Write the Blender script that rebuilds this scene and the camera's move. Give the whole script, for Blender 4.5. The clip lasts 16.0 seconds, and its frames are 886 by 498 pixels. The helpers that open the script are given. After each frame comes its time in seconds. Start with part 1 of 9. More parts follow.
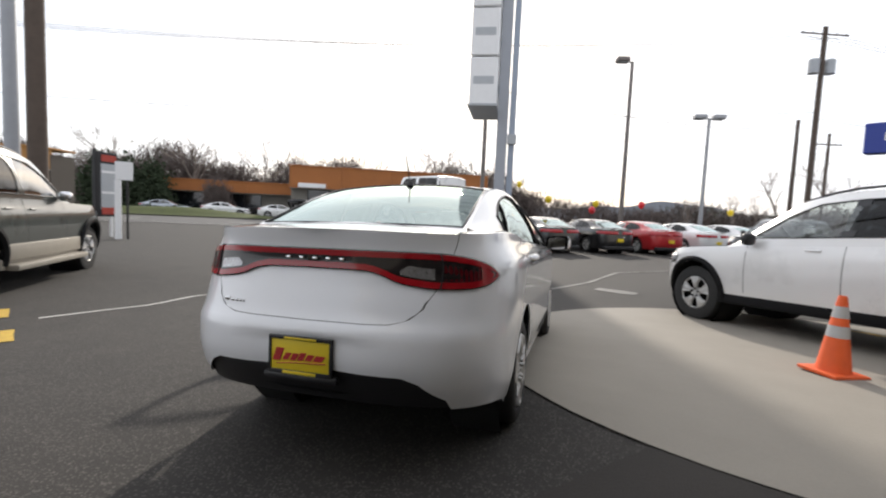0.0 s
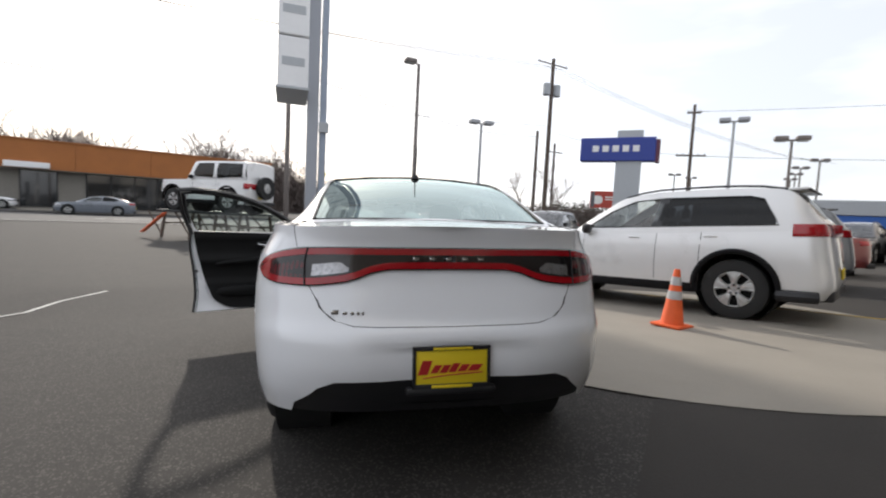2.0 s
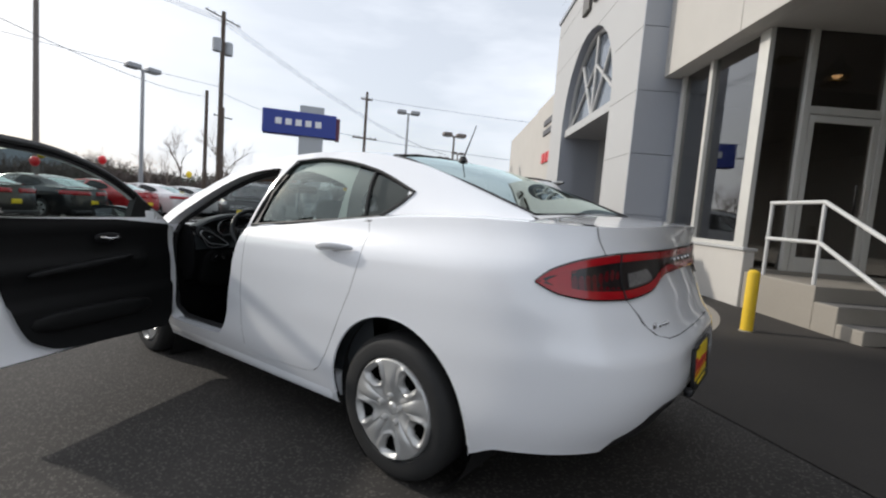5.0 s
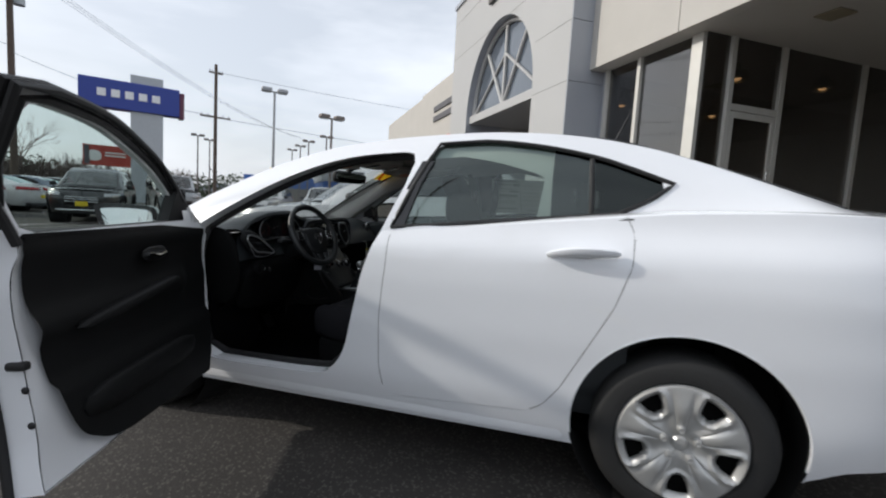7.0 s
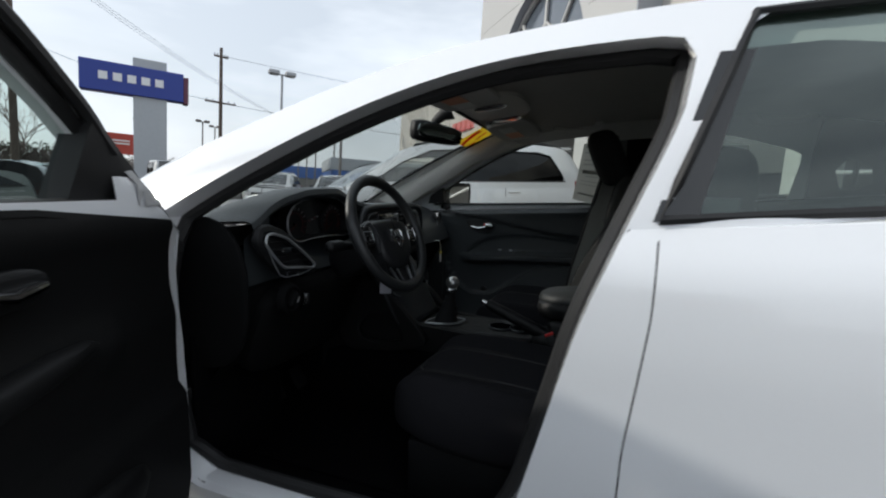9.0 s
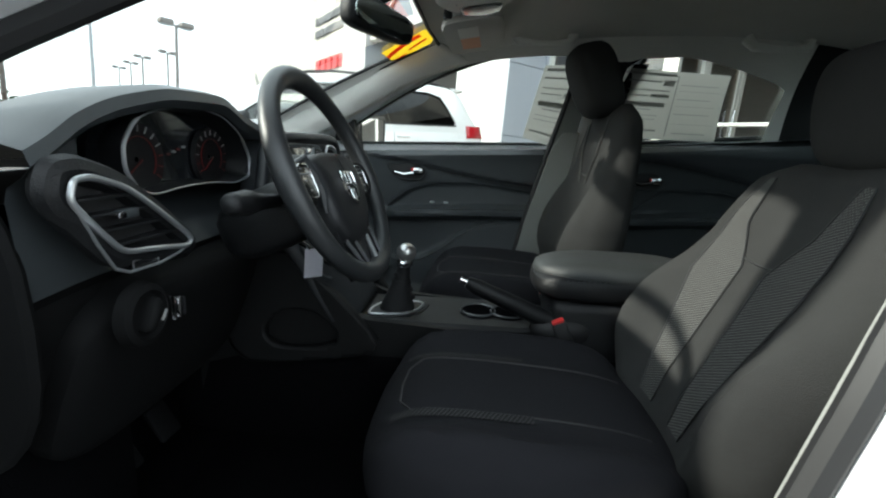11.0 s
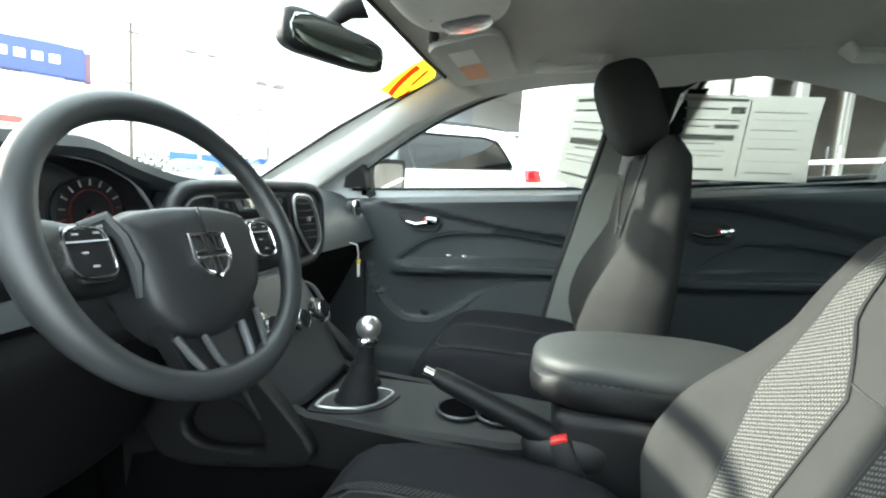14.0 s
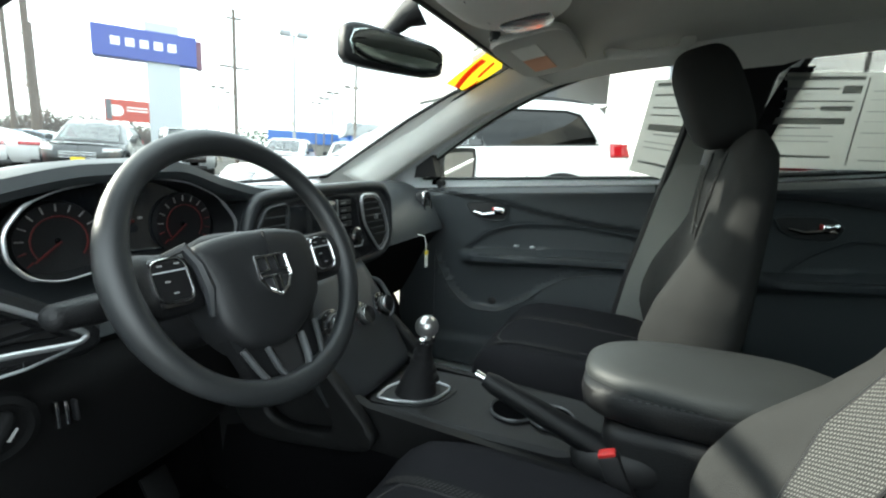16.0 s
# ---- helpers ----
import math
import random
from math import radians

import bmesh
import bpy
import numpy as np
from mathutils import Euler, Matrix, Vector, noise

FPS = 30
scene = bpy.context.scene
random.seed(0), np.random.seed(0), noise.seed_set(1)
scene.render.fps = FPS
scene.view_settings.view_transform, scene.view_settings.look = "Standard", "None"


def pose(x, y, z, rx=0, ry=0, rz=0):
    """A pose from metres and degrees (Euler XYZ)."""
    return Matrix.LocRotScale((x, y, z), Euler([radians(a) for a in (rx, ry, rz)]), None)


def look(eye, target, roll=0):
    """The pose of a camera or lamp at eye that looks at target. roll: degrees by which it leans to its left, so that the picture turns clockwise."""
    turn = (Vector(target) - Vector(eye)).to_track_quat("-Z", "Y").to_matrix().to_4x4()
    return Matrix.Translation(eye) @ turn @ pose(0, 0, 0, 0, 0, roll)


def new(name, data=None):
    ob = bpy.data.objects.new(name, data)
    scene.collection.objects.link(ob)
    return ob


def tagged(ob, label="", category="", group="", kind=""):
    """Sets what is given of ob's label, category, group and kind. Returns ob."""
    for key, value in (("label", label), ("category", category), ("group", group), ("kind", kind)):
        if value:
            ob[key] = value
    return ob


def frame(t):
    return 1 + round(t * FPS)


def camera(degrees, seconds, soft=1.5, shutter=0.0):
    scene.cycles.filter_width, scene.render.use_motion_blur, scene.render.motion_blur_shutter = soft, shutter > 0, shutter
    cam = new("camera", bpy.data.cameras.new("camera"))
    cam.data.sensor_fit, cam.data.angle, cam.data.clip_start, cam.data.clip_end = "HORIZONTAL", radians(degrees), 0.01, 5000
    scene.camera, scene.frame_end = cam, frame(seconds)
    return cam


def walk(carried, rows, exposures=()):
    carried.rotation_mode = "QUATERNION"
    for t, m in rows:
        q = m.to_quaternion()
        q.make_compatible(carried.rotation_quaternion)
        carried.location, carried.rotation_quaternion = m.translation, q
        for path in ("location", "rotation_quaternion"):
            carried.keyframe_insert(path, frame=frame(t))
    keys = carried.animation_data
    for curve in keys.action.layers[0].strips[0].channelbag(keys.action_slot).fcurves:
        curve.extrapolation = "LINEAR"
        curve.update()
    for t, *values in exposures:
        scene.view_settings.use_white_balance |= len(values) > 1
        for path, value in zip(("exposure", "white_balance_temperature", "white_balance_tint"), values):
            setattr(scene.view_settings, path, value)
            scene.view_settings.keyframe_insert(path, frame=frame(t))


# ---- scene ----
cam = camera(88.2, 16.0, 2.1, 0.35)

# seconds, eye, target, roll
PATH = [
    (0, (1.152, -2.734, 1.268), (0.582, -0.824, 1.111), 2.6),
    (0.5, (0.789, -2.862, 1.271), (0.464, -0.898, 1.083), 2.8),
    (1, (0.36, -2.869, 1.242), (0.244, -0.88, 1.065), 2.3),
    (1.5, (-0.04, -2.854, 1.234), (0.127, -0.866, 1.101), 2.5),
    (2, (-0.426, -2.781, 1.223), (-0.046, -0.823, 1.071), 2.9),
    (2.5, (-0.782, -2.616, 1.217), (-0.157, -0.722, 1.063), 3.4),
    (3, (-1.156, -2.464, 1.21), (-0.267, -0.677, 1.079), 3.7),
    (3.5, (-1.472, -2.233, 1.178), (-0.391, -0.556, 1.033), 4.6),
    (4, (-1.744, -1.929, 1.169), (-0.481, -0.386, 1.011), 4.9),
    (4.5, (-2.01, -1.586, 1.145), (-0.549, -0.235, 0.945), 4.9),
    (4.7, (-2.115, -1.466, 1.16), (-0.607, -0.165, 0.971), 4.9),
    (6.8, (-2.665, 0.17, 1.109), (-0.805, 0.881, 0.916), 2.6),
    (7, (-2.651, 0.326, 1.095), (-0.78, 1.006, 0.904), 3.5),
    (7.5, (-2.551, 0.674, 1.075), (-0.645, 1.251, 0.892), 3.4),
    (8, (-2.263, 0.935, 1.048), (-0.383, 1.594, 0.871), 3.2),
    (10.3, (-1.26, 1.574, 0.95), (0.599, 2.239, 0.631), 5.7),
    (10.5, (-1.244, 1.614, 0.941), (0.669, 2.086, 0.595), 5.2),
    (11, (-1.202, 1.694, 0.93), (0.755, 1.802, 0.531), 5.0),
    (11.5, (-1.151, 1.731, 0.901), (0.816, 1.762, 0.541), 4.4),
    (12, (-1.104, 1.735, 0.88), (0.871, 1.65, 0.579), 4.7),
    (12.5, (-1.009, 1.668, 0.869), (0.979, 1.624, 0.656), 4.3),
    (13, (-0.938, 1.584, 0.881), (1.05, 1.682, 0.683), 4.7),
    (13.5, (-0.901, 1.53, 0.925), (1.065, 1.83, 0.713), 4.8),
    (14, (-0.892, 1.511, 0.958), (1.044, 1.953, 0.719), 4.3),
    (14.5, (-0.883, 1.497, 0.978), (1.014, 2.088, 0.749), 3.8),
    (15, (-0.882, 1.484, 1.002), (0.988, 2.148, 0.753), 3.3),
    (15.5, (-0.884, 1.466, 1.021), (0.958, 2.189, 0.726), 3.3),
    (16, (-0.885, 1.462, 1.029), (0.923, 2.228, 0.648), 3.4),
]

walk(cam, [(t, look(eye, target, roll)) for t, eye, target, roll in PATH], [(0, 0.15, 6550, 10), (3.0, -0.04, 6450, 10), (4.7, -0.20, 6350, 9), (8.2, -0.28, 6250, 8), (10.3, 0.5, 6200, 2), (11.0, 1.55, 6200, 0), (12.5, 3.25, 6300, -3), (13.5, 3.28, 6300, -3), (15, 2.70, 6280, -3), (16, 2.30, 6280, -3)])

# ---- world, sun ----
SUN_AZ, SUN_EL = radians(-15.0), radians(26.5)
world = bpy.data.worlds.new("hazy_sky")
scene.world = world
world.use_nodes = True
wn, wl = world.node_tree.nodes, world.node_tree.links
bg = wn["Background"]
sky = wn.new("ShaderNodeTexSky")
sky.sky_type = "NISHITA"
sky.sun_disc = False
sky.sun_elevation, sky.sun_rotation = SUN_EL, SUN_AZ
sky.air_density, sky.dust_density = 1.0, 3.0
wco = wn.new("ShaderNodeTexCoord")
wmap = wn.new("ShaderNodeMapping")
wmap.inputs["Scale"].default_value = (1.2, 1.2, 4.5)
cloud = wn.new("ShaderNodeTexNoise")
cloud.inputs["Scale"].default_value, cloud.inputs["Detail"].default_value = 1.7, 5.0
cloud.inputs["Roughness"].default_value = 0.55
cramp = wn.new("ShaderNodeMapRange")
cramp.inputs["From Min"].default_value, cramp.inputs["From Max"].default_value = 0.36, 0.62
cramp.inputs["To Min"].default_value, cramp.inputs["To Max"].default_value = 0.66, 1.0
wmix = wn.new("ShaderNodeMix")
wmix.data_type = "RGBA"
veil = wn.new("ShaderNodeMix")
veil.data_type = "RGBA"
veil.inputs["Factor"].default_value = 0.88
veil.inputs["B"].default_value = (11.0, 11.3, 12.0, 1)
wl.new(wco.outputs["Generated"], wmap.inputs["Vector"])
wl.new(wmap.outputs["Vector"], cloud.inputs["Vector"])
wl.new(cloud.outputs["Fac"], cramp.inputs["Value"])
wl.new(cramp.outputs["Result"], wmix.inputs["Factor"])
wl.new(sky.outputs["Color"], veil.inputs["A"])
wl.new(sky.outputs["Color"], wmix.inputs["A"])
wl.new(veil.outputs["Result"], wmix.inputs["B"])
wl.new(wmix.outputs["Result"], bg.inputs["Color"])
bg.inputs["Strength"].default_value = 0.116
sun = new("sun", bpy.data.lights.new("sun", "SUN"))
sun.data.energy, sun.data.angle, sun.data.color = 2.9, radians(1.8), (1.0, 0.92, 0.82)
SUN_DIR = Vector((math.sin(SUN_AZ) * math.cos(SUN_EL), math.cos(SUN_AZ) * math.cos(SUN_EL), math.sin(SUN_EL)))
sun.matrix_world = look(SUN_DIR * 40, (0, 0, 0))

# ---- materials ----


def mat(name, col, rough=0.5, metal=0.0, var=0.08, scale=6.0, bump=0.0, bscale=150.0, coat=0.0, spec=0.5, rvar=0.08, island=0.0):
    """A surface with broad and fine variation of colour, roughness and relief."""
    m = bpy.data.materials.new(name)
    m.use_nodes = True
    n, l = m.node_tree.nodes, m.node_tree.links
    b = n["Principled BSDF"]
    b.inputs["Metallic"].default_value = metal
    b.inputs["Specular IOR Level"].default_value = spec
    b.inputs["Coat Weight"].default_value = coat
    b.inputs["Coat Roughness"].default_value = 0.04
    co = n.new("ShaderNodeTexCoord")
    a = n.new("ShaderNodeTexNoise")
    a.inputs["Scale"].default_value, a.inputs["Detail"].default_value = scale, 6
    f = n.new("ShaderNodeTexNoise")
    f.inputs["Scale"].default_value, f.inputs["Detail"].default_value = bscale, 3
    l.new(co.outputs["Object"], a.inputs["Vector"])
    l.new(co.outputs["Object"], f.inputs["Vector"])
    add = n.new("ShaderNodeMath")
    add.operation = "MULTIPLY_ADD"
    add.inputs[1].default_value = 0.65
    l.new(a.outputs["Fac"], add.inputs[0])
    half = n.new("ShaderNodeMath")
    half.operation = "MULTIPLY"
    half.inputs[1].default_value = 0.35
    l.new(f.outputs["Fac"], half.inputs[0])
    l.new(half.outputs[0], add.inputs[2])
    mx = n.new("ShaderNodeMix")
    mx.data_type = "RGBA"
    mx.inputs["A"].default_value = (*[max(0, c * (1 - 2.2 * var)) for c in col], 1)
    mx.inputs["B"].default_value = (*[min(1, c * (1 + 2.2 * var)) for c in col], 1)
    l.new(add.outputs[0], mx.inputs["Factor"])
    l.new(mx.outputs["Result"], b.inputs["Base Color"])
    rr = n.new("ShaderNodeMapRange")
    rr.inputs["To Min"].default_value, rr.inputs["To Max"].default_value = max(0.02, rough - rvar), min(1, rough + rvar)
    l.new(add.outputs[0], rr.inputs["Value"])
    l.new(rr.outputs["Result"], b.inputs["Roughness"])
    if bump:
        bp = n.new("ShaderNodeBump")
        bp.inputs["Strength"].default_value, bp.inputs["Distance"].default_value = bump, 0.004
        l.new(f.outputs["Fac"], bp.inputs["Height"])
        l.new(bp.outputs["Normal"], b.inputs["Normal"])
    return m


def glass(name, tint, gloss=1.0, base=0.085, sheen=(1, 1, 1)):
    """A thin pane: tinted see-through with Fresnel reflection."""
    m = bpy.data.materials.new(name)
    m.use_nodes = True
    n, l = m.node_tree.nodes, m.node_tree.links
    n.remove(n["Principled BSDF"])
    tr, gl, lw, mx, pw, fr = (n.new("ShaderNode" + k) for k in ("BsdfTransparent", "BsdfGlossy", "LayerWeight", "MixShader", "Math", "Math"))
    tr.inputs["Color"].default_value = (*tint, 1)
    gl.inputs["Roughness"].default_value = 0.02
    gl.inputs["Color"].default_value = (gloss * sheen[0], gloss * sheen[1], gloss * sheen[2], 1)
    lw.inputs["Blend"].default_value = 0.5
    pw.operation, fr.operation = "POWER", "MULTIPLY_ADD"
    pw.inputs[1].default_value, fr.inputs[1].default_value, fr.inputs[2].default_value = 3.0, 0.90, base
    l.new(lw.outputs["Facing"], pw.inputs[0])
    l.new(pw.outputs[0], fr.inputs[0])
    l.new(fr.outputs[0], mx.inputs[0])
    l.new(tr.outputs[0], mx.inputs[1])
    l.new(gl.outputs[0], mx.inputs[2])
    l.new(mx.outputs[0], n["Material Output"].inputs["Surface"])
    return m


def dots(name, base, thread, size, rough=0.9, stretch=1.0, flat=False):
    """Woven cloth: columns of short bright stitches over a dark ground."""
    m = mat(name, base, rough, var=0.1, scale=30, bump=0.5, bscale=700, spec=0.1)
    n, l = m.node_tree.nodes, m.node_tree.links
    b = n["Principled BSDF"]
    src = b.inputs["Base Color"].links[0].from_socket
    co, sp, cb = n.new("ShaderNodeTexCoord"), n.new("ShaderNodeSeparateXYZ"), n.new("ShaderNodeCombineXYZ")
    l.new(co.outputs["Object"], sp.inputs[0])
    across, along, slant = (n.new("ShaderNodeMath") for _ in range(3))
    across.operation = along.operation = "MULTIPLY"
    slant.operation = "MULTIPLY_ADD"
    across.inputs[1].default_value, along.inputs[1].default_value = 1 / size, 1 / size / stretch
    slant.inputs[1].default_value = 0.35
    l.new(sp.outputs["X"], across.inputs[0])
    l.new(sp.outputs["Y" if flat else "Z"], along.inputs[0])
    l.new(across.outputs[0], slant.inputs[0])
    l.new(along.outputs[0], slant.inputs[2])
    l.new(across.outputs[0], cb.inputs[0])
    l.new(slant.outputs[0], cb.inputs[1])
    vo = n.new("ShaderNodeTexVoronoi")
    vo.voronoi_dimensions = "2D"
    vo.inputs["Scale"].default_value, vo.inputs["Randomness"].default_value = 1.0, 0.10
    rm = n.new("ShaderNodeMapRange")
    rm.inputs["From Min"].default_value, rm.inputs["From Max"].default_value = 0.22, 0.38
    rm.inputs["To Min"].default_value, rm.inputs["To Max"].default_value = 1.0, 0.0
    mx = n.new("ShaderNodeMix")
    mx.data_type = "RGBA"
    mx.inputs["B"].default_value = (*thread, 1)
    l.new(cb.outputs[0], vo.inputs["Vector"])
    l.new(vo.outputs["Distance"], rm.inputs["Value"])
    l.new(rm.outputs["Result"], mx.inputs["Factor"])
    l.new(src, mx.inputs["A"])
    l.new(mx.outputs["Result"], b.inputs["Base Color"])
    return m


def asphalt_mat():
    m = mat("asphalt", (0.0290, 0.0260, 0.0230), 0.9, var=0.42, scale=2.2, bump=0.8, bscale=110)
    n, l = m.node_tree.nodes, m.node_tree.links
    b = n["Principled BSDF"]
    src = b.inputs["Base Color"].links[0].from_socket
    co = n.new("ShaderNodeTexCoord")
    vo = n.new("ShaderNodeTexVoronoi")
    vo.inputs["Scale"].default_value = 115
    wn_ = n.new("ShaderNodeTexWhiteNoise")
    rm = n.new("ShaderNodeMapRange")
    rm.inputs["From Min"].default_value, rm.inputs["From Max"].default_value = 0.84, 0.90
    rm.inputs["To Max"].default_value = 0.26
    mx = n.new("ShaderNodeMix")
    mx.data_type = "RGBA"
    mx.inputs["B"].default_value = (0.22, 0.20, 0.18, 1)
    l.new(co.outputs["Object"], vo.inputs["Vector"])
    l.new(vo.outputs["Position"], wn_.inputs["Vector"])
    l.new(wn_.outputs["Value"], rm.inputs["Value"])
    l.new(rm.outputs["Result"], mx.inputs["Factor"])
    l.new(src, mx.inputs["A"])
    l.new(mx.outputs["Result"], b.inputs["Base Color"])
    return m


ASPHALT = asphalt_mat()
CONCRETE = mat("concrete", (0.285, 0.26, 0.222), 0.85, var=0.10, scale=1.6, bump=0.25, bscale=60)
ROADTOP = mat("road_surface", (0.075, 0.073, 0.07), 0.85, var=0.12, scale=0.4, bump=0.3, bscale=60)
WORNLINE = mat("worn_line_paint", (0.20, 0.195, 0.18), 0.85, var=0.3, scale=6)
DARKTOP = mat("dark_brown_ground", (0.030, 0.026, 0.0225), 0.9, var=0.3, scale=1.5, bump=0.6, bscale=90)
WHITELINE = mat("line_paint", (0.62, 0.61, 0.57), 0.8, var=0.15, scale=20)
YELLOWLINE = mat("yellow_line_paint", (0.5, 0.33, 0.05), 0.8, var=0.2, scale=20)
GRASS = mat("grass_green", (0.058, 0.072, 0.016), 0.95, var=0.3, scale=2, bump=0.8, bscale=40)
WHITEPAINT = mat("white_car_paint", (0.86, 0.875, 0.905), 0.22, var=0.012, scale=1.5, coat=1.0, rvar=0.03)
SEALBLACK = mat("black_rubber", (0.012, 0.012, 0.013), 0.6, var=0.1)
TRIMBLACK = mat("black_trim", (0.016, 0.016, 0.018), 0.45, var=0.08, bump=0.15, bscale=500)
CLADBLACK = mat("cladding_plastic", (0.009, 0.009, 0.010), 0.7, var=0.08, bump=0.15, bscale=400, spec=0.15)
GLOSSBLACK = mat("gloss_black", (0.01, 0.01, 0.011), 0.12, var=0.05, coat=0.5)
DARKLINER = mat("wheel_arch_liner", (0.008, 0.008, 0.008), 0.9)
TYRE = mat("tyre_rubber", (0.018, 0.018, 0.018), 0.75, var=0.15, scale=12, bump=0.3, bscale=120)
SILVER = mat("silver_wheel_paint", (0.50, 0.50, 0.49), 0.36, 0.45, var=0.05)
CHROME = mat("chrome", (0.75, 0.75, 0.76), 0.12, 1.0, var=0.02)
REDLENS = mat("red_lamp_lens", (0.36, 0.006, 0.012), 0.14, var=0.10, scale=30, coat=0.5)
SMOKERED = mat("smoked_red_lens", (0.10, 0.006, 0.010), 0.12, var=0.3, scale=40, coat=0.4)
# Dark base with strong tone variation paints the lens's crystal highlights.
CLEARLENS = mat("clear_lamp_lens", (0.30, 0.30, 0.31), 0.16, 0.7, var=0.7, scale=70, bump=0.6, bscale=90, coat=1.0)
DARKLENS = mat("smoked_lamp_lens", (0.014, 0.011, 0.012), 0.12, var=0.1, coat=0.35)
PLATEYELLOW = mat("yellow_plate", (0.80, 0.60, 0.02), 0.5, var=0.04)
PLATERED = mat("red_plate_print", (0.45, 0.02, 0.02), 0.5)
GLASSCLEAR = glass("window_glass", (0.86, 0.90, 0.88))
GLASSREAR = glass("rear_window_glass", (0.36, 0.42, 0.41), 1.0, 0.16, (0.84, 0.98, 0.96))
GLASSDARK = glass("privacy_glass", (0.045, 0.052, 0.062), 0.42, 0.07)
GLASSFAR = mat("far_window_glass", (0.012, 0.014, 0.016), 0.08, var=0.1, coat=1.0)
PLASTIC = mat("dash_plastic", (0.030, 0.0345, 0.038), 0.46, var=0.06, bump=0.12, bscale=700, spec=0.5)
GREYMID = mat("grey_pillar_plastic", (0.22, 0.225, 0.215), 0.6, var=0.05, bump=0.2, bscale=500)
SATIN = mat("satin_silver_trim", (0.52, 0.54, 0.56), 0.32, 0.85, var=0.04)
DIMGREY = mat("dark_silver_trim", (0.10, 0.105, 0.11), 0.38, 0.5, var=0.05)
PLASTICMD = mat("charcoal_plastic", (0.016, 0.0178, 0.0205), 0.44, var=0.05, bump=0.10, bscale=700, spec=0.5)
PLASTICDK = mat("dark_plastic", (0.0068, 0.0072, 0.0082), 0.48, var=0.06, bump=0.3, bscale=420, spec=0.3)
RIMLEATHER = mat("wheel_rim_urethane", (0.016, 0.0175, 0.019), 0.40, var=0.06, bump=0.14, bscale=900)
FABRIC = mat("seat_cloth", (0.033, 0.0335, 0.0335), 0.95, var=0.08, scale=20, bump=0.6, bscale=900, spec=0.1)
# FABRICDK and WEAVEDK: copies of cloth and weave, darkened for the cushion's shade.
FABRICDK = mat("shaded_cushion_cloth", (0.015, 0.015, 0.0175), 0.95, var=0.08, scale=20, bump=0.6, bscale=900, spec=0.1)
WEAVE = dots("seat_woven_insert", (0.030, 0.0305, 0.030), (0.125, 0.125, 0.122), 0.0036, stretch=1.5)
WEAVEDK = dots("shaded_cushion_weave", (0.012, 0.012, 0.013), (0.06, 0.06, 0.06), 0.005, stretch=1.5, flat=True)
HEADLINER = mat("headliner_cloth", (0.56, 0.555, 0.525), 0.95, var=0.05, scale=10, bump=0.3, bscale=800)
GREYTRIM = mat("grey_pillar_trim", (0.78, 0.77, 0.73), 0.6, var=0.04, bump=0.2, bscale=500)
FRAMEPAINT = mat("door_frame_paint", (0.42, 0.425, 0.43), 0.3, var=0.04, coat=0.3)
AIRBAG = mat("airbag_cover_plastic", (0.0078, 0.0084, 0.0098), 0.5, var=0.06, bump=0.2, bscale=600, spec=0.4)
# Passenger-side door panels: lighter copy, the sky's sheen put into the grey.
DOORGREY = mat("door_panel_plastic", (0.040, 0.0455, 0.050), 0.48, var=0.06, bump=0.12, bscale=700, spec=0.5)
ARMPAD = mat("armrest_vinyl", (0.021, 0.0235, 0.0245), 0.55, var=0.08, bump=0.2, bscale=500, spec=0.4)
# Shade on the open door and console sides goes into this near-black plastic.
TRIMSHADE = mat("shaded_trim_plastic", (0.0052, 0.0054, 0.0058), 0.6, var=0.06, bump=0.15, bscale=500, spec=0.25)
# Footwell shade is put into these two near-black colours, plastic and carpet.
FOOTSHADE = mat("shade_black_plastic", (0.0034, 0.0035, 0.0038), 0.75, var=0.1, bump=0.15, bscale=500, spec=0.12)
CARPET = mat("shade_black_carpet", (0.0038, 0.0038, 0.0043), 1.0, var=0.2, bump=0.9, bscale=400, spec=0.0)
REDPLASTIC = mat("red_plastic", (0.6, 0.03, 0.03), 0.4)
REDMARK = mat("red_marking", (0.075, 0.005, 0.005), 0.5)
WHITEMARK = mat("white_marking", (0.20, 0.20, 0.20), 0.5)
SCREEN = mat("display_glass", (0.008, 0.009, 0.011), 0.06, var=0.02, coat=1.0)
MIRROR = mat("mirror_glass", (0.88, 0.88, 0.88), 0.01, 1.0, var=0.0, rvar=0.0)
ORANGE = mat("cone_orange", (0.85, 0.13, 0.03), 0.55, var=0.08, scale=10)
BANDWHITE = mat("reflective_band", (0.5, 0.5, 0.5), 0.4, var=0.1)
BOLLARD = mat("bollard_yellow", (0.72, 0.48, 0.02), 0.5, var=0.06, scale=12)
PANELGREY = mat("grey_metal_panel", (0.36, 0.38, 0.42), 0.5, 0.0, var=0.04, scale=1.2, bump=0.1, bscale=30)
PANELWHITE = mat("white_metal_panel", (0.46, 0.46, 0.455), 0.5, var=0.04, scale=1.0, bump=0.1, bscale=40)
STUCCO = mat("cream_stucco", (0.52, 0.50, 0.465), 0.9, var=0.05, scale=1.5, bump=0.4, bscale=70)
ALU = mat("painted_aluminium", (0.62, 0.61, 0.57), 0.4, 0.2, var=0.05)
SHOWGLASS = glass("showroom_glass", (0.40, 0.38, 0.36), 0.8, 0.13)
SHOWDIM = mat("showroom_dim", (0.045, 0.027, 0.02), 0.8, var=0.2, scale=0.8)
RAILGREY = mat("rail_paint", (0.55, 0.55, 0.54), 0.45, var=0.06)
POLEGREY = mat("galvanised_pole", (0.34, 0.35, 0.37), 0.5, 0.3, var=0.08)
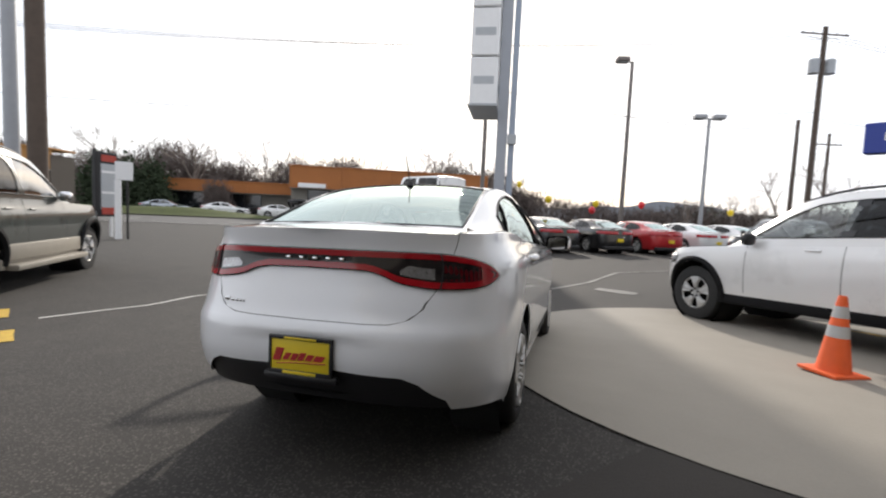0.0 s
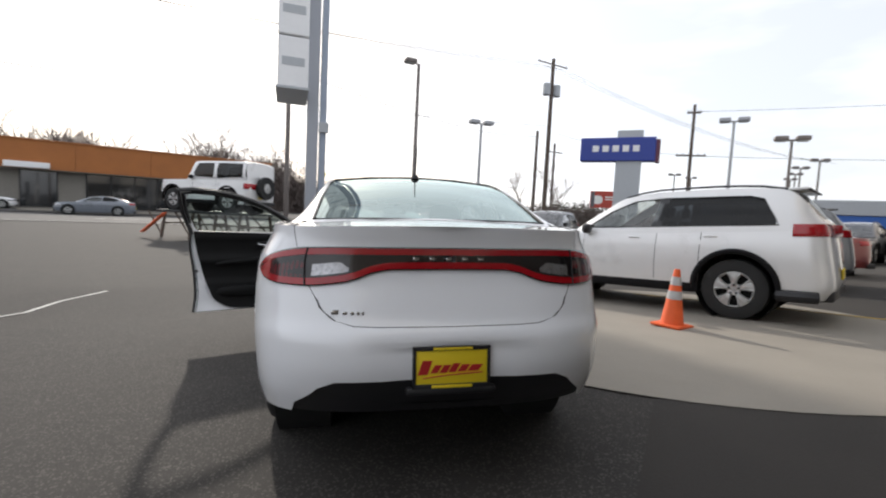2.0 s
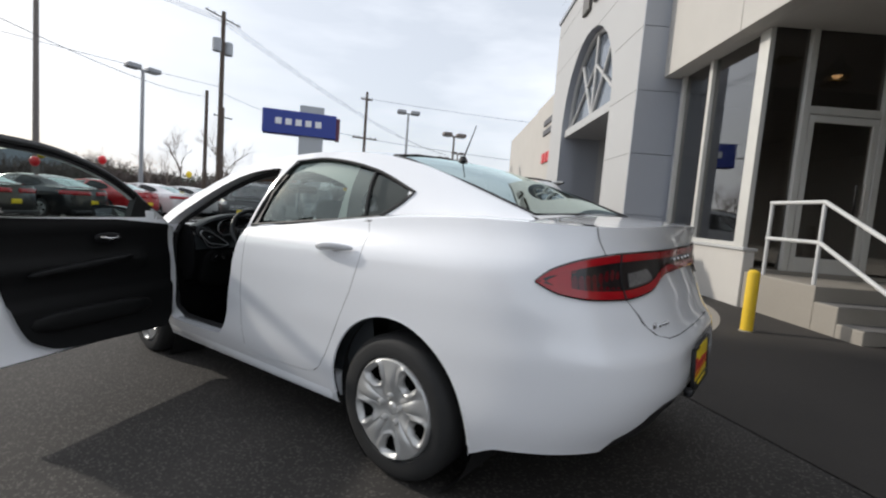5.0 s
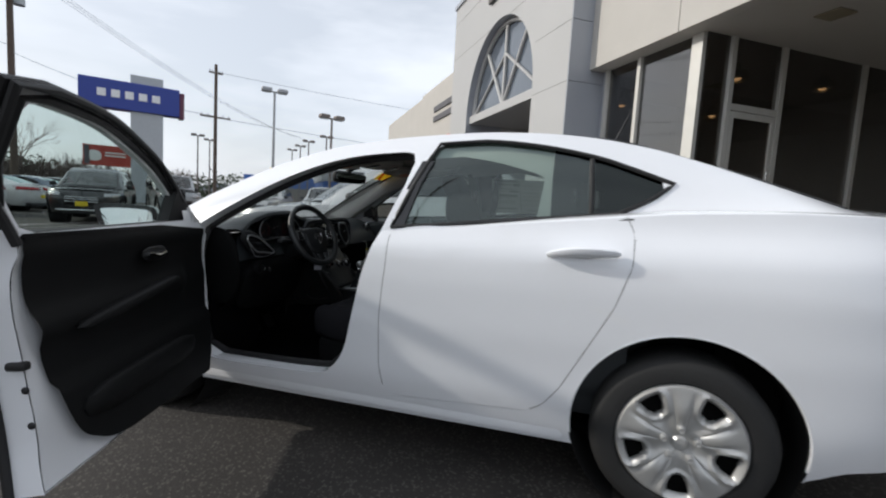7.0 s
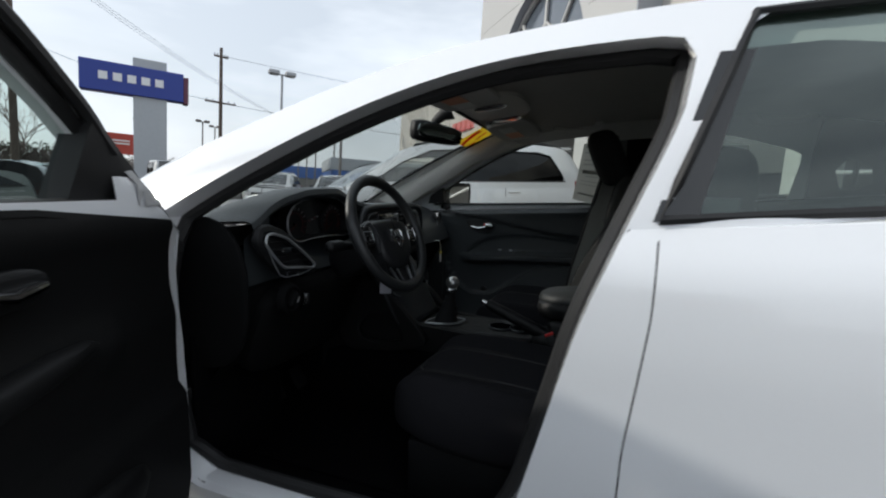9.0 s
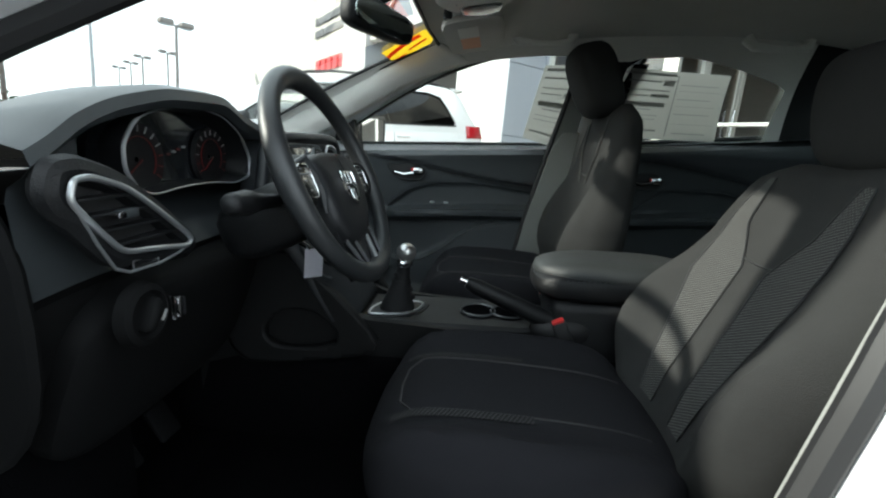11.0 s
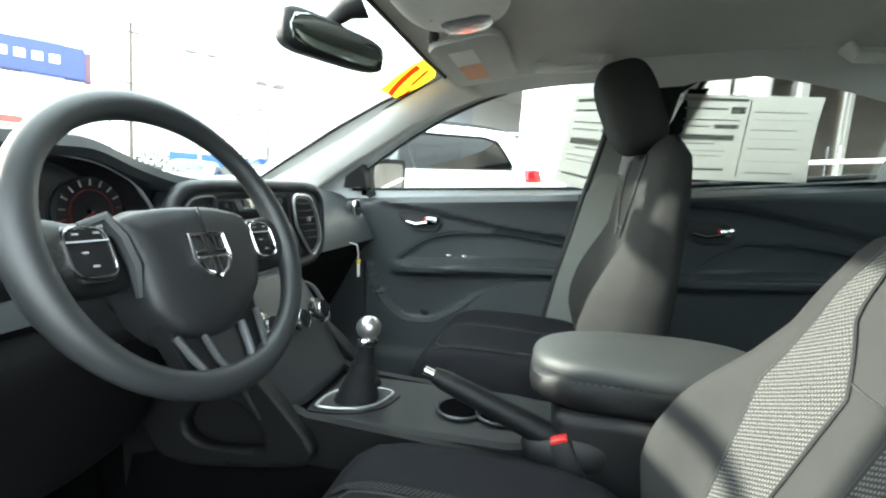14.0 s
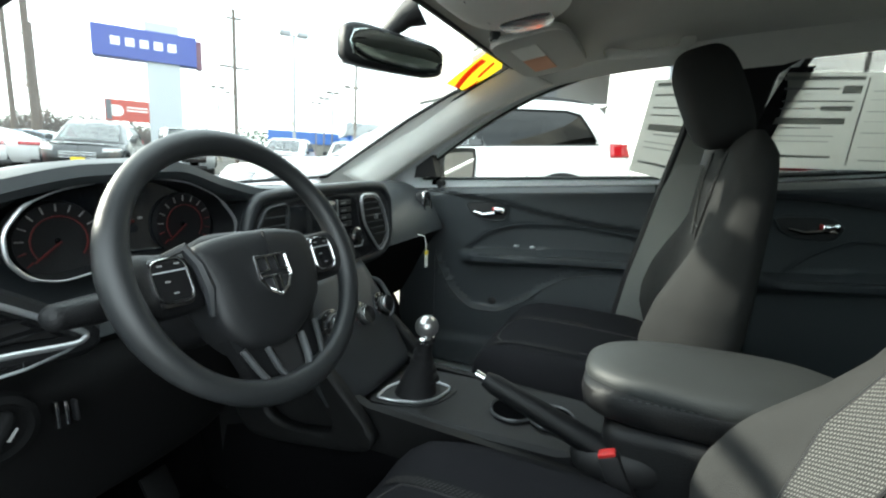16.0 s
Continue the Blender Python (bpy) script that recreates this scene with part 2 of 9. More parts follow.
POLEWOOD = mat("pole_wood", (0.10, 0.075, 0.06), 0.9, var=0.2, scale=5, bump=0.6, bscale=40)
POLEBRONZE = mat("bronze_pole", (0.16, 0.14, 0.13), 0.5, 0.2, var=0.1)
SIGNBLUE = mat("blue_sign_face", (0.02, 0.045, 0.28), 0.4, var=0.06)
SIGNWHITE = mat("white_sign_face", (0.8, 0.8, 0.8), 0.45, var=0.03)
SIGNGREY = mat("grey_sign_face", (0.42, 0.44, 0.46), 0.45, var=0.05)
CORTEN = mat("orange_brown_fascia", (0.36, 0.13, 0.035), 0.75, var=0.1, scale=0.8, bump=0.3, bscale=8)
SHOPWALL = mat("shop_wall", (0.22, 0.205, 0.18), 0.9, var=0.08)
# Haze over the trees is put into the pale bark and twig colours.
BARK = mat("bark", (0.22, 0.18, 0.155), 0.95, var=0.2, scale=6)
TWIG = mat("bare_twigs", (0.30, 0.245, 0.21), 0.95, var=0.25, scale=1.5)
LEAFDARK = mat("evergreen_leaf", (0.030, 0.045, 0.02), 0.9, var=0.35, scale=1)
HILL = mat("far_hill", (0.16, 0.17, 0.19), 1.0, var=0.2, scale=0.03)
WOODLAND = mat("far_woodland", (0.12, 0.095, 0.085), 1.0, var=0.3, scale=0.2)
BALLOONY = mat("yellow_balloon", (0.85, 0.62, 0.02), 0.3, var=0.04, coat=0.5)
BALLOONR = mat("red_balloon", (0.7, 0.02, 0.03), 0.3, var=0.04, coat=0.5)
PAPER = mat("sticker_paper", (0.78, 0.78, 0.74), 0.8, var=0.04)
INK = mat("grey_ink", (0.12, 0.12, 0.13), 0.8)
BILLRED = mat("billboard_red", (0.42, 0.06, 0.04), 0.6, var=0.15, scale=3)


def paint(name, col):
    return mat(name, col, 0.28, 0.15, var=0.03, scale=2, coat=1.0, rvar=0.03)


# ---- mesh helpers ----


def curve(*pairs):
    """A smooth curve through (x, y) pairs."""
    xs, ys = np.array([p[0] for p in pairs], float), np.array([p[1] for p in pairs], float)
    d = np.diff(ys) / np.diff(xs)
    m = np.concatenate([[d[0]], np.where(d[1:] * d[:-1] > 0, 2 * d[1:] * d[:-1] / (d[1:] + d[:-1] + 1e-12 * np.sign(d[1:])), 0), [d[-1]]]) if len(d) > 1 else np.array([d[0], d[0]])

    def f(x):
        x = min(max(x, xs[0]), xs[-1])
        i = min(int(np.searchsorted(xs, x, side="right")) - 1, len(xs) - 2)
        h = xs[i + 1] - xs[i]
        t = (x - xs[i]) / h
        return float((2 * t**3 - 3 * t**2 + 1) * ys[i] + (t**3 - 2 * t**2 + t) * h * m[i] + (3 * t**2 - 2 * t**3) * ys[i + 1] + (t**3 - t**2) * h * m[i + 1])
    return f


def poly_sdf(poly, grow=0.0):
    """Signed distance to a closed polygon (negative inside), grown and so rounded by grow."""
    P = np.array(poly, float)
    Q = np.roll(P, -1, 0)

    def f(a, b):
        p = np.array([a, b])
        e, w = Q - P, p - P
        t = np.clip((w * e).sum(1) / (e * e).sum(1), 0, 1)
        dist = np.sqrt((((w - e * t[:, None]) ** 2).sum(1)).min())
        up = (P[:, 1] <= b) & (Q[:, 1] > b)
        dn = (P[:, 1] > b) & (Q[:, 1] <= b)
        side = e[:, 0] * w[:, 1] - e[:, 1] * w[:, 0]
        wind = (up & (side > 0)).sum() - (dn & (side < 0)).sum()
        return (-dist if wind else dist) - grow
    return f


def eased(poly, n=4, sharp=40):
    """The closed outline with its gentle bends rounded; sharp corners stay."""
    m, out = len(poly), []

    def turn(i):
        a, b, c = (Vector(poly[(i + k) % m]) for k in (-1, 0, 1))
        return math.degrees((b - a).angle(c - b))
    for i in range(m):
        p0, p1, p2, p3 = (Vector(poly[(i + k) % m]) for k in (-1, 0, 1, 2))
        out.append(tuple(p1))
        if turn(i) < sharp and turn(i + 1) < sharp:
            for k in range(1, n):
                t = k / n
                q = 0.5 * (2 * p1 + (p2 - p0) * t + (2 * p0 - 5 * p1 + 4 * p2 - p3) * t * t + (3 * p1 - p0 - 3 * p2 + p3) * t**3)
                out.append(tuple(q))
    return out


def circle_sdf(a0, b0, r):
    return lambda a, b: math.hypot(a - a0, b - b0) - r


def flip(sdf, gap=0.0):
    return lambda a, b: -sdf(a, b) - gap


def grid(F, us, vs):
    V = [tuple(F(u, v)) for u in us for v in vs]
    n = len(vs)
    return V, [(i * n + j, (i + 1) * n + j, (i + 1) * n + j + 1, i * n + j + 1) for i in range(len(us) - 1) for j in range(n - 1)]


def carve(mesh, proj, F, sdf, h, where=None):
    """Cuts away what lies inside sdf, moving the vertices next to the edge onto it."""
    V, faces = [list(v) for v in mesh[0]], mesh[1]
    d = [1.0] * len(V)
    for i, v in enumerate(V):
        if where is None or where(v):
            d[i] = sdf(*proj(v))
    bad = set()
    for i, v in enumerate(V):
        if d[i] < 0:
            if d[i] > -h:
                a, b = proj(v)
                for _ in range(3):
                    e = 1e-4
                    s = sdf(a, b)
                    ga, gb = (sdf(a + e, b) - s) / e, (sdf(a, b + e) - s) / e
                    g = max(ga * ga + gb * gb, 0.2)
                    a, b = a - s * ga / g, b - s * gb / g
                V[i] = list(F(a, b, v))
            else:
                bad.add(i)
    keep = [f for f in faces if not any(i in bad for i in f) and not all(d[i] < 0 for i in f)]
    return V, keep


def clean(mesh):
    V, faces = mesh
    used = sorted({i for f in faces for i in f})
    at = {k: n for n, k in enumerate(used)}
    return [V[k] for k in used], [tuple(at[i] for i in f) for f in faces]


def join(*meshes):
    V, Fa = [], []
    for v, f in meshes:
        o = len(V)
        V += [tuple(p) for p in v]
        Fa += [tuple(i + o for i in q) for q in f]
    return V, Fa


def moved(mesh, m):
    """Carried by a matrix, or by a function of a point."""
    return [tuple(m(v) if callable(m) else m @ Vector(v)) for v in mesh[0]], mesh[1]


def mirrored(mesh):
    return [(-v[0], v[1], v[2]) for v in mesh[0]], [tuple(reversed(f)) for f in mesh[1]]


def mesh_of(name, mesh, material, smooth=True, weld=0.0):
    V, Fa = clean(mesh)
    me = bpy.data.meshes.new(name)
    me.from_pydata(V, [], Fa)
    if weld or True:
        bm = bmesh.new()
        bm.from_mesh(me)
        bmesh.ops.remove_doubles(bm, verts=bm.verts, dist=max(weld, 1e-5))
        bmesh.ops.dissolve_degenerate(bm, edges=bm.edges, dist=1e-5)
        bmesh.ops.recalc_face_normals(bm, faces=bm.faces)
        bm.to_mesh(me)
        bm.free()
    me.materials.append(material)
    if smooth:
        me.shade_smooth()
        me.set_sharp_from_angle(angle=radians(38))
    return me


def part(name, mesh, material, parent, label="", smooth=True, thick=0.0, shadow=True):
    ob = new(name, mesh_of(name, mesh, material, smooth))
    ob.parent = parent
    if label:
        ob["label"] = label
    if thick:
        s = ob.modifiers.new("thickness", "SOLIDIFY")
        s.thickness, s.offset = thick, 0
    ob.visible_shadow = shadow
    return ob


def thing(name, m, label, category, group=""):
    ob = new(name)
    ob.empty_display_size = 0.2
    ob.matrix_world = m
    return tagged(ob, label, category, group)


def block(lo, hi, bev=0.0, seg=2):
    """A box with rounded edges."""
    bm = bmesh.new()
    bmesh.ops.create_cube(bm, size=1)
    for v in bm.verts:
        v.co = [lo[i] + (v.co[i] + 0.5) * (hi[i] - lo[i]) for i in range(3)]
    if bev:
        bmesh.ops.bevel(bm, geom=bm.edges, offset=bev, segments=seg, profile=0.5, affect="EDGES", clamp_overlap=True)
    bm.verts.index_update()
    out = [tuple(v.co) for v in bm.verts], [tuple(v.index for v in f.verts) for f in bm.faces]
    bm.free()
    return out


def tube(path, r, n=10, closed=False, caps=True, flat=1.0):
    """A round bar along a line of points; r a number or one a point."""
    P = [Vector(p) for p in path]
    V, Fa = [], []
    up0 = None
    for i, p in enumerate(P):
        a = P[i - 1] if (i or closed) else p
        b = P[(i + 1) % len(P)] if (i < len(P) - 1 or closed) else p
        t = (b - a).normalized()
        if up0 is None:
            up0 = t.orthogonal().normalized()
        up0 = (up0 - t * up0.dot(t)).normalized()
        s = t.cross(up0)
        rr = r[i] if isinstance(r, (list, tuple)) else r
        V += [tuple(p + up0 * math.cos(k * math.tau / n) * rr + s * math.sin(k * math.tau / n) * rr * flat) for k in range(n)]
    m = len(P)
    for i in range(m if closed else m - 1):
        for k in range(n):
            j = (i + 1) % m
            Fa.append((i * n + k, i * n + (k + 1) % n, j * n + (k + 1) % n, j * n + k))
    if caps and not closed:
        Fa += [tuple(range(n - 1, -1, -1)), tuple(range((m - 1) * n, m * n))]
    return V, Fa


def lathe(prof, n=32, axis="z"):
    """A turned shape from (radius, height) pairs."""
    def F(u, v):
        r, h = prof[int(v)]
        c, s = math.cos(u), math.sin(u)
        return {"z": (r * c, r * s, h), "x": (h, r * c, r * s), "y": (r * s, h, r * c)}[axis]
    return grid(F, [k * math.tau / n for k in range(n + 1)], range(len(prof)))


def soft(c, size, n=3.0, nu=20, nv=12, warp=None):
    """A cushion-like rounded box."""
    def sp(x, e):
        return math.copysign(abs(x) ** e, x)

    def F(u, v):
        e = 2 / n
        p = Vector((sp(math.cos(v), e) * sp(math.cos(u), e) * size[0] / 2, sp(math.cos(v), e) * sp(math.sin(u), e) * size[1] / 2, sp(math.sin(v), e) * size[2] / 2))
        if warp:
            p = warp(p)
        return p + Vector(c)
    return grid(F, [k * math.tau / nu for k in range(nu + 1)], [-math.pi / 2 + math.pi * k / nv for k in range(nv + 1)])


def prism(poly, F, depth):
    """A flat polygon (a, b) laid by F(a, b, d) at d = 0 and d = depth, with its sides."""
    n = len(poly)
    V = [tuple(F(a, b, 0)) for a, b in poly] + [tuple(F(a, b, depth)) for a, b in poly]
    return V, [tuple(range(n)), tuple(range(2 * n - 1, n - 1, -1))] + [(i, (i + 1) % n, n + (i + 1) % n, n + i) for i in range(n)]


def quad(a, b, c, d):
    return [a, b, c, d], [(0, 1, 2, 3)]


def lin(a, b, n):
    return [a + (b - a) * k / (n - 1) for k in range(n)]


def ground_z(x, y):
    """The lot rises towards the showroom and falls towards the street."""
    p = 0.03 * x - 0.045 * y
    return p / (1 + (abs(p) / (0.185 if p < 0 else 0.45)) ** 4) ** 0.25

# ---- the white sedan: shell ----


class Shell:
    """A car body: rounded plan outline at each height, a top sheet and a cabin on it. Origin on the ground under the rear axle, y ahead."""

    def __init__(s, zbot, ztop, width, yr, yf, cr, cf, nr, nf, lip, xr, zr, crown, gy, inset=None):
        s.zbot, s.ztop, s.width, s.yr, s.yf = zbot, ztop, width, yr, yf
        s.cr, s.cf, s.nr, s.nf, s.lip = cr, cf, nr, nf, lip
        s.xr, s.zr, s.crown, s.gy = xr, zr, crown, gy
        s.inset = inset or (lambda y: 0.0)

    def top(s, x, y):
        return s.ztop(y) + s.lip * (1 - min(1, abs(x) / 0.8) ** 2)

    def half(s, y, z):
        """Half width of the body at y and height z."""
        a = s.width(z)
        if y < s.cr:
            return a * max(0.0, 1 - min(1, (s.cr - y) / (s.cr - s.yr(z))) ** s.nr) ** (1 / s.nr)
        if y > s.cf:
            return a * max(0.0, 1 - min(1, (y - s.cf) / (s.yf(z) - s.cf)) ** s.nf) ** (1 / s.nf)
        return a

    def rear(s, x, z):
        return s.cr - (s.cr - s.yr(z)) * max(0.0, 1 - min(1, abs(x) / s.width(z)) ** s.nr) ** (1 / s.nr)

    def front(s, x, z):
        return s.cf + (s.yf(z) - s.cf) * max(0.0, 1 - min(1, abs(x) / s.width(z)) ** s.nf) ** (1 / s.nf)

    def ring(s, q, z):
        """q from 0 (rear centre) by 1 and 2 (ends of the straight side) to 3 (front centre)."""
        a = s.width(z)
        if q < 1:
            t = q * math.pi / 2
            return a * math.sin(t) ** (2 / s.nr), s.cr - (s.cr - s.yr(z)) * math.cos(t) ** (2 / s.nr)
        if q > 2:
            t = (q - 2) * math.pi / 2
            return a * math.cos(t) ** (2 / s.nf), s.cf + (s.yf(z) - s.cf) * math.sin(t) ** (2 / s.nf)
        return a, s.cr + (s.cf - s.cr) * (q - 1)

    def wall_pt(s, q, v):
        x0, y0 = s.ring(q, 0.9 * s.ztop(s.cr))
        zt = s.top(x0, y0)
        for _ in range(3):
            x0, y0 = s.ring(q, zt)
            zt = s.top(x0, y0)
        zb = s.zbot(y0)
        z = zb + (zt - zb) * v
        x, y = s.ring(q, z)
        return x, y, z

    def qs(s, n1, n2, n3):
        ease = [math.sin(k / n1 * math.pi / 2) ** 0.8 for k in range(n1)]
        return [e * 0.999 for e in ease] + lin(1, 2, n2) + [2 + (1 - math.cos(k / n3 * math.pi / 2) ** 0.9) * 0.999 for k in range(1, n3 + 1)]

    def side(s, n1=26, n2=64, n3=14, nv=30):
        """The right-hand wall from the rear centre to the front centre."""
        return grid(s.wall_pt, s.qs(n1, n2, n3), lin(0, 1, nv))

    def cap(s, y0, y1, n=10, m=17):
        def F(y, k):
            zt = s.top(0.8, y)
            x = s.half(y, zt) * k
            return x, y, s.top(x, y)
        return grid(F, lin(y0, y1, n), lin(-1, 1, m))

    def belt(s, y):
        z = s.top(0.8, y)
        return s.half(y, z), z

    def cabin_x(s, y, z):
        xb, zb = s.belt(y)
        xb -= s.inset(y)
        xr, zr = s.xr(y), s.zr(y)
        u = (z - zb) / max(0.02, zr - zb)
        return xb + (xr - xb) * u + 0.09 * (zr - zb) * math.sin(math.pi * min(1, max(0, u)))

    def cabin_side(s, ny=60, nz=14):
        def F(y, u):
            xb, zb = s.belt(y)
            z = zb + (s.zr(y) - zb) * u
            return s.cabin_x(y, z), y, z
        return grid(F, lin(s.gy[0], s.gy[1], ny), lin(0, 1, nz))

    def shoulder(s, y0, y1, ny=40, n=7):
        """The rounded shelf between the body's top edge and the foot of the inset cabin."""
        def F(y, t):
            xb, zb = s.belt(y)
            x1 = s.cabin_x(y, zb)
            a = t * math.pi / 2
            d = max(0.0, xb - x1)
            return xb - d * (1 - math.cos(a)) , y, zb + 0.16 * d * math.sin(a)
        return grid(F, lin(y0, y1, ny), lin(0, 1, n))

    def roof_z(s, x, y):
        return s.zr(y) + s.crown(y) * (1 - min(1, abs(x) / s.xr(y)) ** 2)

    def roof(s, ny=60, nx=25, inset=0.0):
        def F(y, k):
            x = s.xr(y) * math.sin(k * math.pi / 2)
            return x, y, s.roof_z(x, y) - inset
        return grid(F, lin(s.gy[0], s.gy[1], ny), lin(-1, 1, nx))


YZ = lambda v: (v[1], v[2])
XZ = lambda v: (v[0], v[2])
XY = lambda v: (v[0], v[1])

dart = Shell(
    zbot=curve((-1.1, 0.36), (-0.5, 0.30), (-0.36, 0.235), (0.5, 0.225), (2.4, 0.215), (3.1, 0.25), (3.7, 0.3)),
    ztop=curve((-1.05, 1.085), (-0.9, 1.10), (-0.6, 1.130), (-0.3, 1.143), (0.0, 1.138), (0.35, 1.112), (1.2, 1.047), (2.3, 0.995), (2.75, 0.965), (3.2, 0.90), (3.7, 0.74)),
    width=curve((0.2, 0.815), (0.3, 0.850), (0.42, 0.874), (0.55, 0.882), (0.68, 0.889), (0.82, 0.889), (0.92, 0.882), (0.98, 0.872), (1.03, 0.846), (1.09, 0.815), (1.2, 0.79)),
    yr=curve((0.2, -0.86), (0.36, -0.945), (0.46, -1.000), (0.56, -1.022), (0.66, -1.015), (0.74, -0.972), (0.82, -0.942), (0.90, -0.914), (0.98, -0.900), (1.05, -0.902), (1.12, -0.915)),
    yf=curve((0.2, 3.5), (0.45, 3.62), (0.6, 3.62), (0.75, 3.5), (1.0, 3.3)),
    cr=-0.1, cf=2.5, nr=3.4, nf=2.8, lip=0.034,
    xr=curve((-0.6, 0.63), (-0.2, 0.61), (0.3, 0.578), (0.8, 0.582), (1.5, 0.60), (1.81, 0.622), (2.04, 0.655), (2.22, 0.70), (2.34, 0.73), (2.45, 0.757), (2.6, 0.78), (2.75, 0.80)),
    zr=curve((-0.56, 1.136), (-0.43, 1.185), (-0.25, 1.255), (-0.04, 1.334), (0.145, 1.395), (0.365, 1.445), (0.6, 1.474), (0.86, 1.486), (1.15, 1.480), (1.54, 1.448), (1.88, 1.372), (2.27, 1.222), (2.51, 1.105), (2.75, 0.985)),
    crown=curve((-0.6, 0.03), (-0.2, 0.05), (0.4, 0.035), (1.2, 0.03), (1.8, 0.045), (2.4, 0.06), (2.75, 0.03)),
    gy=(-0.56, 2.74), inset=curve((-0.6, 0.05), (0.04, 0.085), (0.36, 0.095), (0.75, 0.05), (1.12, 0.0), (2.75, 0.0)))

# outlines in (y, z) on the side of the car
FRONT_OPENING = eased([(2.31, 0.985), (2.262, 1.055), (1.975, 1.218), (1.729, 1.322), (1.473, 1.385), (1.183, 1.402), (1.117, 1.388), (1.143, 1.249), (1.214, 1.073), (1.288, 0.888), (1.341, 0.697), (1.40, 0.498), (1.48, 0.40), (1.60, 0.362), (2.20, 0.352), (2.31, 0.405), (2.345, 0.70)])
REAR_DOOR = [(0.235, 1.16), (0.192, 1.06), (0.196, 0.95), (0.25, 0.80), (0.356, 0.61), (0.434, 0.47), (0.50, 0.385), (0.57, 0.345), (1.20, 0.310), (1.222, 0.453), (1.212, 0.685), (1.182, 0.911), (1.175, 1.075)]
REAR_WINDOW = eased([(1.025, 1.436), (0.814, 1.442), (0.576, 1.413), (0.355, 1.362), (0.21, 1.31), (0.06, 1.248), (0.12, 1.20), (0.235, 1.143), (0.345, 1.125), (1.175, 1.062), (1.10, 1.25)])
FRONT_WINDOW = eased([(2.25, 1.03), (2.22, 1.075), (1.965, 1.222), (1.729, 1.325), (1.473, 1.388), (1.183, 1.405), (1.095, 1.395), (1.13, 1.25), (1.205, 1.06)])
FRONT_DOOR = eased([(2.345, 0.42), (2.375, 0.70), (2.335, 1.0), (2.10, 1.175), (1.965, 1.258), (1.729, 1.362), (1.473, 1.422), (1.183, 1.440), (1.055, 1.430), (1.10, 1.25), (1.178, 1.06), (1.186, 0.911), (1.216, 0.685), (1.226, 0.453), (1.205, 0.312), (2.25, 0.318)])
TRUNK = eased([(-0.66, 1.30), (-0.655, 1.10), (-0.605, 0.92), (-0.56, 0.83), (-0.51, 0.762), (-0.44, 0.727), (-0.30, 0.715), (0.30, 0.715), (0.44, 0.727), (0.51, 0.762), (0.56, 0.83), (0.605, 0.92), (0.655, 1.10), (0.66, 1.30)], 6)
ARCH_R = 0.392
WHEEL_Z = 0.316

# the lot's slope under the car
SLOPE_X, SLOPE_Y = 0.026, -0.045
ax = Vector((1, 0, SLOPE_X)).normalized()
az = Vector((1, 0, SLOPE_X)).cross(Vector((0, 1, SLOPE_Y))).normalized()
ay = az.cross(ax)
CAR = Matrix((ax, ay, az)).transposed().to_4x4()

sedan = thing("sedan", CAR, "white four-door sedan with its driver's door wide open", "car")

FS = lambda y, z, v: (math.copysign(dart.half(y, z), v[0]), y, z)
FR = lambda x, z, v: (x, dart.rear(x, z), z)
FC = lambda y, z, v: (math.copysign(dart.cabin_x(y, z), v[0]), y, z)
ARCHES = [circle_sdf(0.01, WHEEL_Z + 0.012, ARCH_R), circle_sdf(2.70, WHEEL_Z + 0.012, ARCH_R)]
on_side = lambda v: v[1] > -0.45
on_rear = lambda v: v[1] < -0.6 and abs(v[0]) < 0.8
trunk_cut, rdoor_cut, fdoor_cut = poly_sdf(TRUNK), poly_sdf(REAR_DOOR), poly_sdf(FRONT_DOOR)
opening_cut = poly_sdf(FRONT_OPENING, 0.0)
LOWER = [(-0.66, 0.20), (-0.655, 0.375), (-0.62, 0.40), (-0.575, 0.435), (-0.535, 0.475), (-0.48, 0.497), (-0.25, 0.503), (0.25, 0.503), (0.48, 0.497), (0.535, 0.475), (0.575, 0.435), (0.62, 0.40), (0.655, 0.375), (0.66, 0.20)]
lower_cut = poly_sdf(LOWER)
RECESS = poly_sdf([(-0.175, 0.45), (-0.175, 0.63), (0.175, 0.63), (0.175, 0.45)], 0.025)


def plain_side():
    return dart.side(30, 76, 14, 34)


def plate_dent(m):
    """Sinks the number plate's recess into the bumper."""
    out = []
    for v in m[0]:
        d = RECESS(v[0], v[2]) if on_rear(v) else 1
        k = min(1, max(0, -d / 0.03 + 0.3))
        out.append((v[0], v[1] + 0.035 * k * k * (3 - 2 * k), v[2]))
    return out, m[1]


right = plain_side()
base = right
for cut in ARCHES:
    base = carve(base, YZ, FS, cut, 0.06, on_side)
base = carve(base, YZ, FS, rdoor_cut, 0.05, on_side)
base = carve(base, XZ, FR, trunk_cut, 0.05, on_rear)
base = carve(base, XZ, FR, lower_cut, 0.05, on_rear)
base = plate_dent(base)
right_body = carve(base, YZ, FS, fdoor_cut, 0.05, on_side)
left_body = mirrored(carve(base, YZ, FS, opening_cut, 0.05, on_side))
cabin = dart.cabin_side(90, 18)
win_r, win_f = poly_sdf(REAR_WINDOW, 0.0), poly_sdf(FRONT_WINDOW, 0.0)
cab = carve(cabin, YZ, FC, win_r, 0.04)
right_cab = carve(cab, YZ, FC, win_f, 0.04)
left_cab = mirrored(carve(cab, YZ, FC, opening_cut, 0.04))
roof = dart.roof(90, 33)
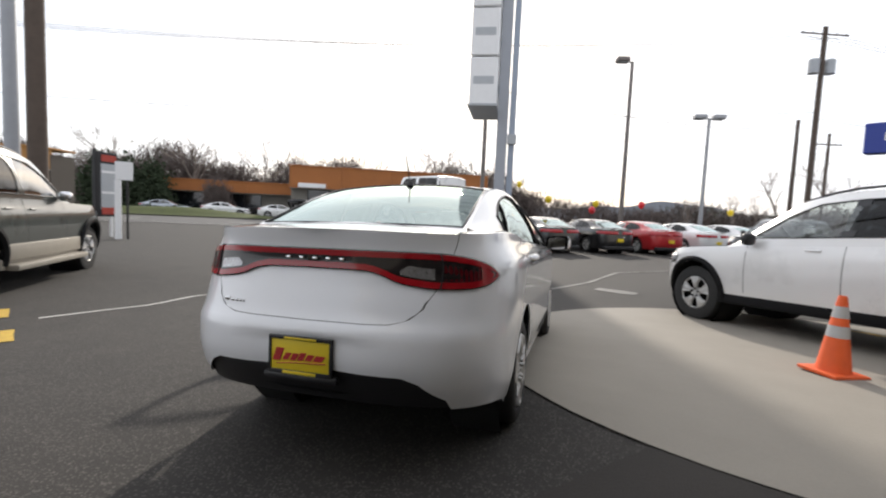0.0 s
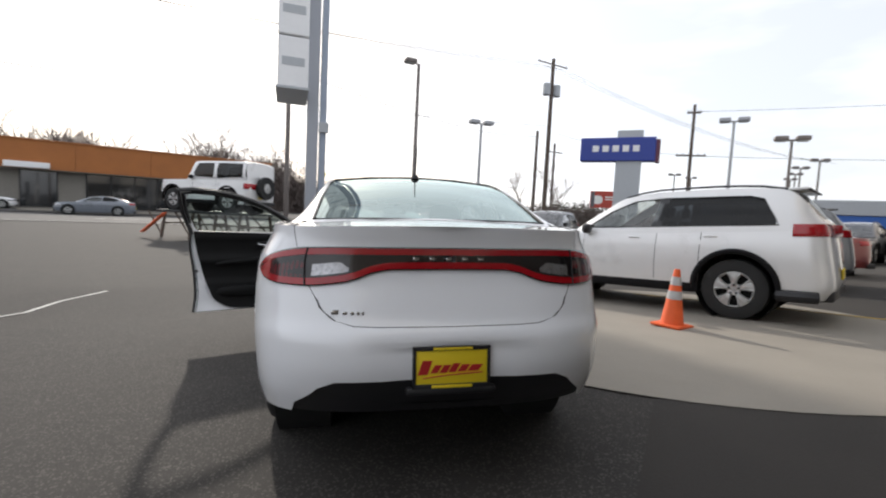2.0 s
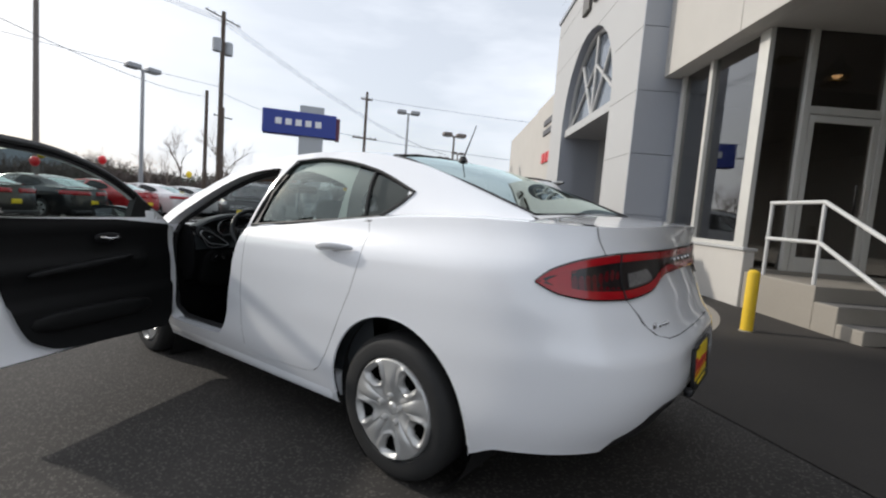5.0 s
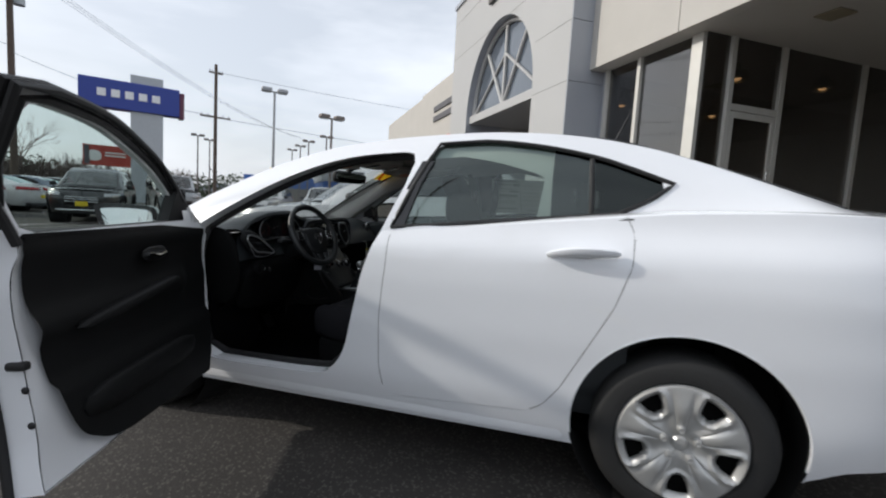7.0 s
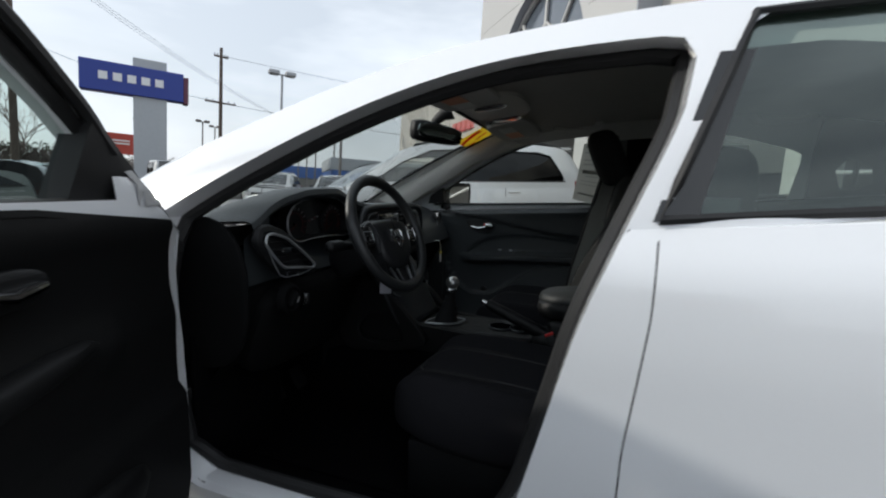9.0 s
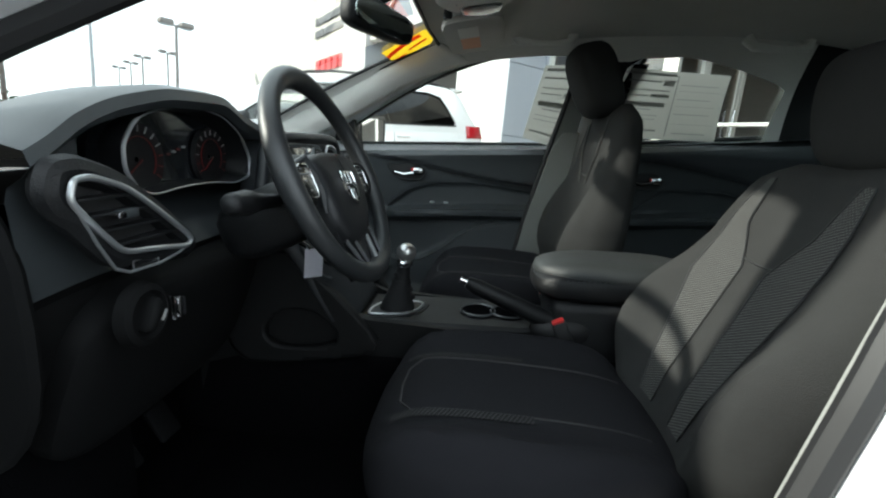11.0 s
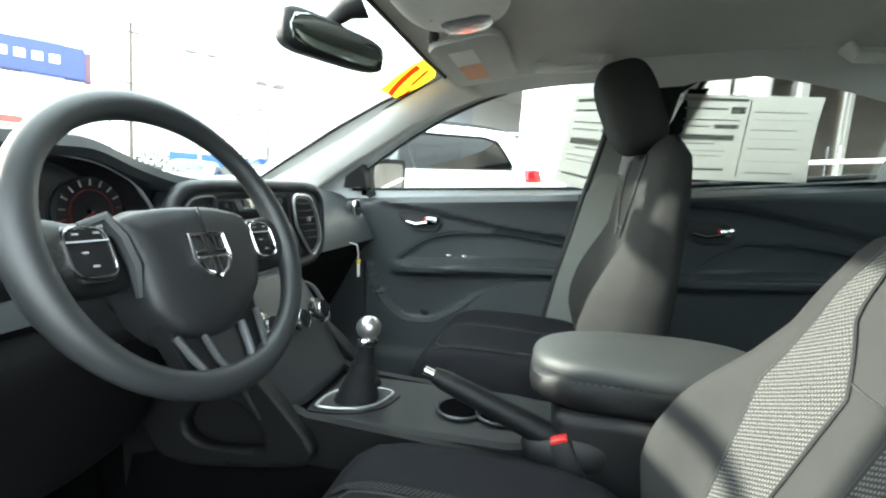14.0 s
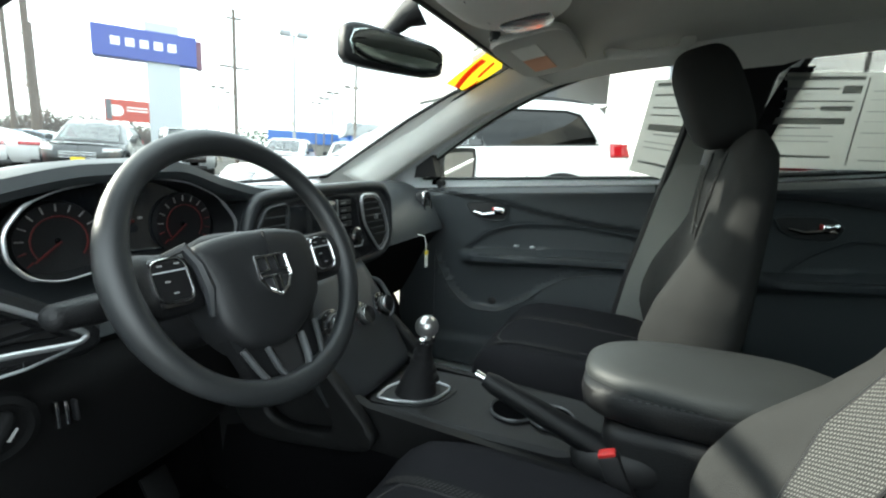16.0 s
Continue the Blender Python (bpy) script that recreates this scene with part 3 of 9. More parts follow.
REAR_GLASS = [(-0.60, -0.50), (-0.585, -0.2), (-0.555, 0.2), (-0.535, 0.33), (-0.30, 0.385), (0, 0.40), (0.30, 0.385), (0.535, 0.33), (0.555, 0.2), (0.585, -0.2), (0.60, -0.50), (0.3, -0.545), (-0.3, -0.545)]
FRONT_GLASS = [(-0.545, 1.70), (-0.3, 1.66), (0, 1.65), (0.3, 1.66), (0.545, 1.70), (0.575, 1.82), (0.62, 2.04), (0.662, 2.22), (0.715, 2.45), (0.75, 2.66), (0.3, 2.72), (-0.3, 2.72), (-0.75, 2.66), (-0.715, 2.45), (-0.662, 2.22), (-0.62, 2.04), (-0.575, 1.82)]
rg_cut, fg_cut = poly_sdf(REAR_GLASS), poly_sdf(FRONT_GLASS)
FT = lambda x, y, v: (x, y, dart.roof_z(x, y))
roof_white = carve(carve(roof, XY, FT, rg_cut, 0.05), XY, FT, fg_cut, 0.05)
deck = dart.cap(-0.935, -0.54, 14, 25)
FD = lambda x, y, v: (x, y, dart.top(x, y))
DECKLID = poly_sdf([(-0.655, -1.2), (-0.655, -0.60), (-0.60, -0.555), (0.60, -0.555), (0.655, -0.60), (0.655, -1.2)])
deck_body = carve(deck, XY, FD, DECKLID, 0.04)
hood = dart.cap(2.70, 3.32, 12, 17)
shelf = dart.shoulder(-0.56, 1.12)
part("body_shell", join(right_body, left_body, right_cab, left_cab, shelf, mirrored(shelf), roof_white, deck_body, hood), WHITEPAINT, sedan, "glossy white painted steel body")
# trunk lid
lid = carve(right, XZ, FR, flip(trunk_cut, 0.003), 0.05, lambda v: True)
lid = (lid[0], [f for f in lid[1] if all(lid[0][i][1] < -0.6 for i in f)])
lid_top = carve(deck, XY, FD, flip(DECKLID, 0.003), 0.04)
trunk_lid = part("trunk_lid", join(lid, mirrored(lid), lid_top), WHITEPAINT, sedan)
# rear doors, right front door
for k, side_of in ((1, "right"), (-1, "left")):
    d = carve(right, YZ, FS, flip(rdoor_cut, 0.0028), 0.05, lambda v: True)
    d = (d[0], [f for f in d[1] if all(-0.4 < d[0][i][1] < 2.6 for i in f)])
    rd = part("rear_door", d if k > 0 else mirrored(d), WHITEPAINT, sedan)
    hz = []
    for u in range(13):
        t = u / 12
        y = 0.497 - 0.255 * t
        hz.append((k * (dart.half(y, 0.985) + 0.012 + 0.022 * math.sin(math.pi * t) ** 0.6), y, 0.980 + 0.012 * t + 0.01 * math.sin(math.pi * t)))
    part("door_handle", tube(hz, [0.006 + 0.011 * math.sin(math.pi * u / 12) ** 0.5 for u in range(13)], 10, flat=1.5), WHITEPAINT, rd)
    cup = soft((k * (dart.half(0.37, 0.985) - 0.004), 0.37, 0.985), (0.02, 0.13, 0.05), 2.4, 14, 8)
    part("handle_cup", cup, WHITEPAINT, rd)
d = carve(right, YZ, FS, flip(fdoor_cut, 0.0028), 0.05, lambda v: True)
d = (d[0], [f for f in d[1] if all(0.5 < d[0][i][1] < 2.6 for i in f)])
rf_door = part("front_door", d, WHITEPAINT, sedan)
# dark shell behind the gaps
def inner(m, off=0.022):
    return [(v[0] - math.copysign(min(abs(v[0]), off), v[0]), v[1] + (0.03 if v[1] < -0.55 else 0), v[2] - 0.004) for v in m[0]], m[1]


ib = right
for cut in ARCHES:
    ib = carve(ib, YZ, FS, cut, 0.06, on_side)
ib_l = mirrored(carve(inner(ib), YZ, lambda y, z, v: (v[0], y, z), opening_cut, 0.05, on_side))
part("inner_shell", join(inner(ib), ib_l), DARKLINER, sedan)
part("deck_inner", [(v[0] * 0.97, v[1] + 0.02, v[2] - 0.02) for v in deck[0]] and ([(v[0] * 0.97, v[1] + 0.02, v[2] - 0.02) for v in deck[0]], deck[1]), DARKLINER, sedan)
# black diffuser under the bumper
dif = carve(([(v[0], v[1] + 0.025, v[2]) for v in right[0]], right[1]), XZ, lambda x, z, v: (x, dart.rear(x, z) + 0.025, z), flip(poly_sdf(LOWER, 0.02)), 0.05, lambda v: True)
dif = (dif[0], [f for f in dif[1] if all(dif[0][i][1] < -0.5 for i in f)])
skirt = grid(lambda k, v: (0.60 * k, -0.94 + 0.16 * abs(k) ** 3 + 0.25 * v, 0.38 - 0.045 * v), lin(-1, 1, 17), lin(0, 1, 5))
part("rear_diffuser", join(dif, mirrored(dif), skirt), TRIMBLACK, sedan, "matt black lower bumper")
part("plate_surround", block((-0.19, -1.022, 0.44), (0.19, -0.985, 0.475), 0.012), TRIMBLACK, sedan)
# under body
part("underbody", block((-0.64, -0.45, 0.222), (0.64, 3.2, 0.262), 0.015), DARKLINER, sedan)
for k in (1, -1):
    part("sill_panel", block((k * 0.74 if k > 0 else -0.845, 0.42, 0.235), (0.845 if k > 0 else -0.74, 2.30, 0.355), 0.02), WHITEPAINT, sedan)
# wheel houses
for k in (1, -1):
    for yw in (0.01, 2.70):
        pr = lathe([(ARCH_R + 0.004, k * 0.80), (ARCH_R + 0.004, k * 0.52), (0.02, k * 0.52)], 40, "x")
        part("wheel_house", moved(pr, Matrix.Translation((0, yw, WHEEL_Z + 0.012))), DARKLINER, sedan)
        lipm = tube([(k * (dart.half(yw + math.cos(a) * ARCH_R, max(0.24, WHEEL_Z + 0.012 + math.sin(a) * ARCH_R)) - 0.006), yw + math.cos(a) * ARCH_R, WHEEL_Z + 0.012 + math.sin(a) * ARCH_R) for a in lin(-0.12, math.pi + 0.12, 40)], 0.007, 8)
        part("arch_lip", lipm, WHITEPAINT, sedan)


# wheels
def wheel_face(r_out, depth, holes, hole_r0, hole_r1, width, sgn):
    """A dished cover: broad spokes with a raised middle, turned lips round the openings."""
    mid = (hole_r0 + hole_r1) / 2
    p = math.tau / holes

    def sd(a, r):
        d = (a - math.pi / 2 - p / 2) % p
        d = min(d, p - d) * r
        w = width * (0.42 + 0.58 * (r - hole_r0) / (hole_r1 - hole_r0))
        qx, qr = d - w + 0.014, abs(r - mid) - (hole_r1 - hole_r0) / 2 + 0.014
        return math.hypot(max(qx, 0), max(qr, 0)) + min(max(qx, qr), 0) - 0.014

    def F(a, r):
        t = r / r_out
        spoke = math.cos(holes * (a - math.pi / 2))
        h = depth * (0.50 + 0.50 * math.sin(min(1, t * 1.10) * math.pi * 0.60))
        h += 0.012 * spoke * math.exp(-((t - 0.55) / 0.22) ** 2)
        h -= 0.007 * math.exp(-((abs(spoke - 0.55)) / 0.16) ** 2) * math.exp(-((t - 0.58) / 0.25) ** 2)
        e = sd(a, r)
        h -= 0.016 * math.exp(-(max(0.0, e) / 0.006) ** 2) if t > 0.3 else 0.0
        h += 0.008 * math.exp(-((e - 0.016) / 0.007) ** 2) if t > 0.3 else 0.0
        if t > 0.93:
            h -= depth * 0.5 * ((t - 0.93) / 0.07) ** 2
        return sgn * h, r * math.cos(a), r * math.sin(a)
    rs, n = lin(0.012, r_out, 34), holes * 34
    V, Fa = grid(F, [math.tau * k / n for k in range(n + 1)], rs)
    nr = len(rs)
    keep = []
    for f in Fa:
        i, j = f[0] // nr, f[0] % nr
        if sd(math.tau * (i + 0.5) / n, (rs[j] + rs[min(nr - 1, j + 1)]) / 2) > 0:
            keep.append(f)
    return V, keep


def wheel(parent, x, y, z, r, rim, w, sgn, style="cover", m=None):
    """A tyre with its wheel, facing the side sgn of the car."""
    M = Matrix.Translation((x, y, z))
    hw = w / 2
    prof = [(rim * 0.98, -hw * 0.8), (rim * 1.03, -hw * 0.95), (rim + (r - rim) * 0.6, -hw), (r - 0.012, -hw * 0.86), (r, -hw * 0.62), (r, hw * 0.62), (r - 0.012, hw * 0.86), (rim + (r - rim) * 0.6, hw), (rim * 1.03, hw * 0.95), (rim * 0.98, hw * 0.8), (rim * 0.96, 0)]
    t = part("wheel", moved(lathe(prof, 44, "x"), M), TYRE, parent, "black rubber tyre on a silver wheel")
    if style == "cover":
        face = wheel_face(rim, 0.052, 5, rim * 0.56, rim * 0.87, 0.044, sgn)
    else:
        face = wheel_face(rim, 0.045, 5, rim * 0.34, rim * 0.88, 0.054, sgn)
    part("wheel_cover", moved(face, Matrix.Translation((x + sgn * (hw - 0.055), y, z))), SILVER, t, "silver five-spoke cover", thick=0.006)
    part("brake_disc", moved(lathe([(0.01, 0), (rim * 0.95, 0), (rim * 0.97, sgn * 0.04)], 32, "x"), Matrix.Translation((x + sgn * (hw - 0.095), y, z))), DARKLINER, t)
    for k in range(5):
        a = math.pi / 2 + math.tau * k / 5
        part("wheel_nut", moved(lathe([(0.001, sgn * 0.016), (0.009, sgn * 0.018), (0.0135, sgn * 0.006), (0.016, sgn * -0.02)], 12, "x"), Matrix.Translation((x + sgn * (hw - 0.006), y + 0.058 * math.cos(a), z + 0.058 * math.sin(a)))), SILVER if style == "cover" else TRIMBLACK, t)
    part("hub_cap", moved(lathe([(0.001, sgn * 0.012), (0.02, sgn * 0.010), (0.028, 0)], 18, "x"), Matrix.Translation((x + sgn * (hw - 0.018), y, z))), SILVER, t)
    return t


for k in (1, -1):
    for yw in (0.01, 2.70):
        wheel(sedan, k * 0.765, yw, WHEEL_Z, 0.316, 0.222, 0.205, k)

# ---- glass of the cabin ----
def off_cabin(m, d):
    return [(v[0] - math.copysign(d, v[0]), v[1], v[2]) for v in m[0]], m[1]


def pane(poly, d, ny=30):
    g = carve(off_cabin(dart.cabin_side(90, 18), d), YZ, lambda y, z, v: (dart.cabin_x(y, z) - d, y, z), flip(poly_sdf(poly, 0.012)), 0.05)
    return g


def split_at(poly, cut, fore):
    """The part of an outline ahead of, or behind, one y."""
    out = []
    for (a, b), (c, d2) in zip(poly, poly[1:] + poly[:1]):
        if (a >= cut) == fore:
            out.append((a, b))
        if (a >= cut) != (c >= cut):
            out.append((cut, b + (d2 - b) * (cut - a) / (c - a)))
    return out


for k in (1, -1):
    for fore in (True, False):
        g = pane(split_at(REAR_WINDOW, 0.36, fore), 0.012)
        # Left panes are tinted darker in place of the dim cabin behind them.
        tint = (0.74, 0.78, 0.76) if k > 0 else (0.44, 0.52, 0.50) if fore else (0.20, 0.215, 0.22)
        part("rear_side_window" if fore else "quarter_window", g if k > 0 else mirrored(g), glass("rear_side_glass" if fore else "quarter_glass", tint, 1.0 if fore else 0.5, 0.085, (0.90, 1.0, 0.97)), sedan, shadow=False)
    fr = []
    for i in range(len(REAR_WINDOW)):
        (a, b), (c, d2) = REAR_WINDOW[i], REAR_WINDOW[(i + 1) % len(REAR_WINDOW)]
        fr += [(k * (dart.cabin_x(a + (c - a) * t, b + (d2 - b) * t) + 0.001), a + (c - a) * t, b + (d2 - b) * t) for t in (0, 0.33, 0.66)]
    part("window_seal", tube(fr, 0.009, 6, True), SEALBLACK, sedan)
    bar = [(k * (dart.cabin_x(y, z) - 0.006), y, z) for y, z in ((0.355, 1.125), (0.355, 1.22), (0.36, 1.30), (0.36, 1.362))]
    part("window_divider", tube(bar, 0.010, 6), SEALBLACK, sedan)
    bp = [(1.185, 1.06), (1.125, 1.25), (1.088, 1.355), (1.033, 1.355), (1.07, 1.25), (1.12, 1.065)]
    part("pillar_applique", prism(bp, lambda a, b, d, k=k: (k * (dart.cabin_x(a, b) + 0.003 - d), a, b), 0.02), GLOSSBLACK, sedan)
fw = pane(FRONT_WINDOW, 0.012)
part("front_side_window", fw, GLASSCLEAR, sedan, shadow=False)
part("window_seal", tube([(dart.cabin_x(a, b) + 0.001, a, b) for a, b in FRONT_WINDOW], 0.006, 6, True), SEALBLACK, sedan)
rglass = carve(([(v[0], v[1], v[2] - 0.004) for v in roof[0]], roof[1]), XY, lambda x, y, v: (x, y, dart.roof_z(x, y) - 0.004), flip(poly_sdf(REAR_GLASS, 0.01)), 0.06)
part("rear_window", rglass, GLASSREAR, sedan, "tinted rear window", shadow=False)
part("rear_window_edge", tube([(x, y, dart.roof_z(x, y)) for x, y in REAR_GLASS], 0.007, 6, True), SEALBLACK, sedan)
fglass = carve(([(v[0], v[1], v[2] - 0.004) for v in roof[0]], roof[1]), XY, lambda x, y, v: (x, y, dart.roof_z(x, y) - 0.004), flip(poly_sdf(FRONT_GLASS, 0.01)), 0.06)
part("windscreen", fglass, GLASSCLEAR, sedan, shadow=False)
part("windscreen_edge", tube([(x, y, dart.roof_z(x, y) - 0.002) for x, y in FRONT_GLASS], 0.006, 6, True), SEALBLACK, sedan)
# antenna
part("antenna", join(moved(lathe([(0.001, 0.0), (0.016, 0.03), (0.03, 0.0)], 12), pose(0, 0.29, dart.roof_z(0, 0.29) - 0.002)), tube([(0, 0.285, dart.roof_z(0, 0.29) + 0.02), (0, 0.20, dart.roof_z(0, 0.29) + 0.20)], [0.005, 0.0025], 6)), SEALBLACK, sedan)
# rear shelf
part("parcel_shelf", grid(lambda x, y: (x, y, 1.085 + 0.02 * (y + 0.5)), lin(-0.62, 0.62, 8), lin(-0.50, 0.28, 8)), PLASTICDK, sedan, thick=0.02)

# ---- tail lamps and badges ----
zt_lamp = curve((0, 1.040), (0.45, 1.040), (0.62, 1.036), (0.75, 1.020), (0.86, 0.985), (0.92, 0.940))
zb_lamp = curve((0, 0.945), (0.24, 0.943), (0.32, 0.930), (0.40, 0.900), (0.46, 0.887), (0.60, 0.874), (0.72, 0.876), (0.84, 0.894), (0.92, 0.934))


def arc_table(z):
    out, s, last = [(0.0, 0.0)], 0.0, dart.ring(0, z)
    for k in range(1, 241):
        q = (k / 240) ** 0.7 * 1.2
        p = dart.ring(q, z)
        s += math.hypot(p[0] - last[0], p[1] - last[1])
        out.append((s, q))
        last = p
    return np.array(out)


ARC = arc_table(0.95)


def on_tail(s, z, off, k=1):
    """The point at s metres round the rear from its centre, off proud of the surface."""
    q = float(np.interp(abs(s), ARC[:, 0], ARC[:, 1]))
    x, y = dart.ring(q, z)
    x2, y2 = dart.ring(q + 0.004, z)
    t = Vector((x2 - x, y2 - y)).normalized() if (x2 - x) or (y2 - y) else Vector((1, 0))
    return k * (x + t.y * off * -1 * -1), y - t.x * off, z


def strip(s0, s1, f0, f1, off, n=40, m=5):
    """A patch of the lamp between the heights f0 and f1, from s0 to s1."""
    def F(s, t):
        a, b = f0(s), f1(s)
        return on_tail(s, a + (b - a) * t, off)
    return grid(F, lin(s0, s1, n), lin(0, 1, m))


for k in (1, -1):
    mm = (lambda g: g) if k > 0 else mirrored
    lamp = part("tail_lamp", mm(strip(0.0, 0.918, zb_lamp, zt_lamp, 0.006)), DARKLENS, sedan, "wide red and smoked tail lamp", thick=0.006)
    part("upper_red_band", mm(strip(0.0, 0.912, lambda s: zt_lamp(s) - 0.006 - 0.026 * min(1, (0.92 - s) / 0.08), lambda s: zt_lamp(s) - 0.006, 0.011)), REDLENS, lamp)
    part("lower_red_band", mm(strip(0.0, 0.912, lambda s: zb_lamp(s) + 0.006, lambda s: zb_lamp(s) + 0.006 + 0.027 * min(1, (0.92 - s) / 0.08), 0.011)), REDLENS, lamp)
    part("outer_red_lens", mm(strip(0.80, 0.900, lambda s: zb_lamp(s) + 0.028, lambda s: zt_lamp(s) - 0.032, 0.010)), REDLENS if k < 0 else REDLENS, lamp)
    part("smoked_inset", mm(strip(0.615, 0.81, lambda s: zb_lamp(s) + 0.031, lambda s: max(zb_lamp(s) + 0.036, zt_lamp(s) - 0.030), 0.009)), SMOKERED, lamp)
    part("reversing_lamp", mm(strip(0.42, 0.575, lambda s: zb_lamp(s) + 0.042, lambda s: zb_lamp(s) + 0.042 + 0.048 * min(1, max(0.15, (s - 0.40) / 0.06)), 0.012, 14)), CLEARLENS, lamp)
    part("lamp_gap", mm(tube([on_tail(0.60 + 0.02 * t, zb_lamp(0.6) + (zt_lamp(0.6) - zb_lamp(0.6)) * t, 0.012) for t in lin(0, 1, 8)], 0.0035, 5)), SEALBLACK, lamp)
for i, xl in enumerate((-0.142, -0.071, 0.0, 0.071, 0.142)):
    part("badge_bar", block((xl - 0.013, dart.rear(xl, 0.99) - 0.018, 0.983), (xl + 0.013, dart.rear(xl, 0.99) - 0.008, 0.999), 0.004), CHROME, sedan)
for i, (xl, wd) in enumerate(((-0.475, 0.03), (-0.435, 0.02), (-0.405, 0.016), (-0.382, 0.014), (-0.362, 0.01))):
    y = dart.rear(xl, 0.772)
    part("model_badge", block((xl - wd / 2, y - 0.006, 0.764), (xl + wd / 2, y + 0.004, 0.783 if i == 0 else 0.777), 0.002), CHROME, sedan)
# number plate in its frame
PY = -1.004
pf = part("number_plate", block((-0.152, PY - 0.012, 0.478), (0.152, PY - 0.004, 0.632), 0.004), PLATEYELLOW, sedan, "yellow dealer plate with red script bars")
for lo, hi in (((-0.163, 0.624), (0.163, 0.641)), ((-0.163, 0.468), (0.163, 0.487)), ((-0.163, 0.468), (-0.149, 0.641)), ((0.149, 0.468), (0.163, 0.641))):
    part("plate_frame", block((lo[0], PY - 0.017, lo[1]), (hi[0], PY - 0.002, hi[1]), 0.003), TRIMBLACK, pf)
for lo, hi in (((-0.08, 0.627), (0.085, 0.637)), ((-0.085, 0.471), (0.085, 0.484))):
    part("frame_print", block((lo[0], PY - 0.019, lo[1]), (hi[0], PY - 0.016, hi[1]), 0.001), PLATEYELLOW, pf)
for xb, zb_, wb, hb in ((-0.112, 0.555, 0.040, 0.058), (-0.066, 0.548, 0.030, 0.032), (-0.028, 0.548, 0.030, 0.032), (0.010, 0.552, 0.030, 0.036), (0.050, 0.550, 0.034, 0.028), (0.098, 0.550, 0.046, 0.026)):
    sl = 0.010
    bar = [(xb - wb / 2 - sl, zb_ - hb / 2), (xb + wb / 2 - sl, zb_ - hb / 2), (xb + wb / 2 + sl, zb_ + hb / 2), (xb - wb / 2 + sl, zb_ + hb / 2)]
    part("print_bar", prism(bar, lambda a, b, d: (a, PY - 0.0145 + d, b), 0.004), PLATERED, pf, smooth=False)
part("script_underline", tube([(-0.12, PY - 0.0135, 0.512), (-0.02, PY - 0.0135, 0.522), (0.13, PY - 0.0135, 0.530)], 0.0025, 5), PLATERED, pf)

# ---- open driver's door ----
HINGE = Vector((-0.815, 2.30, 0))
OPEN = 66.3
SWING = Matrix.Translation(HINGE + Vector((-0.07, -0.03, 0))) @ Matrix.Rotation(radians(-OPEN), 4, "Z") @ Matrix.Translation(-HINGE)


def DOORM(v):
    """The open pose of the door; its window frame leans out as it hangs."""
    over = max(0.0, v[2] - 1.05)
    return SWING @ Vector((v[0] - (0.05 + 0.22 * min(1.0, max(0.0, (v[1] - 1.1) / 0.6))) * over, v[1], v[2] + 0.06 * over))



def door_x(y, z):
    zb = dart.top(0.8, y)
    return dart.half(y, z) if z <= zb else dart.cabin_x(y, z)


def door_sheet(outer, hole, d, k=-1, hole_grow=0.0, step=0.028):
    ys, zs = np.arange(0.98, 2.46, step), np.arange(0.26, 1.50, step)
    g = grid(lambda y, z: (k * (door_x(y, z) - d(y, z)), y, z), list(ys), list(zs))
    FF = lambda y, z, v: (k * (door_x(y, z) - d(y, z)), y, z)
    g = carve(g, YZ, FF, flip(outer), 0.05)
    if hole:
        g = carve(g, YZ, FF, hole, 0.05)
    return g


D_WIN = eased([(2.19, 1.075), (1.965, 1.214), (1.729, 1.318), (1.473, 1.380), (1.20, 1.398), (1.12, 1.388), (1.15, 1.25), (1.215, 1.075)])
D_TRIM = eased([(2.27, 0.40), (2.30, 0.72), (2.26, 1.02), (1.90, 1.055), (1.205, 1.066), (1.228, 0.925), (1.278, 0.71), (1.352, 0.48), (1.43, 0.395), (1.60, 0.345), (2.21, 0.326)])
win_cut = poly_sdf(D_WIN)
depth = lambda y, z: 0.098 if z < 1.02 else max(0.03, 0.098 - 0.4 * (z - 1.02))
out_skin = door_sheet(fdoor_cut, win_cut, lambda y, z: 0.0)
in_skin = door_sheet(poly_sdf(FRONT_DOOR, -0.012), win_cut, depth)
edge_n = len(FRONT_DOOR)


def dense(poly, n=6):
    return [(a + (c - a) * t / n, b + (d2 - b) * t / n) for (a, b), (c, d2) in zip(poly, poly[1:] + poly[:1]) for t in range(n)]


fd = dense(FRONT_DOOR, 3)
cx, cz_ = 1.75, 0.85
rim_d = grid(lambda i, t: (-(door_x(*fd[int(i) % len(fd)]) - depth(*fd[int(i) % len(fd)]) * t), fd[int(i) % len(fd)][0] + (cx - fd[int(i) % len(fd)][0]) * 0.014 * t, fd[int(i) % len(fd)][1] + (cz_ - fd[int(i) % len(fd)][1]) * 0.014 * t), range(len(fd) + 1), lin(0, 1, 4))
wd_ = dense(D_WIN, 3)
rim_w = grid(lambda i, t: (-(door_x(*wd_[int(i) % len(wd_)]) - depth(*wd_[int(i) % len(wd_)]) * t), *wd_[int(i) % len(wd_)]), range(len(wd_) + 1), lin(0, 1, 3))
edge_split = lambda up_: (rim_d[0], [f for f in rim_d[1] if (sum(rim_d[0][i][2] for i in f) / 4 > 1.09) == up_])
door = part("drivers_door", moved(join(out_skin, in_skin, edge_split(False), rim_w), DOORM), WHITEPAINT, sedan, "white front door standing wide open")
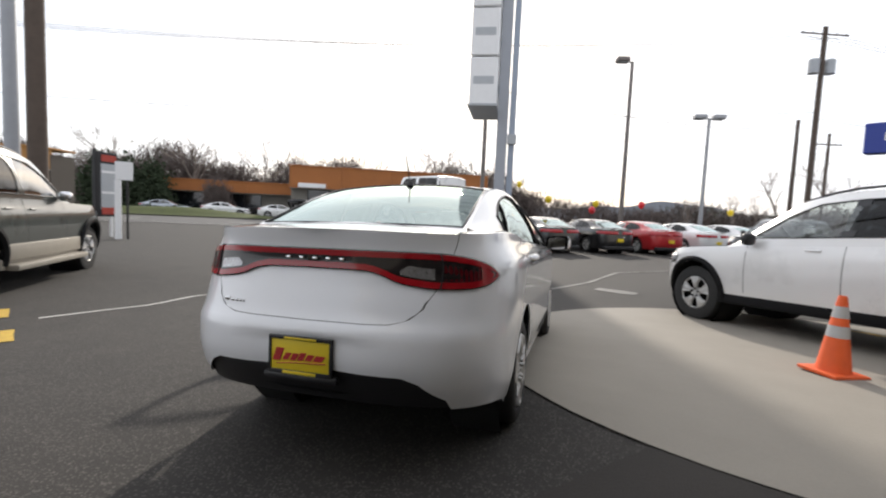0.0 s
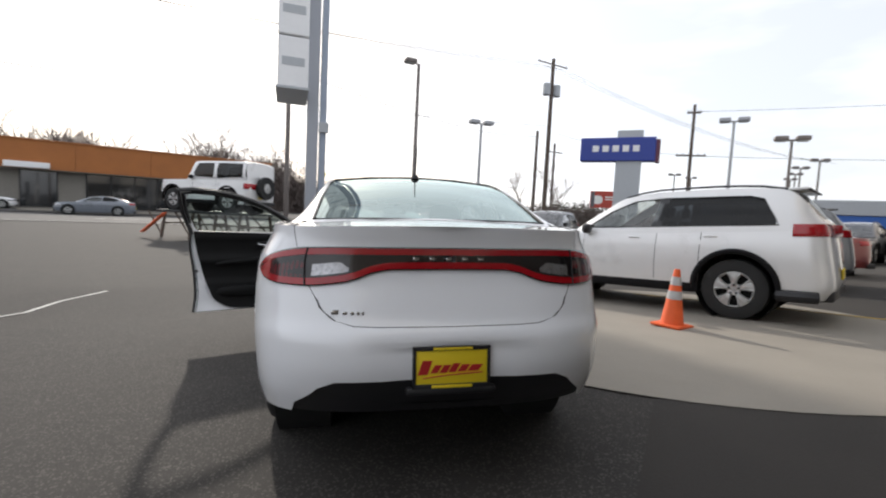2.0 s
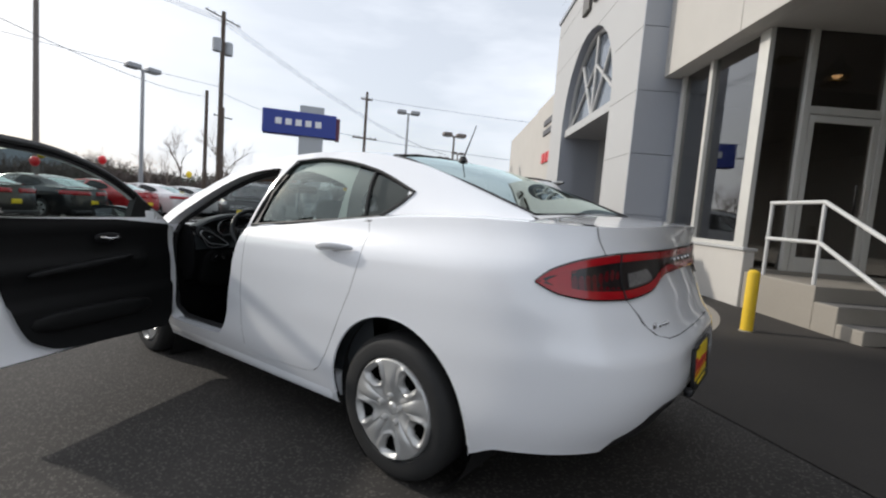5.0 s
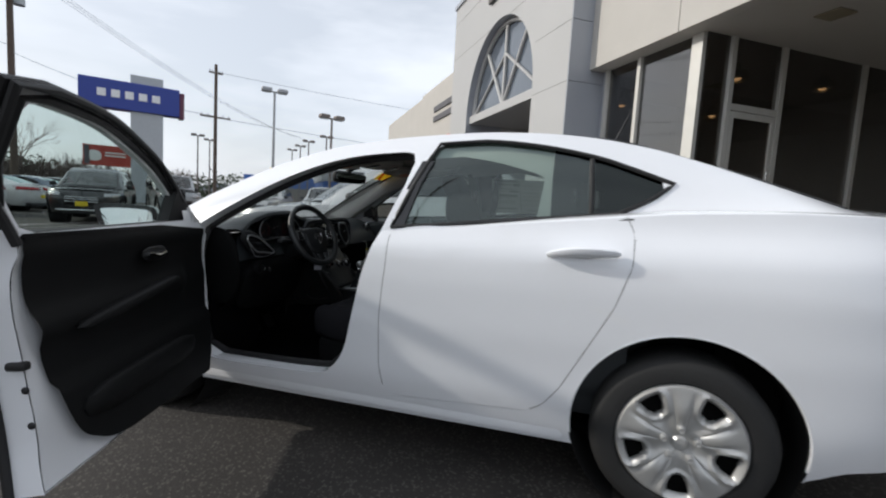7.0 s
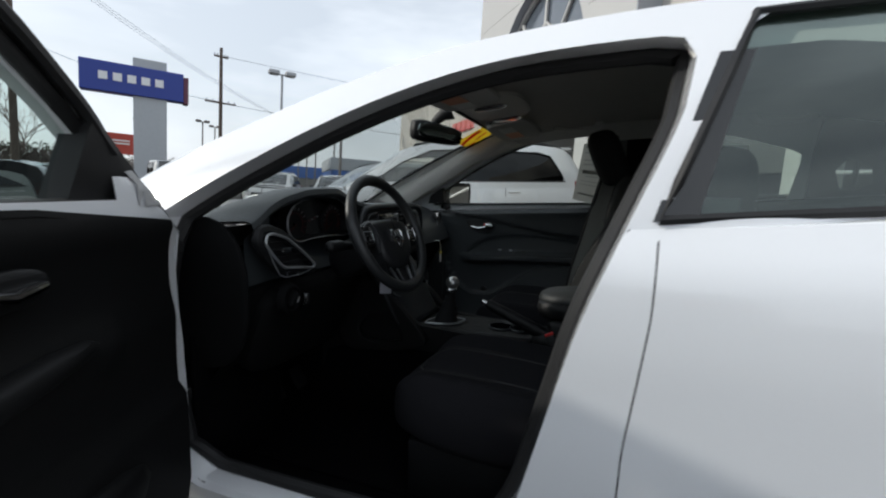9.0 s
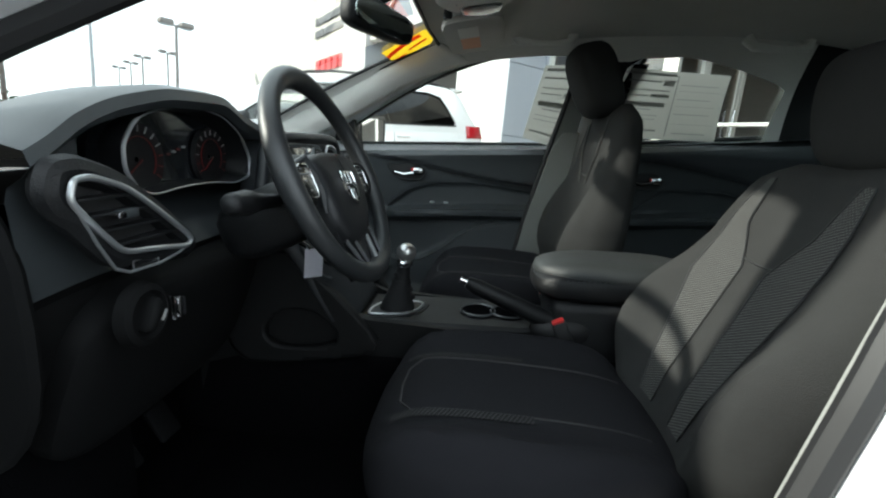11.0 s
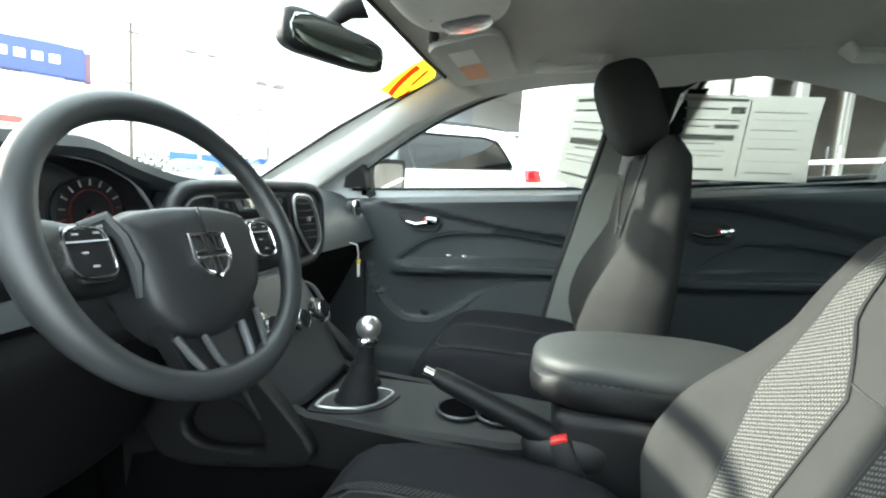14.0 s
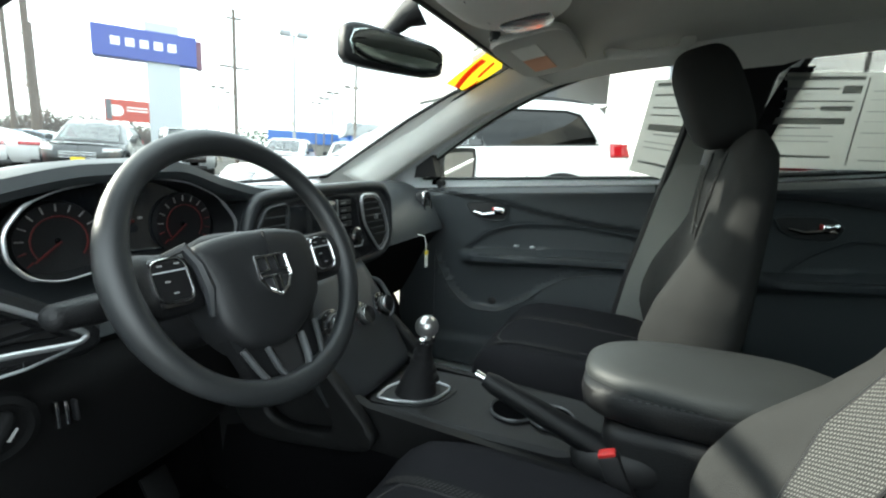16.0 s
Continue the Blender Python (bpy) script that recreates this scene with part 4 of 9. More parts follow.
trim_sheet = door_sheet(poly_sdf(D_TRIM, 0.01), None, lambda y, z: 0.085 + 0.03 * math.exp(-((z - 0.80) / 0.05) ** 2) * (1 if y < 2.1 else 0.3) + 0.025 * min(1, max(0, (1.06 - z) / 0.05)) + (0.018 if z < 0.62 else 0))
td = dense(D_TRIM)
trim_rim = grid(lambda i, t: (-(door_x(*td[int(i) % len(td)]) - 0.070 - 0.02 * t), *td[int(i) % len(td)]), range(len(td) + 1), lin(0, 1, 3))
part("door_trim", moved(join(trim_sheet, trim_rim), DOORM), TRIMSHADE, door, "moulded inner door trim, blackened for its shade")
rim_seal = [(a - 0.006 if b < 1.0 else a, b) for a, b in FRONT_DOOR if not (a > 2.0 and b < 1.0)]
part("door_seal", moved(tube([(-(door_x(a, b) - 0.012), a, b - (0.006 if b < 0.36 else 0)) for a, b in rim_seal], 0.013, 8), DOORM), SEALBLACK, door)
part("frame_edge", moved(edge_split(True), DOORM), SEALBLACK, door)
fr_t = lambda y, z: depth(y, z) + 0.004
part("window_frame_trim", moved(door_sheet(poly_sdf([p for p in FRONT_DOOR if p[1] >= 1.09 or (p[0] > 2.2 and p[1] >= 1.0)] + [(1.17, 1.075), (2.25, 1.06)], -0.002), poly_sdf(D_WIN, 0.014), fr_t, -1, 0, 0.02), DOORM), FRAMEPAINT, door)
frame_out = [p for p in FRONT_DOOR if p[1] >= 1.05]
part("frame_seal", moved(tube([(-(door_x(a, b) - fr_t(a, b)), a + (cx - a) * 0.012, b - 0.012) for a, b in frame_out], 0.013, 8), DOORM), SEALBLACK, door)
wf = eased([(2.23, 1.06), (1.965, 1.228), (1.729, 1.332), (1.473, 1.393), (1.19, 1.410), (1.105, 1.398), (1.135, 1.25), (1.20, 1.07)])
part("window_channel", moved(tube([(-(door_x(a, b) - 0.03), a, b) for a, b in wf], 0.015, 8, True), DOORM), SEALBLACK, door)
dg = door_sheet(poly_sdf(D_WIN, 0.015), None, lambda y, z: 0.022)
part("door_window", moved(dg, DOORM), glass("door_glass", (0.66, 0.76, 0.73)), door, shadow=False)
part("belt_moulding", moved(tube([(-(door_x(y, 1.068) - 0.06), y, 1.066) for y in lin(2.20, 1.22, 8)], 0.014, 6), DOORM), SEALBLACK, door)
part("mirror_sail", moved(prism([(2.25, 1.045), (2.25, 1.08), (2.02, 1.215), (2.00, 1.06)], lambda a, b, d2: (-(door_x(a, b) - 0.055 + d2), a, b), 0.05), DOORM), SEALBLACK, door)
MIRROR_EDGE = [(-0.100, -0.050), (-0.104, 0.030), (-0.080, 0.058), (0.070, 0.066), (0.094, 0.045), (0.088, -0.040), (0.060, -0.060), (-0.075, -0.062)]


def door_mirror(cx_, cy, cz, k, carry, parent):
    """A door mirror: white cap, black housing, flat glass."""
    edge = eased([(1.1 * k * a, 1.1 * b) for a, b in MIRROR_EDGE], 3, 75)
    turn_in = Matrix.Translation((cx_, cy, cz)) @ Matrix.Rotation(radians(-18 * k), 4, "Z") @ Matrix.Translation((-cx_, -cy, -cz))
    door_pose = carry
    carry = lambda v: door_pose(turn_in @ Vector(v))
    cap = soft((cx_, cy + 0.018, cz), (0.244, 0.105, 0.152), 2.8, 24, 14)
    cap_o = part("wing_mirror", moved(cap, carry), WHITEPAINT, parent, "white and black door mirror")
    part("mirror_housing", moved(prism([(a * 1.07, b * 1.09) for a, b in edge], lambda a, b, d: (cx_ + a, cy - 0.036 + d, cz + b), 0.05), carry), GLOSSBLACK, cap_o)
    part("mirror_glass", moved(prism([(a * 0.86, b * 0.84) for a, b in edge], lambda a, b, d: (cx_ + a, cy - 0.039 + d, cz + b), 0.004), carry), MIRROR, cap_o, smooth=False)
    return cap_o


mir = door_mirror(-0.965, 2.05, 1.068, -1, DOORM, door)
part("mirror_arm", moved(tube([(-0.80, 2.08, 1.035), (-0.90, 2.07, 1.045)], 0.028, 8), DOORM), TRIMBLACK, mir)
part("pull_handle", moved(tube([(-0.735, 1.88, 0.955), (-0.728, 1.82, 0.948), (-0.735, 1.76, 0.960)], 0.008, 8), DOORM), CHROME, door)
part("handle_bezel", moved(soft((-0.748, 1.82, 0.955), (0.02, 0.17, 0.06), 2.6, 18, 8), DOORM), PLASTICDK, door)
part("armrest_ledge", moved(soft((-0.742, 1.68, 0.80), (0.06, 0.62, 0.05), 2.6, 24, 8, lambda p: Vector((p.x, p.y, p.z + 0.10 * p.y))), DOORM), TRIMSHADE, door)
part("door_pocket", moved(soft((-0.755, 1.75, 0.50), (0.07, 0.75, 0.12), 3.0, 18, 8), DOORM), TRIMSHADE, door)
part("door_latch", moved(block((-0.83, 1.205, 0.69), (-0.775, 1.235, 0.715), 0.008), DOORM), SEALBLACK, door)
for zz, yy in ((0.63, 1.222), (0.52, 1.232), (0.40, 1.30)):
    part("door_plug", moved(soft((-0.79, yy, zz), (0.022, 0.012, 0.022), 2, 10, 6), DOORM), SEALBLACK, door)
part("check_strap", tube([(-0.80, 2.31, 0.72), (-0.97, 2.22, 0.715)], 0.011, 6), SEALBLACK, sedan)
for zz in (0.52, 0.92):
    part("door_hinge", block((-0.86, 2.285, zz + 0.01), (-0.785, 2.335, zz + 0.05), 0.008), DARKLINER, sedan)
# jamb: painted frame of the opening, seals
op = dense(FRONT_OPENING, 5)
jamb = grid(lambda i, t: (-(door_x(*op[int(i) % len(op)]) - 0.10 * t), op[int(i) % len(op)][0] + (cx - op[int(i) % len(op)][0]) * 0.01 * t, op[int(i) % len(op)][1]), range(len(op) + 1), lin(0, 1, 5))
part("door_jamb", jamb, WHITEPAINT, sedan)
part("opening_seal", tube([(-(door_x(a, b) - 0.085), a + (cx - a) * 0.022, b + (0.85 - b) * 0.022) for a, b in dense(FRONT_OPENING, 3)], 0.017, 8, True), SEALBLACK, sedan)
part("jamb_plug", soft((-0.857, 1.275, 0.455), (0.012, 0.03, 0.03), 2, 12, 6), SEALBLACK, sedan)
part("striker", tube([(-0.845, 1.315, 0.70), (-0.862, 1.295, 0.70), (-0.845, 1.275, 0.70)], 0.005, 6), CHROME, sedan)
# passenger-side mirror
pm = door_mirror(0.965, 2.165, 1.078, 1, lambda v: Vector(v), sedan)
part("mirror_arm", tube([(0.835, 2.17, 1.012), (0.90, 2.16, 1.025)], 0.016, 8), TRIMBLACK, pm)
part("mirror_sail", prism([(2.27, 1.035), (2.25, 1.080), (2.17, 1.125), (2.17, 1.04)], lambda a, b, d2: (door_x(a, b) - 0.04 + d2, a, b), 0.05), SEALBLACK, sedan)

# ---- ground ----


def spread(lo, hi, near, n):
    """Values from lo to hi, closer together round zero."""
    return sorted({round(near * math.sinh(k / n * math.asinh((hi if k > 0 else -lo) / near)), 3) for k in range(-n, n + 1)})


gx = spread(-900, 900, 3.0, 46)
ground_me = mesh_of("ground", grid(lambda x, y: (x, y, ground_z(x, y)), gx, gx), ASPHALT)
ground = tagged(new("ground", ground_me), "dark worn asphalt of the sloping car lot", "ground", kind="structure")

# ---- cabin ----
# lining
HEADER = [(-0.80, 2.72), (-0.80, 2.40), (-0.66, 2.05), (-0.560, 1.812), (-0.40, 1.832), (0, 1.845), (0.40, 1.832), (0.560, 1.812), (0.66, 2.05), (0.80, 2.40), (0.80, 2.72)]
lift_in = lambda y: 0.050 - 0.034 * min(1.0, max(0.0, (y - 1.62) / 0.18))
lin_z = lambda x, y: dart.roof_z(x, y) - lift_in(y)


def liner_pt(y, k):
    x = dart.xr(y) * math.sin(k * math.pi / 2)
    return x, y, lin_z(x, y)


liner = grid(liner_pt, lin(dart.gy[0], 1.95, 56), lin(-1, 1, 25))
liner = carve(carve(liner, XY, lambda x, y, v: (x, y, lin_z(x, y)), poly_sdf(REAR_GLASS, -0.01), 0.08), XY, lambda x, y, v: (x, y, lin_z(x, y)), poly_sdf(HEADER), 0.06)
part("headliner", liner, HEADLINER, sedan, "light grey woven headliner")
part("windscreen_header", tube([(x, y - 0.004, lin_z(x, y) - 0.001) for x, y in HEADER[3:8]], 0.006, 6), SEALBLACK, sedan)
trim_side = off_cabin(dart.cabin_side(90, 22), 0.035)
FI = lambda y, z, v: (dart.cabin_x(y, z) - 0.035, y, z)
FRONT_IN = eased([(2.38, 0.93), (2.37, 1.032), (2.17, 1.137), (2.02, 1.212), (1.953, 1.247), (1.81, 1.303), (1.72, 1.330), (1.62, 1.348), (1.50, 1.362), (1.36, 1.371), (1.30, 1.368), (1.295, 1.345), (1.312, 1.24), (1.36, 1.06), (1.39, 0.93)], 3)
REAR_IN = eased([(1.11, 1.350), (1.095, 1.368), (0.965, 1.373), (0.895, 1.373), (0.73, 1.340), (0.560, 1.288), (0.545, 1.272), (0.574, 1.09), (0.578, 0.93), (1.18, 0.93), (1.13, 1.22)], 3)
QUARTER_IN = eased([(0.436, 1.23), (0.425, 1.26), (0.36, 1.248), (0.29, 1.20), (0.32, 1.155), (0.40, 1.120)], 3, 95)
trim_c = trim_side
for hole in (REAR_IN, QUARTER_IN):
    trim_c = carve(trim_c, YZ, FI, poly_sdf(hole), 0.05)
trim_l = carve(trim_c, YZ, FI, poly_sdf(FRONT_OPENING, 0.0), 0.05)
trim_c = carve(trim_c, YZ, FI, poly_sdf(FRONT_IN), 0.05)
pick = lambda m, f: (m[0], [q for q in m[1] if f(sum(m[0][i][1] for i in q) / len(q), sum(m[0][i][2] for i in q) / len(q))])
on_pillar = lambda y, z: 1.07 < y < 1.40 and z < 1.362
WE = [(0.556, 1.808, 1.392), (0.600, 1.92, 1.352), (0.640, 2.036, 1.308), (0.672, 2.14, 1.264), (0.698, 2.22, 1.230), (0.725, 2.34, 1.176), (0.750, 2.45, 1.122), (0.772, 2.60, 1.050)]
SE = [(0.640, 1.70, 1.340), (0.660, 1.80, 1.310), (0.686, 1.95, 1.252), (0.715, 2.06, 1.192), (0.738, 2.15, 1.148), (0.762, 2.25, 1.098), (0.785, 2.34, 1.048), (0.80, 2.44, 0.99)]
for k in (1, -1):
    mm = (lambda g: g) if k > 0 else mirrored
    side_t = trim_c if k > 0 else trim_l
    part("side_lining", mm(pick(side_t, lambda y, z: y >= 0.50 and not (k > 0 and on_pillar(y, z)))), GREYTRIM, sedan, "pale grey pillar trim")
    if k > 0:
        part("pillar_lining", mm(pick(side_t, lambda y, z: y >= 1.225 and on_pillar(y, z))), GREYMID, sedan, "grey pillar lining")
        # Rear half of the same lining; its backlit shade is painted as black.
        part("pillar_lining_shaded", mm(pick(side_t, lambda y, z: 0.50 <= y < 1.225 and on_pillar(y, z))), PLASTICDK, sedan, "rear half of the pillar lining, blackened for its backlit shade")
    part("quarter_lining", mm(pick(trim_c, lambda y, z: y < 0.50)), PLASTICDK, sedan)

    def a_lining(i, t):
        """Windscreen pillar trim, bulged between the screen's edge and the side window."""
        j = min(int(i), len(WE) - 2)
        f = i - j
        w = Vector(WE[j]).lerp(Vector(WE[j + 1]), f)
        e = Vector(SE[j]).lerp(Vector(SE[j + 1]), f)
        return w.lerp(e, t) + Vector((-0.62, -0.18, -0.1)) * 0.030 * math.sin(math.pi * t)
    part("pillar_trim", mm(grid(a_lining, lin(0, 7, 29), lin(0, 1, 9))), GREYTRIM, sedan, thick=0.006)
    part("screen_edge", mm(tube([Vector(p) + Vector((-0.003, 0, -0.003)) for p in WE], 0.0035, 6)), SEALBLACK, sedan)
    if k > 0:
        LOWER_B = [(1.325, 1.10), (1.36, 1.035), (1.40, 0.88), (1.44, 0.735), (1.475, 0.56), (1.48, 0.35), (1.12, 0.35), (1.12, 1.06), (1.14, 1.10)]
        part("b_pillar_trim", prism(LOWER_B, lambda a, b, d: (0.745 - 0.55 * max(0.0, b - 1.0) - 0.03 * math.sin(min(1, max(0, (1.50 - a) / 0.36)) * math.pi) - d, a, b), 0.012), GREYMID, sedan, "grey plastic lower pillar trim")
        part("pillar_seal", tube([(0.700, 1.297, 1.30), (0.712, 1.312, 1.228), (0.740, 1.365, 1.03), (0.742, 1.405, 0.88), (0.742, 1.445, 0.733), (0.742, 1.482, 0.56), (0.742, 1.485, 0.40)], 0.010, 8), SEALBLACK, sedan)
    else:
        LEFT_B = [(1.11, 1.10), (1.185, 1.06), (1.262, 0.88), (1.315, 0.69), (1.37, 0.50), (1.40, 0.36), (1.06, 0.36), (1.04, 1.10)]
        part("b_pillar_trim", mm(prism(LEFT_B, lambda a, b, d: (0.765 - 0.55 * max(0.0, b - 1.0) - 0.02 * math.sin(min(1, max(0, (1.40 - a) / 0.30)) * math.pi) - d, a, b), 0.012)), GREYMID, sedan, "grey plastic lower pillar trim")
    if k > 0:
        belt_line = [(0.650, 1.225, 1.25), (0.655, 1.255, 1.10), (0.655, 1.285, 0.90), (0.65, 1.31, 0.60)]
        part("seat_belt", tube(belt_line, 0.024, 8, flat=0.12), PLASTICMD, sedan)
    # grab handle
    for y0 in ((1.44, 0.66) if k > 0 else (0.66,)):
        gh = [(0.558, y0 + 0.10, 1.424), (0.536, y0 + 0.085, 1.395), (0.53, y0 + 0.03, 1.388), (0.53, y0 - 0.03, 1.388), (0.536, y0 - 0.085, 1.395), (0.558, y0 - 0.10, 1.424)]
        part("grab_handle", mm(tube(gh, [0.020, 0.015, 0.011, 0.011, 0.015, 0.020], 10)), GREYTRIM, sedan)
# sun visors
for k in (1, -1):
    mm = (lambda g: g) if k > 0 else mirrored
    vis = soft((0, 0, 0), (0.345, 0.185, 0.024), 5.5, 28, 8)
    VP = pose(0.362, 1.678, 1.374, -9, 3, -3)
    vz = part("sun_visor", mm(moved(vis, VP)), HEADLINER, sedan, "pale grey fabric sun visor")
    part("visor_label", mm(moved(block((-0.12, -0.015, -0.0135), (-0.02, 0.045, -0.0125)), VP)), PAPER, vz)
    part("visor_warning", mm(moved(block((-0.02, -0.015, -0.0135), (0.10, 0.045, -0.0125)), VP)), mat("pale_orange_print", (0.72, 0.36, 0.22), 0.7), vz)
    part("visor_edge", mm(moved(tube([(0.168 * math.copysign(abs(math.cos(a)) ** 0.36, math.cos(a)), 0.088 * math.copysign(abs(math.sin(a)) ** 0.36, math.sin(a)), -0.006) for a in lin(0, math.tau, 49)[:-1]], 0.0025, 5, True), VP)), GREYTRIM, vz)
    part("visor_pivot", mm(moved(lathe([(0.012, -0.012), (0.014, -0.004), (0.010, 0.02)], 14), pose(0.204, 1.752, 1.388))), PLASTIC, vz)
# overhead console with two map lamps
oh = part("overhead_console", moved(soft((0, 0, 0), (0.41, 0.225, 0.064), 2.7, 36, 12), pose(0, 1.672, 1.412, -7, 0, 0)), GREYTRIM, sedan, "pale grey overhead console")
part("console_rim", moved(tube([(0.198 * math.copysign(abs(math.cos(a)) ** 0.74, math.cos(a)), 0.108 * math.copysign(abs(math.sin(a)) ** 0.74, math.sin(a)), -0.004) for a in lin(0, math.tau, 49)[:-1]], 0.004, 6, True), pose(0, 1.672, 1.412, -7, 0, 0)), DIMGREY, oh)
for k in (-1, 1):
    part("map_lamp", moved(soft((0, 0, 0), (0.095, 0.11, 0.016), 2.6, 18, 6), pose(k * 0.118, 1.660, 1.384, -7, k * 5, 0)), CLEARLENS, oh)
    part("lamp_switch", moved(block((-0.03, -0.012, -0.006), (0.03, 0.012, 0.004), 0.004), pose(k * 0.045, 1.715, 1.383, -7, 0, 0)), GREYMID, oh)
# rear-view mirror
RVP = pose(0.006, 1.903, 1.322, 4, 4, -28)
rv = part("rear_view_mirror", moved(soft((0, 0, 0), (0.238, 0.05, 0.074), 4.6, 32, 12, lambda p: Vector((p.x, p.y, p.z * (1.0 - 0.35 * p.x / 0.12 * 0.35)))), RVP), PLASTICDK, sedan, "black framed rear-view mirror")
part("mirror_glass", moved(soft((0, -0.0235, 0), (0.218, 0.008, 0.060), 4.0, 32, 6), RVP), mat("dim_mirror_glass", (0.42, 0.46, 0.46), 0.03, 1.0, var=0.0), rv)
part("mirror_stalk", tube([(0.005, 1.915, 1.335), (0.01, 1.915, 1.365), (0.02, 1.885, 1.392), (0.03, 1.855, 1.408)], [0.014, 0.016, 0.022, 0.034], 12), SEALBLACK, rv)
# floor, firewall, sills; the carpet's near-black holds the footwell's shade
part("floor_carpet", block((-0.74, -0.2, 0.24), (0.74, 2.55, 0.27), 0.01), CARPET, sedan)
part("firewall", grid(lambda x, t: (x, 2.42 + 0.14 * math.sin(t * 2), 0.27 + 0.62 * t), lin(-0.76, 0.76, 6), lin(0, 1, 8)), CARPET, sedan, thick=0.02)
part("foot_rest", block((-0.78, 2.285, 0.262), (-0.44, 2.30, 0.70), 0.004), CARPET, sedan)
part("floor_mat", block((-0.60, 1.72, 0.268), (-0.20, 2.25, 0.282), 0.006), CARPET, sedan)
for i in range(3):
    part("mat_clip", soft((-0.30 + 0.06 * i, 1.75, 0.29), (0.05, 0.012, 0.01), 2, 10, 6), CHROME, sedan)
part("tunnel", moved(soft((0, 0, 0), (0.30, 2.3, 0.42), 5, 20, 10), pose(0, 1.35, 0.33)), CARPET, sedan)
part("rear_bulkhead", block((-0.66, -0.12, 0.3), (0.66, -0.06, 1.08), 0.02), CARPET, sedan)
for i, px in enumerate((-0.52, -0.42, -0.30)):
    part("pedal", moved(block((-0.03, -0.006, -0.04), (0.03, 0.006, 0.04), 0.004), pose(px, 2.33, 0.40, -30, 0, 0)), FOOTSHADE, sedan)

# dashboard
brow = curve((-0.74, 1.020), (-0.705, 1.035), (-0.65, 1.063), (-0.565, 1.092), (-0.464, 1.110), (-0.34, 1.113), (-0.24, 1.082), (-0.15, 1.058), (0.0, 1.053), (0.28, 1.046), (0.40, 1.030), (0.74, 1.01))
edge_y = curve((-0.74, 2.10), (-0.6, 2.12), (-0.45, 2.115), (-0.25, 2.12), (-0.12, 2.10), (0.05, 2.10), (0.27, 2.105), (0.36, 2.17), (0.74, 2.17))


def dash_pt(x, k):
    zt, ye = brow(x), edge_y(x)
    hood_ = max(0.0, min(1, (x + 0.62) / 0.06)) * max(0.0, min(1, (-0.06 - x) / 0.06))
    mid = max(0.0, min(1, (x + 0.12) / 0.05)) * max(0.0, min(1, (0.33 - x) / 0.05))
    pts = [(2.66, 0.972), (2.52, 0.99), (2.36, zt - 0.035), (2.24, zt - 0.006), (ye + 0.03, zt), (ye + 0.006, zt - 0.006), (ye, zt - 0.022), (ye + 0.012, zt - 0.034), (ye + 0.03 + 0.12 * hood_, zt - 0.045), (ye + 0.035 + 0.11 * hood_, 0.96), (ye + 0.03 + 0.02 * hood_ - 0.01 * mid, 0.88), (ye + 0.035, 0.845), (ye + 0.045, 0.83), (ye + 0.04, 0.815), (ye + 0.06, 0.76), (ye + 0.10, 0.66), (ye + 0.16, 0.58), (2.45, 0.55)]
    side_ = min(1.0, max(0.0, (x - 0.285) / 0.05))
    pad = [(2.66, 0.972), (2.52, 0.99), (2.40, 1.016), (2.34, 1.026), (2.29, 1.022), (2.25, 1.010), (2.215, 0.990), (2.185, 0.965), (2.160, 0.938), (2.140, 0.908), (2.122, 0.870), (2.115, 0.848), (2.130, 0.832), (2.155, 0.812), (2.20, 0.75), (2.25, 0.66), (2.30, 0.58), (2.45, 0.55)]
    pts = [(a + (c - a) * side_, b + (d - b) * side_) for (a, b), (c, d) in zip(pts, pad)]
    i = min(int(k), len(pts) - 2)
    t = k - i
    return x, pts[i][0] + (pts[i + 1][0] - pts[i][0]) * t, pts[i][1] + (pts[i + 1][1] - pts[i][1]) * t


dash = part("dashboard", grid(dash_pt, lin(-0.74, 0.745, 120), range(12)), PLASTIC, sedan, "dark grey soft-touch dashboard")
# Lower part of the same dash, blackened for the shade down there.
part("lower_dash", grid(dash_pt, lin(-0.74, 0.745, 60), range(11, 18)), FOOTSHADE, dash)
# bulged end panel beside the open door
part("dash_end_panel", moved(soft((0, 0, 0), (0.05, 0.36, 0.42), 2.6, 24, 14), pose(-0.745, 2.30, 0.82)), FOOTSHADE, dash)


def face_loop(pts, y, r, mat_, name, parent, n=8, tilt=0.0):
    return part(name, tube([(a, y + tilt * (b - 0.93), b) for a, b in pts], r, n, True), mat_, parent)


def rounded(pts, n=5):
    """A closed outline smoothed at its corners."""
    out = []
    m = len(pts)
    for i in range(m):
        a, b, c = pts[i - 1], pts[i], pts[(i + 1) % m]
        p0 = [(a[j] + 2.2 * b[j]) / 3.2 for j in (0, 1)]
        p2 = [(c[j] + 2.2 * b[j]) / 3.2 for j in (0, 1)]
        for t in lin(0, 1, n):
            out.append(tuple((1 - t) ** 2 * p0[j] + 2 * t * (1 - t) * b[j] + t * t * p2[j] for j in (0, 1)))
    return out


# instrument cluster under the brow
CL = rounded([(-0.566, 0.985), (-0.565, 1.020), (-0.540, 1.052), (-0.500, 1.069), (-0.440, 1.079), (-0.370, 1.081), (-0.305, 1.072), (-0.245, 1.043), (-0.208, 0.995), (-0.212, 0.955), (-0.272, 0.944), (-0.36, 0.952), (-0.444, 0.951), (-0.510, 0.944), (-0.546, 0.956)], 4)
cluster = part("gauge_panel", prism(CL, lambda a, b, d: (-0.385 + (a + 0.385) * 0.93, 2.185 + d, 1.01 + (b - 1.01) * 0.92), 0.02), SCREEN, dash, "dark instrument cluster with red dials")
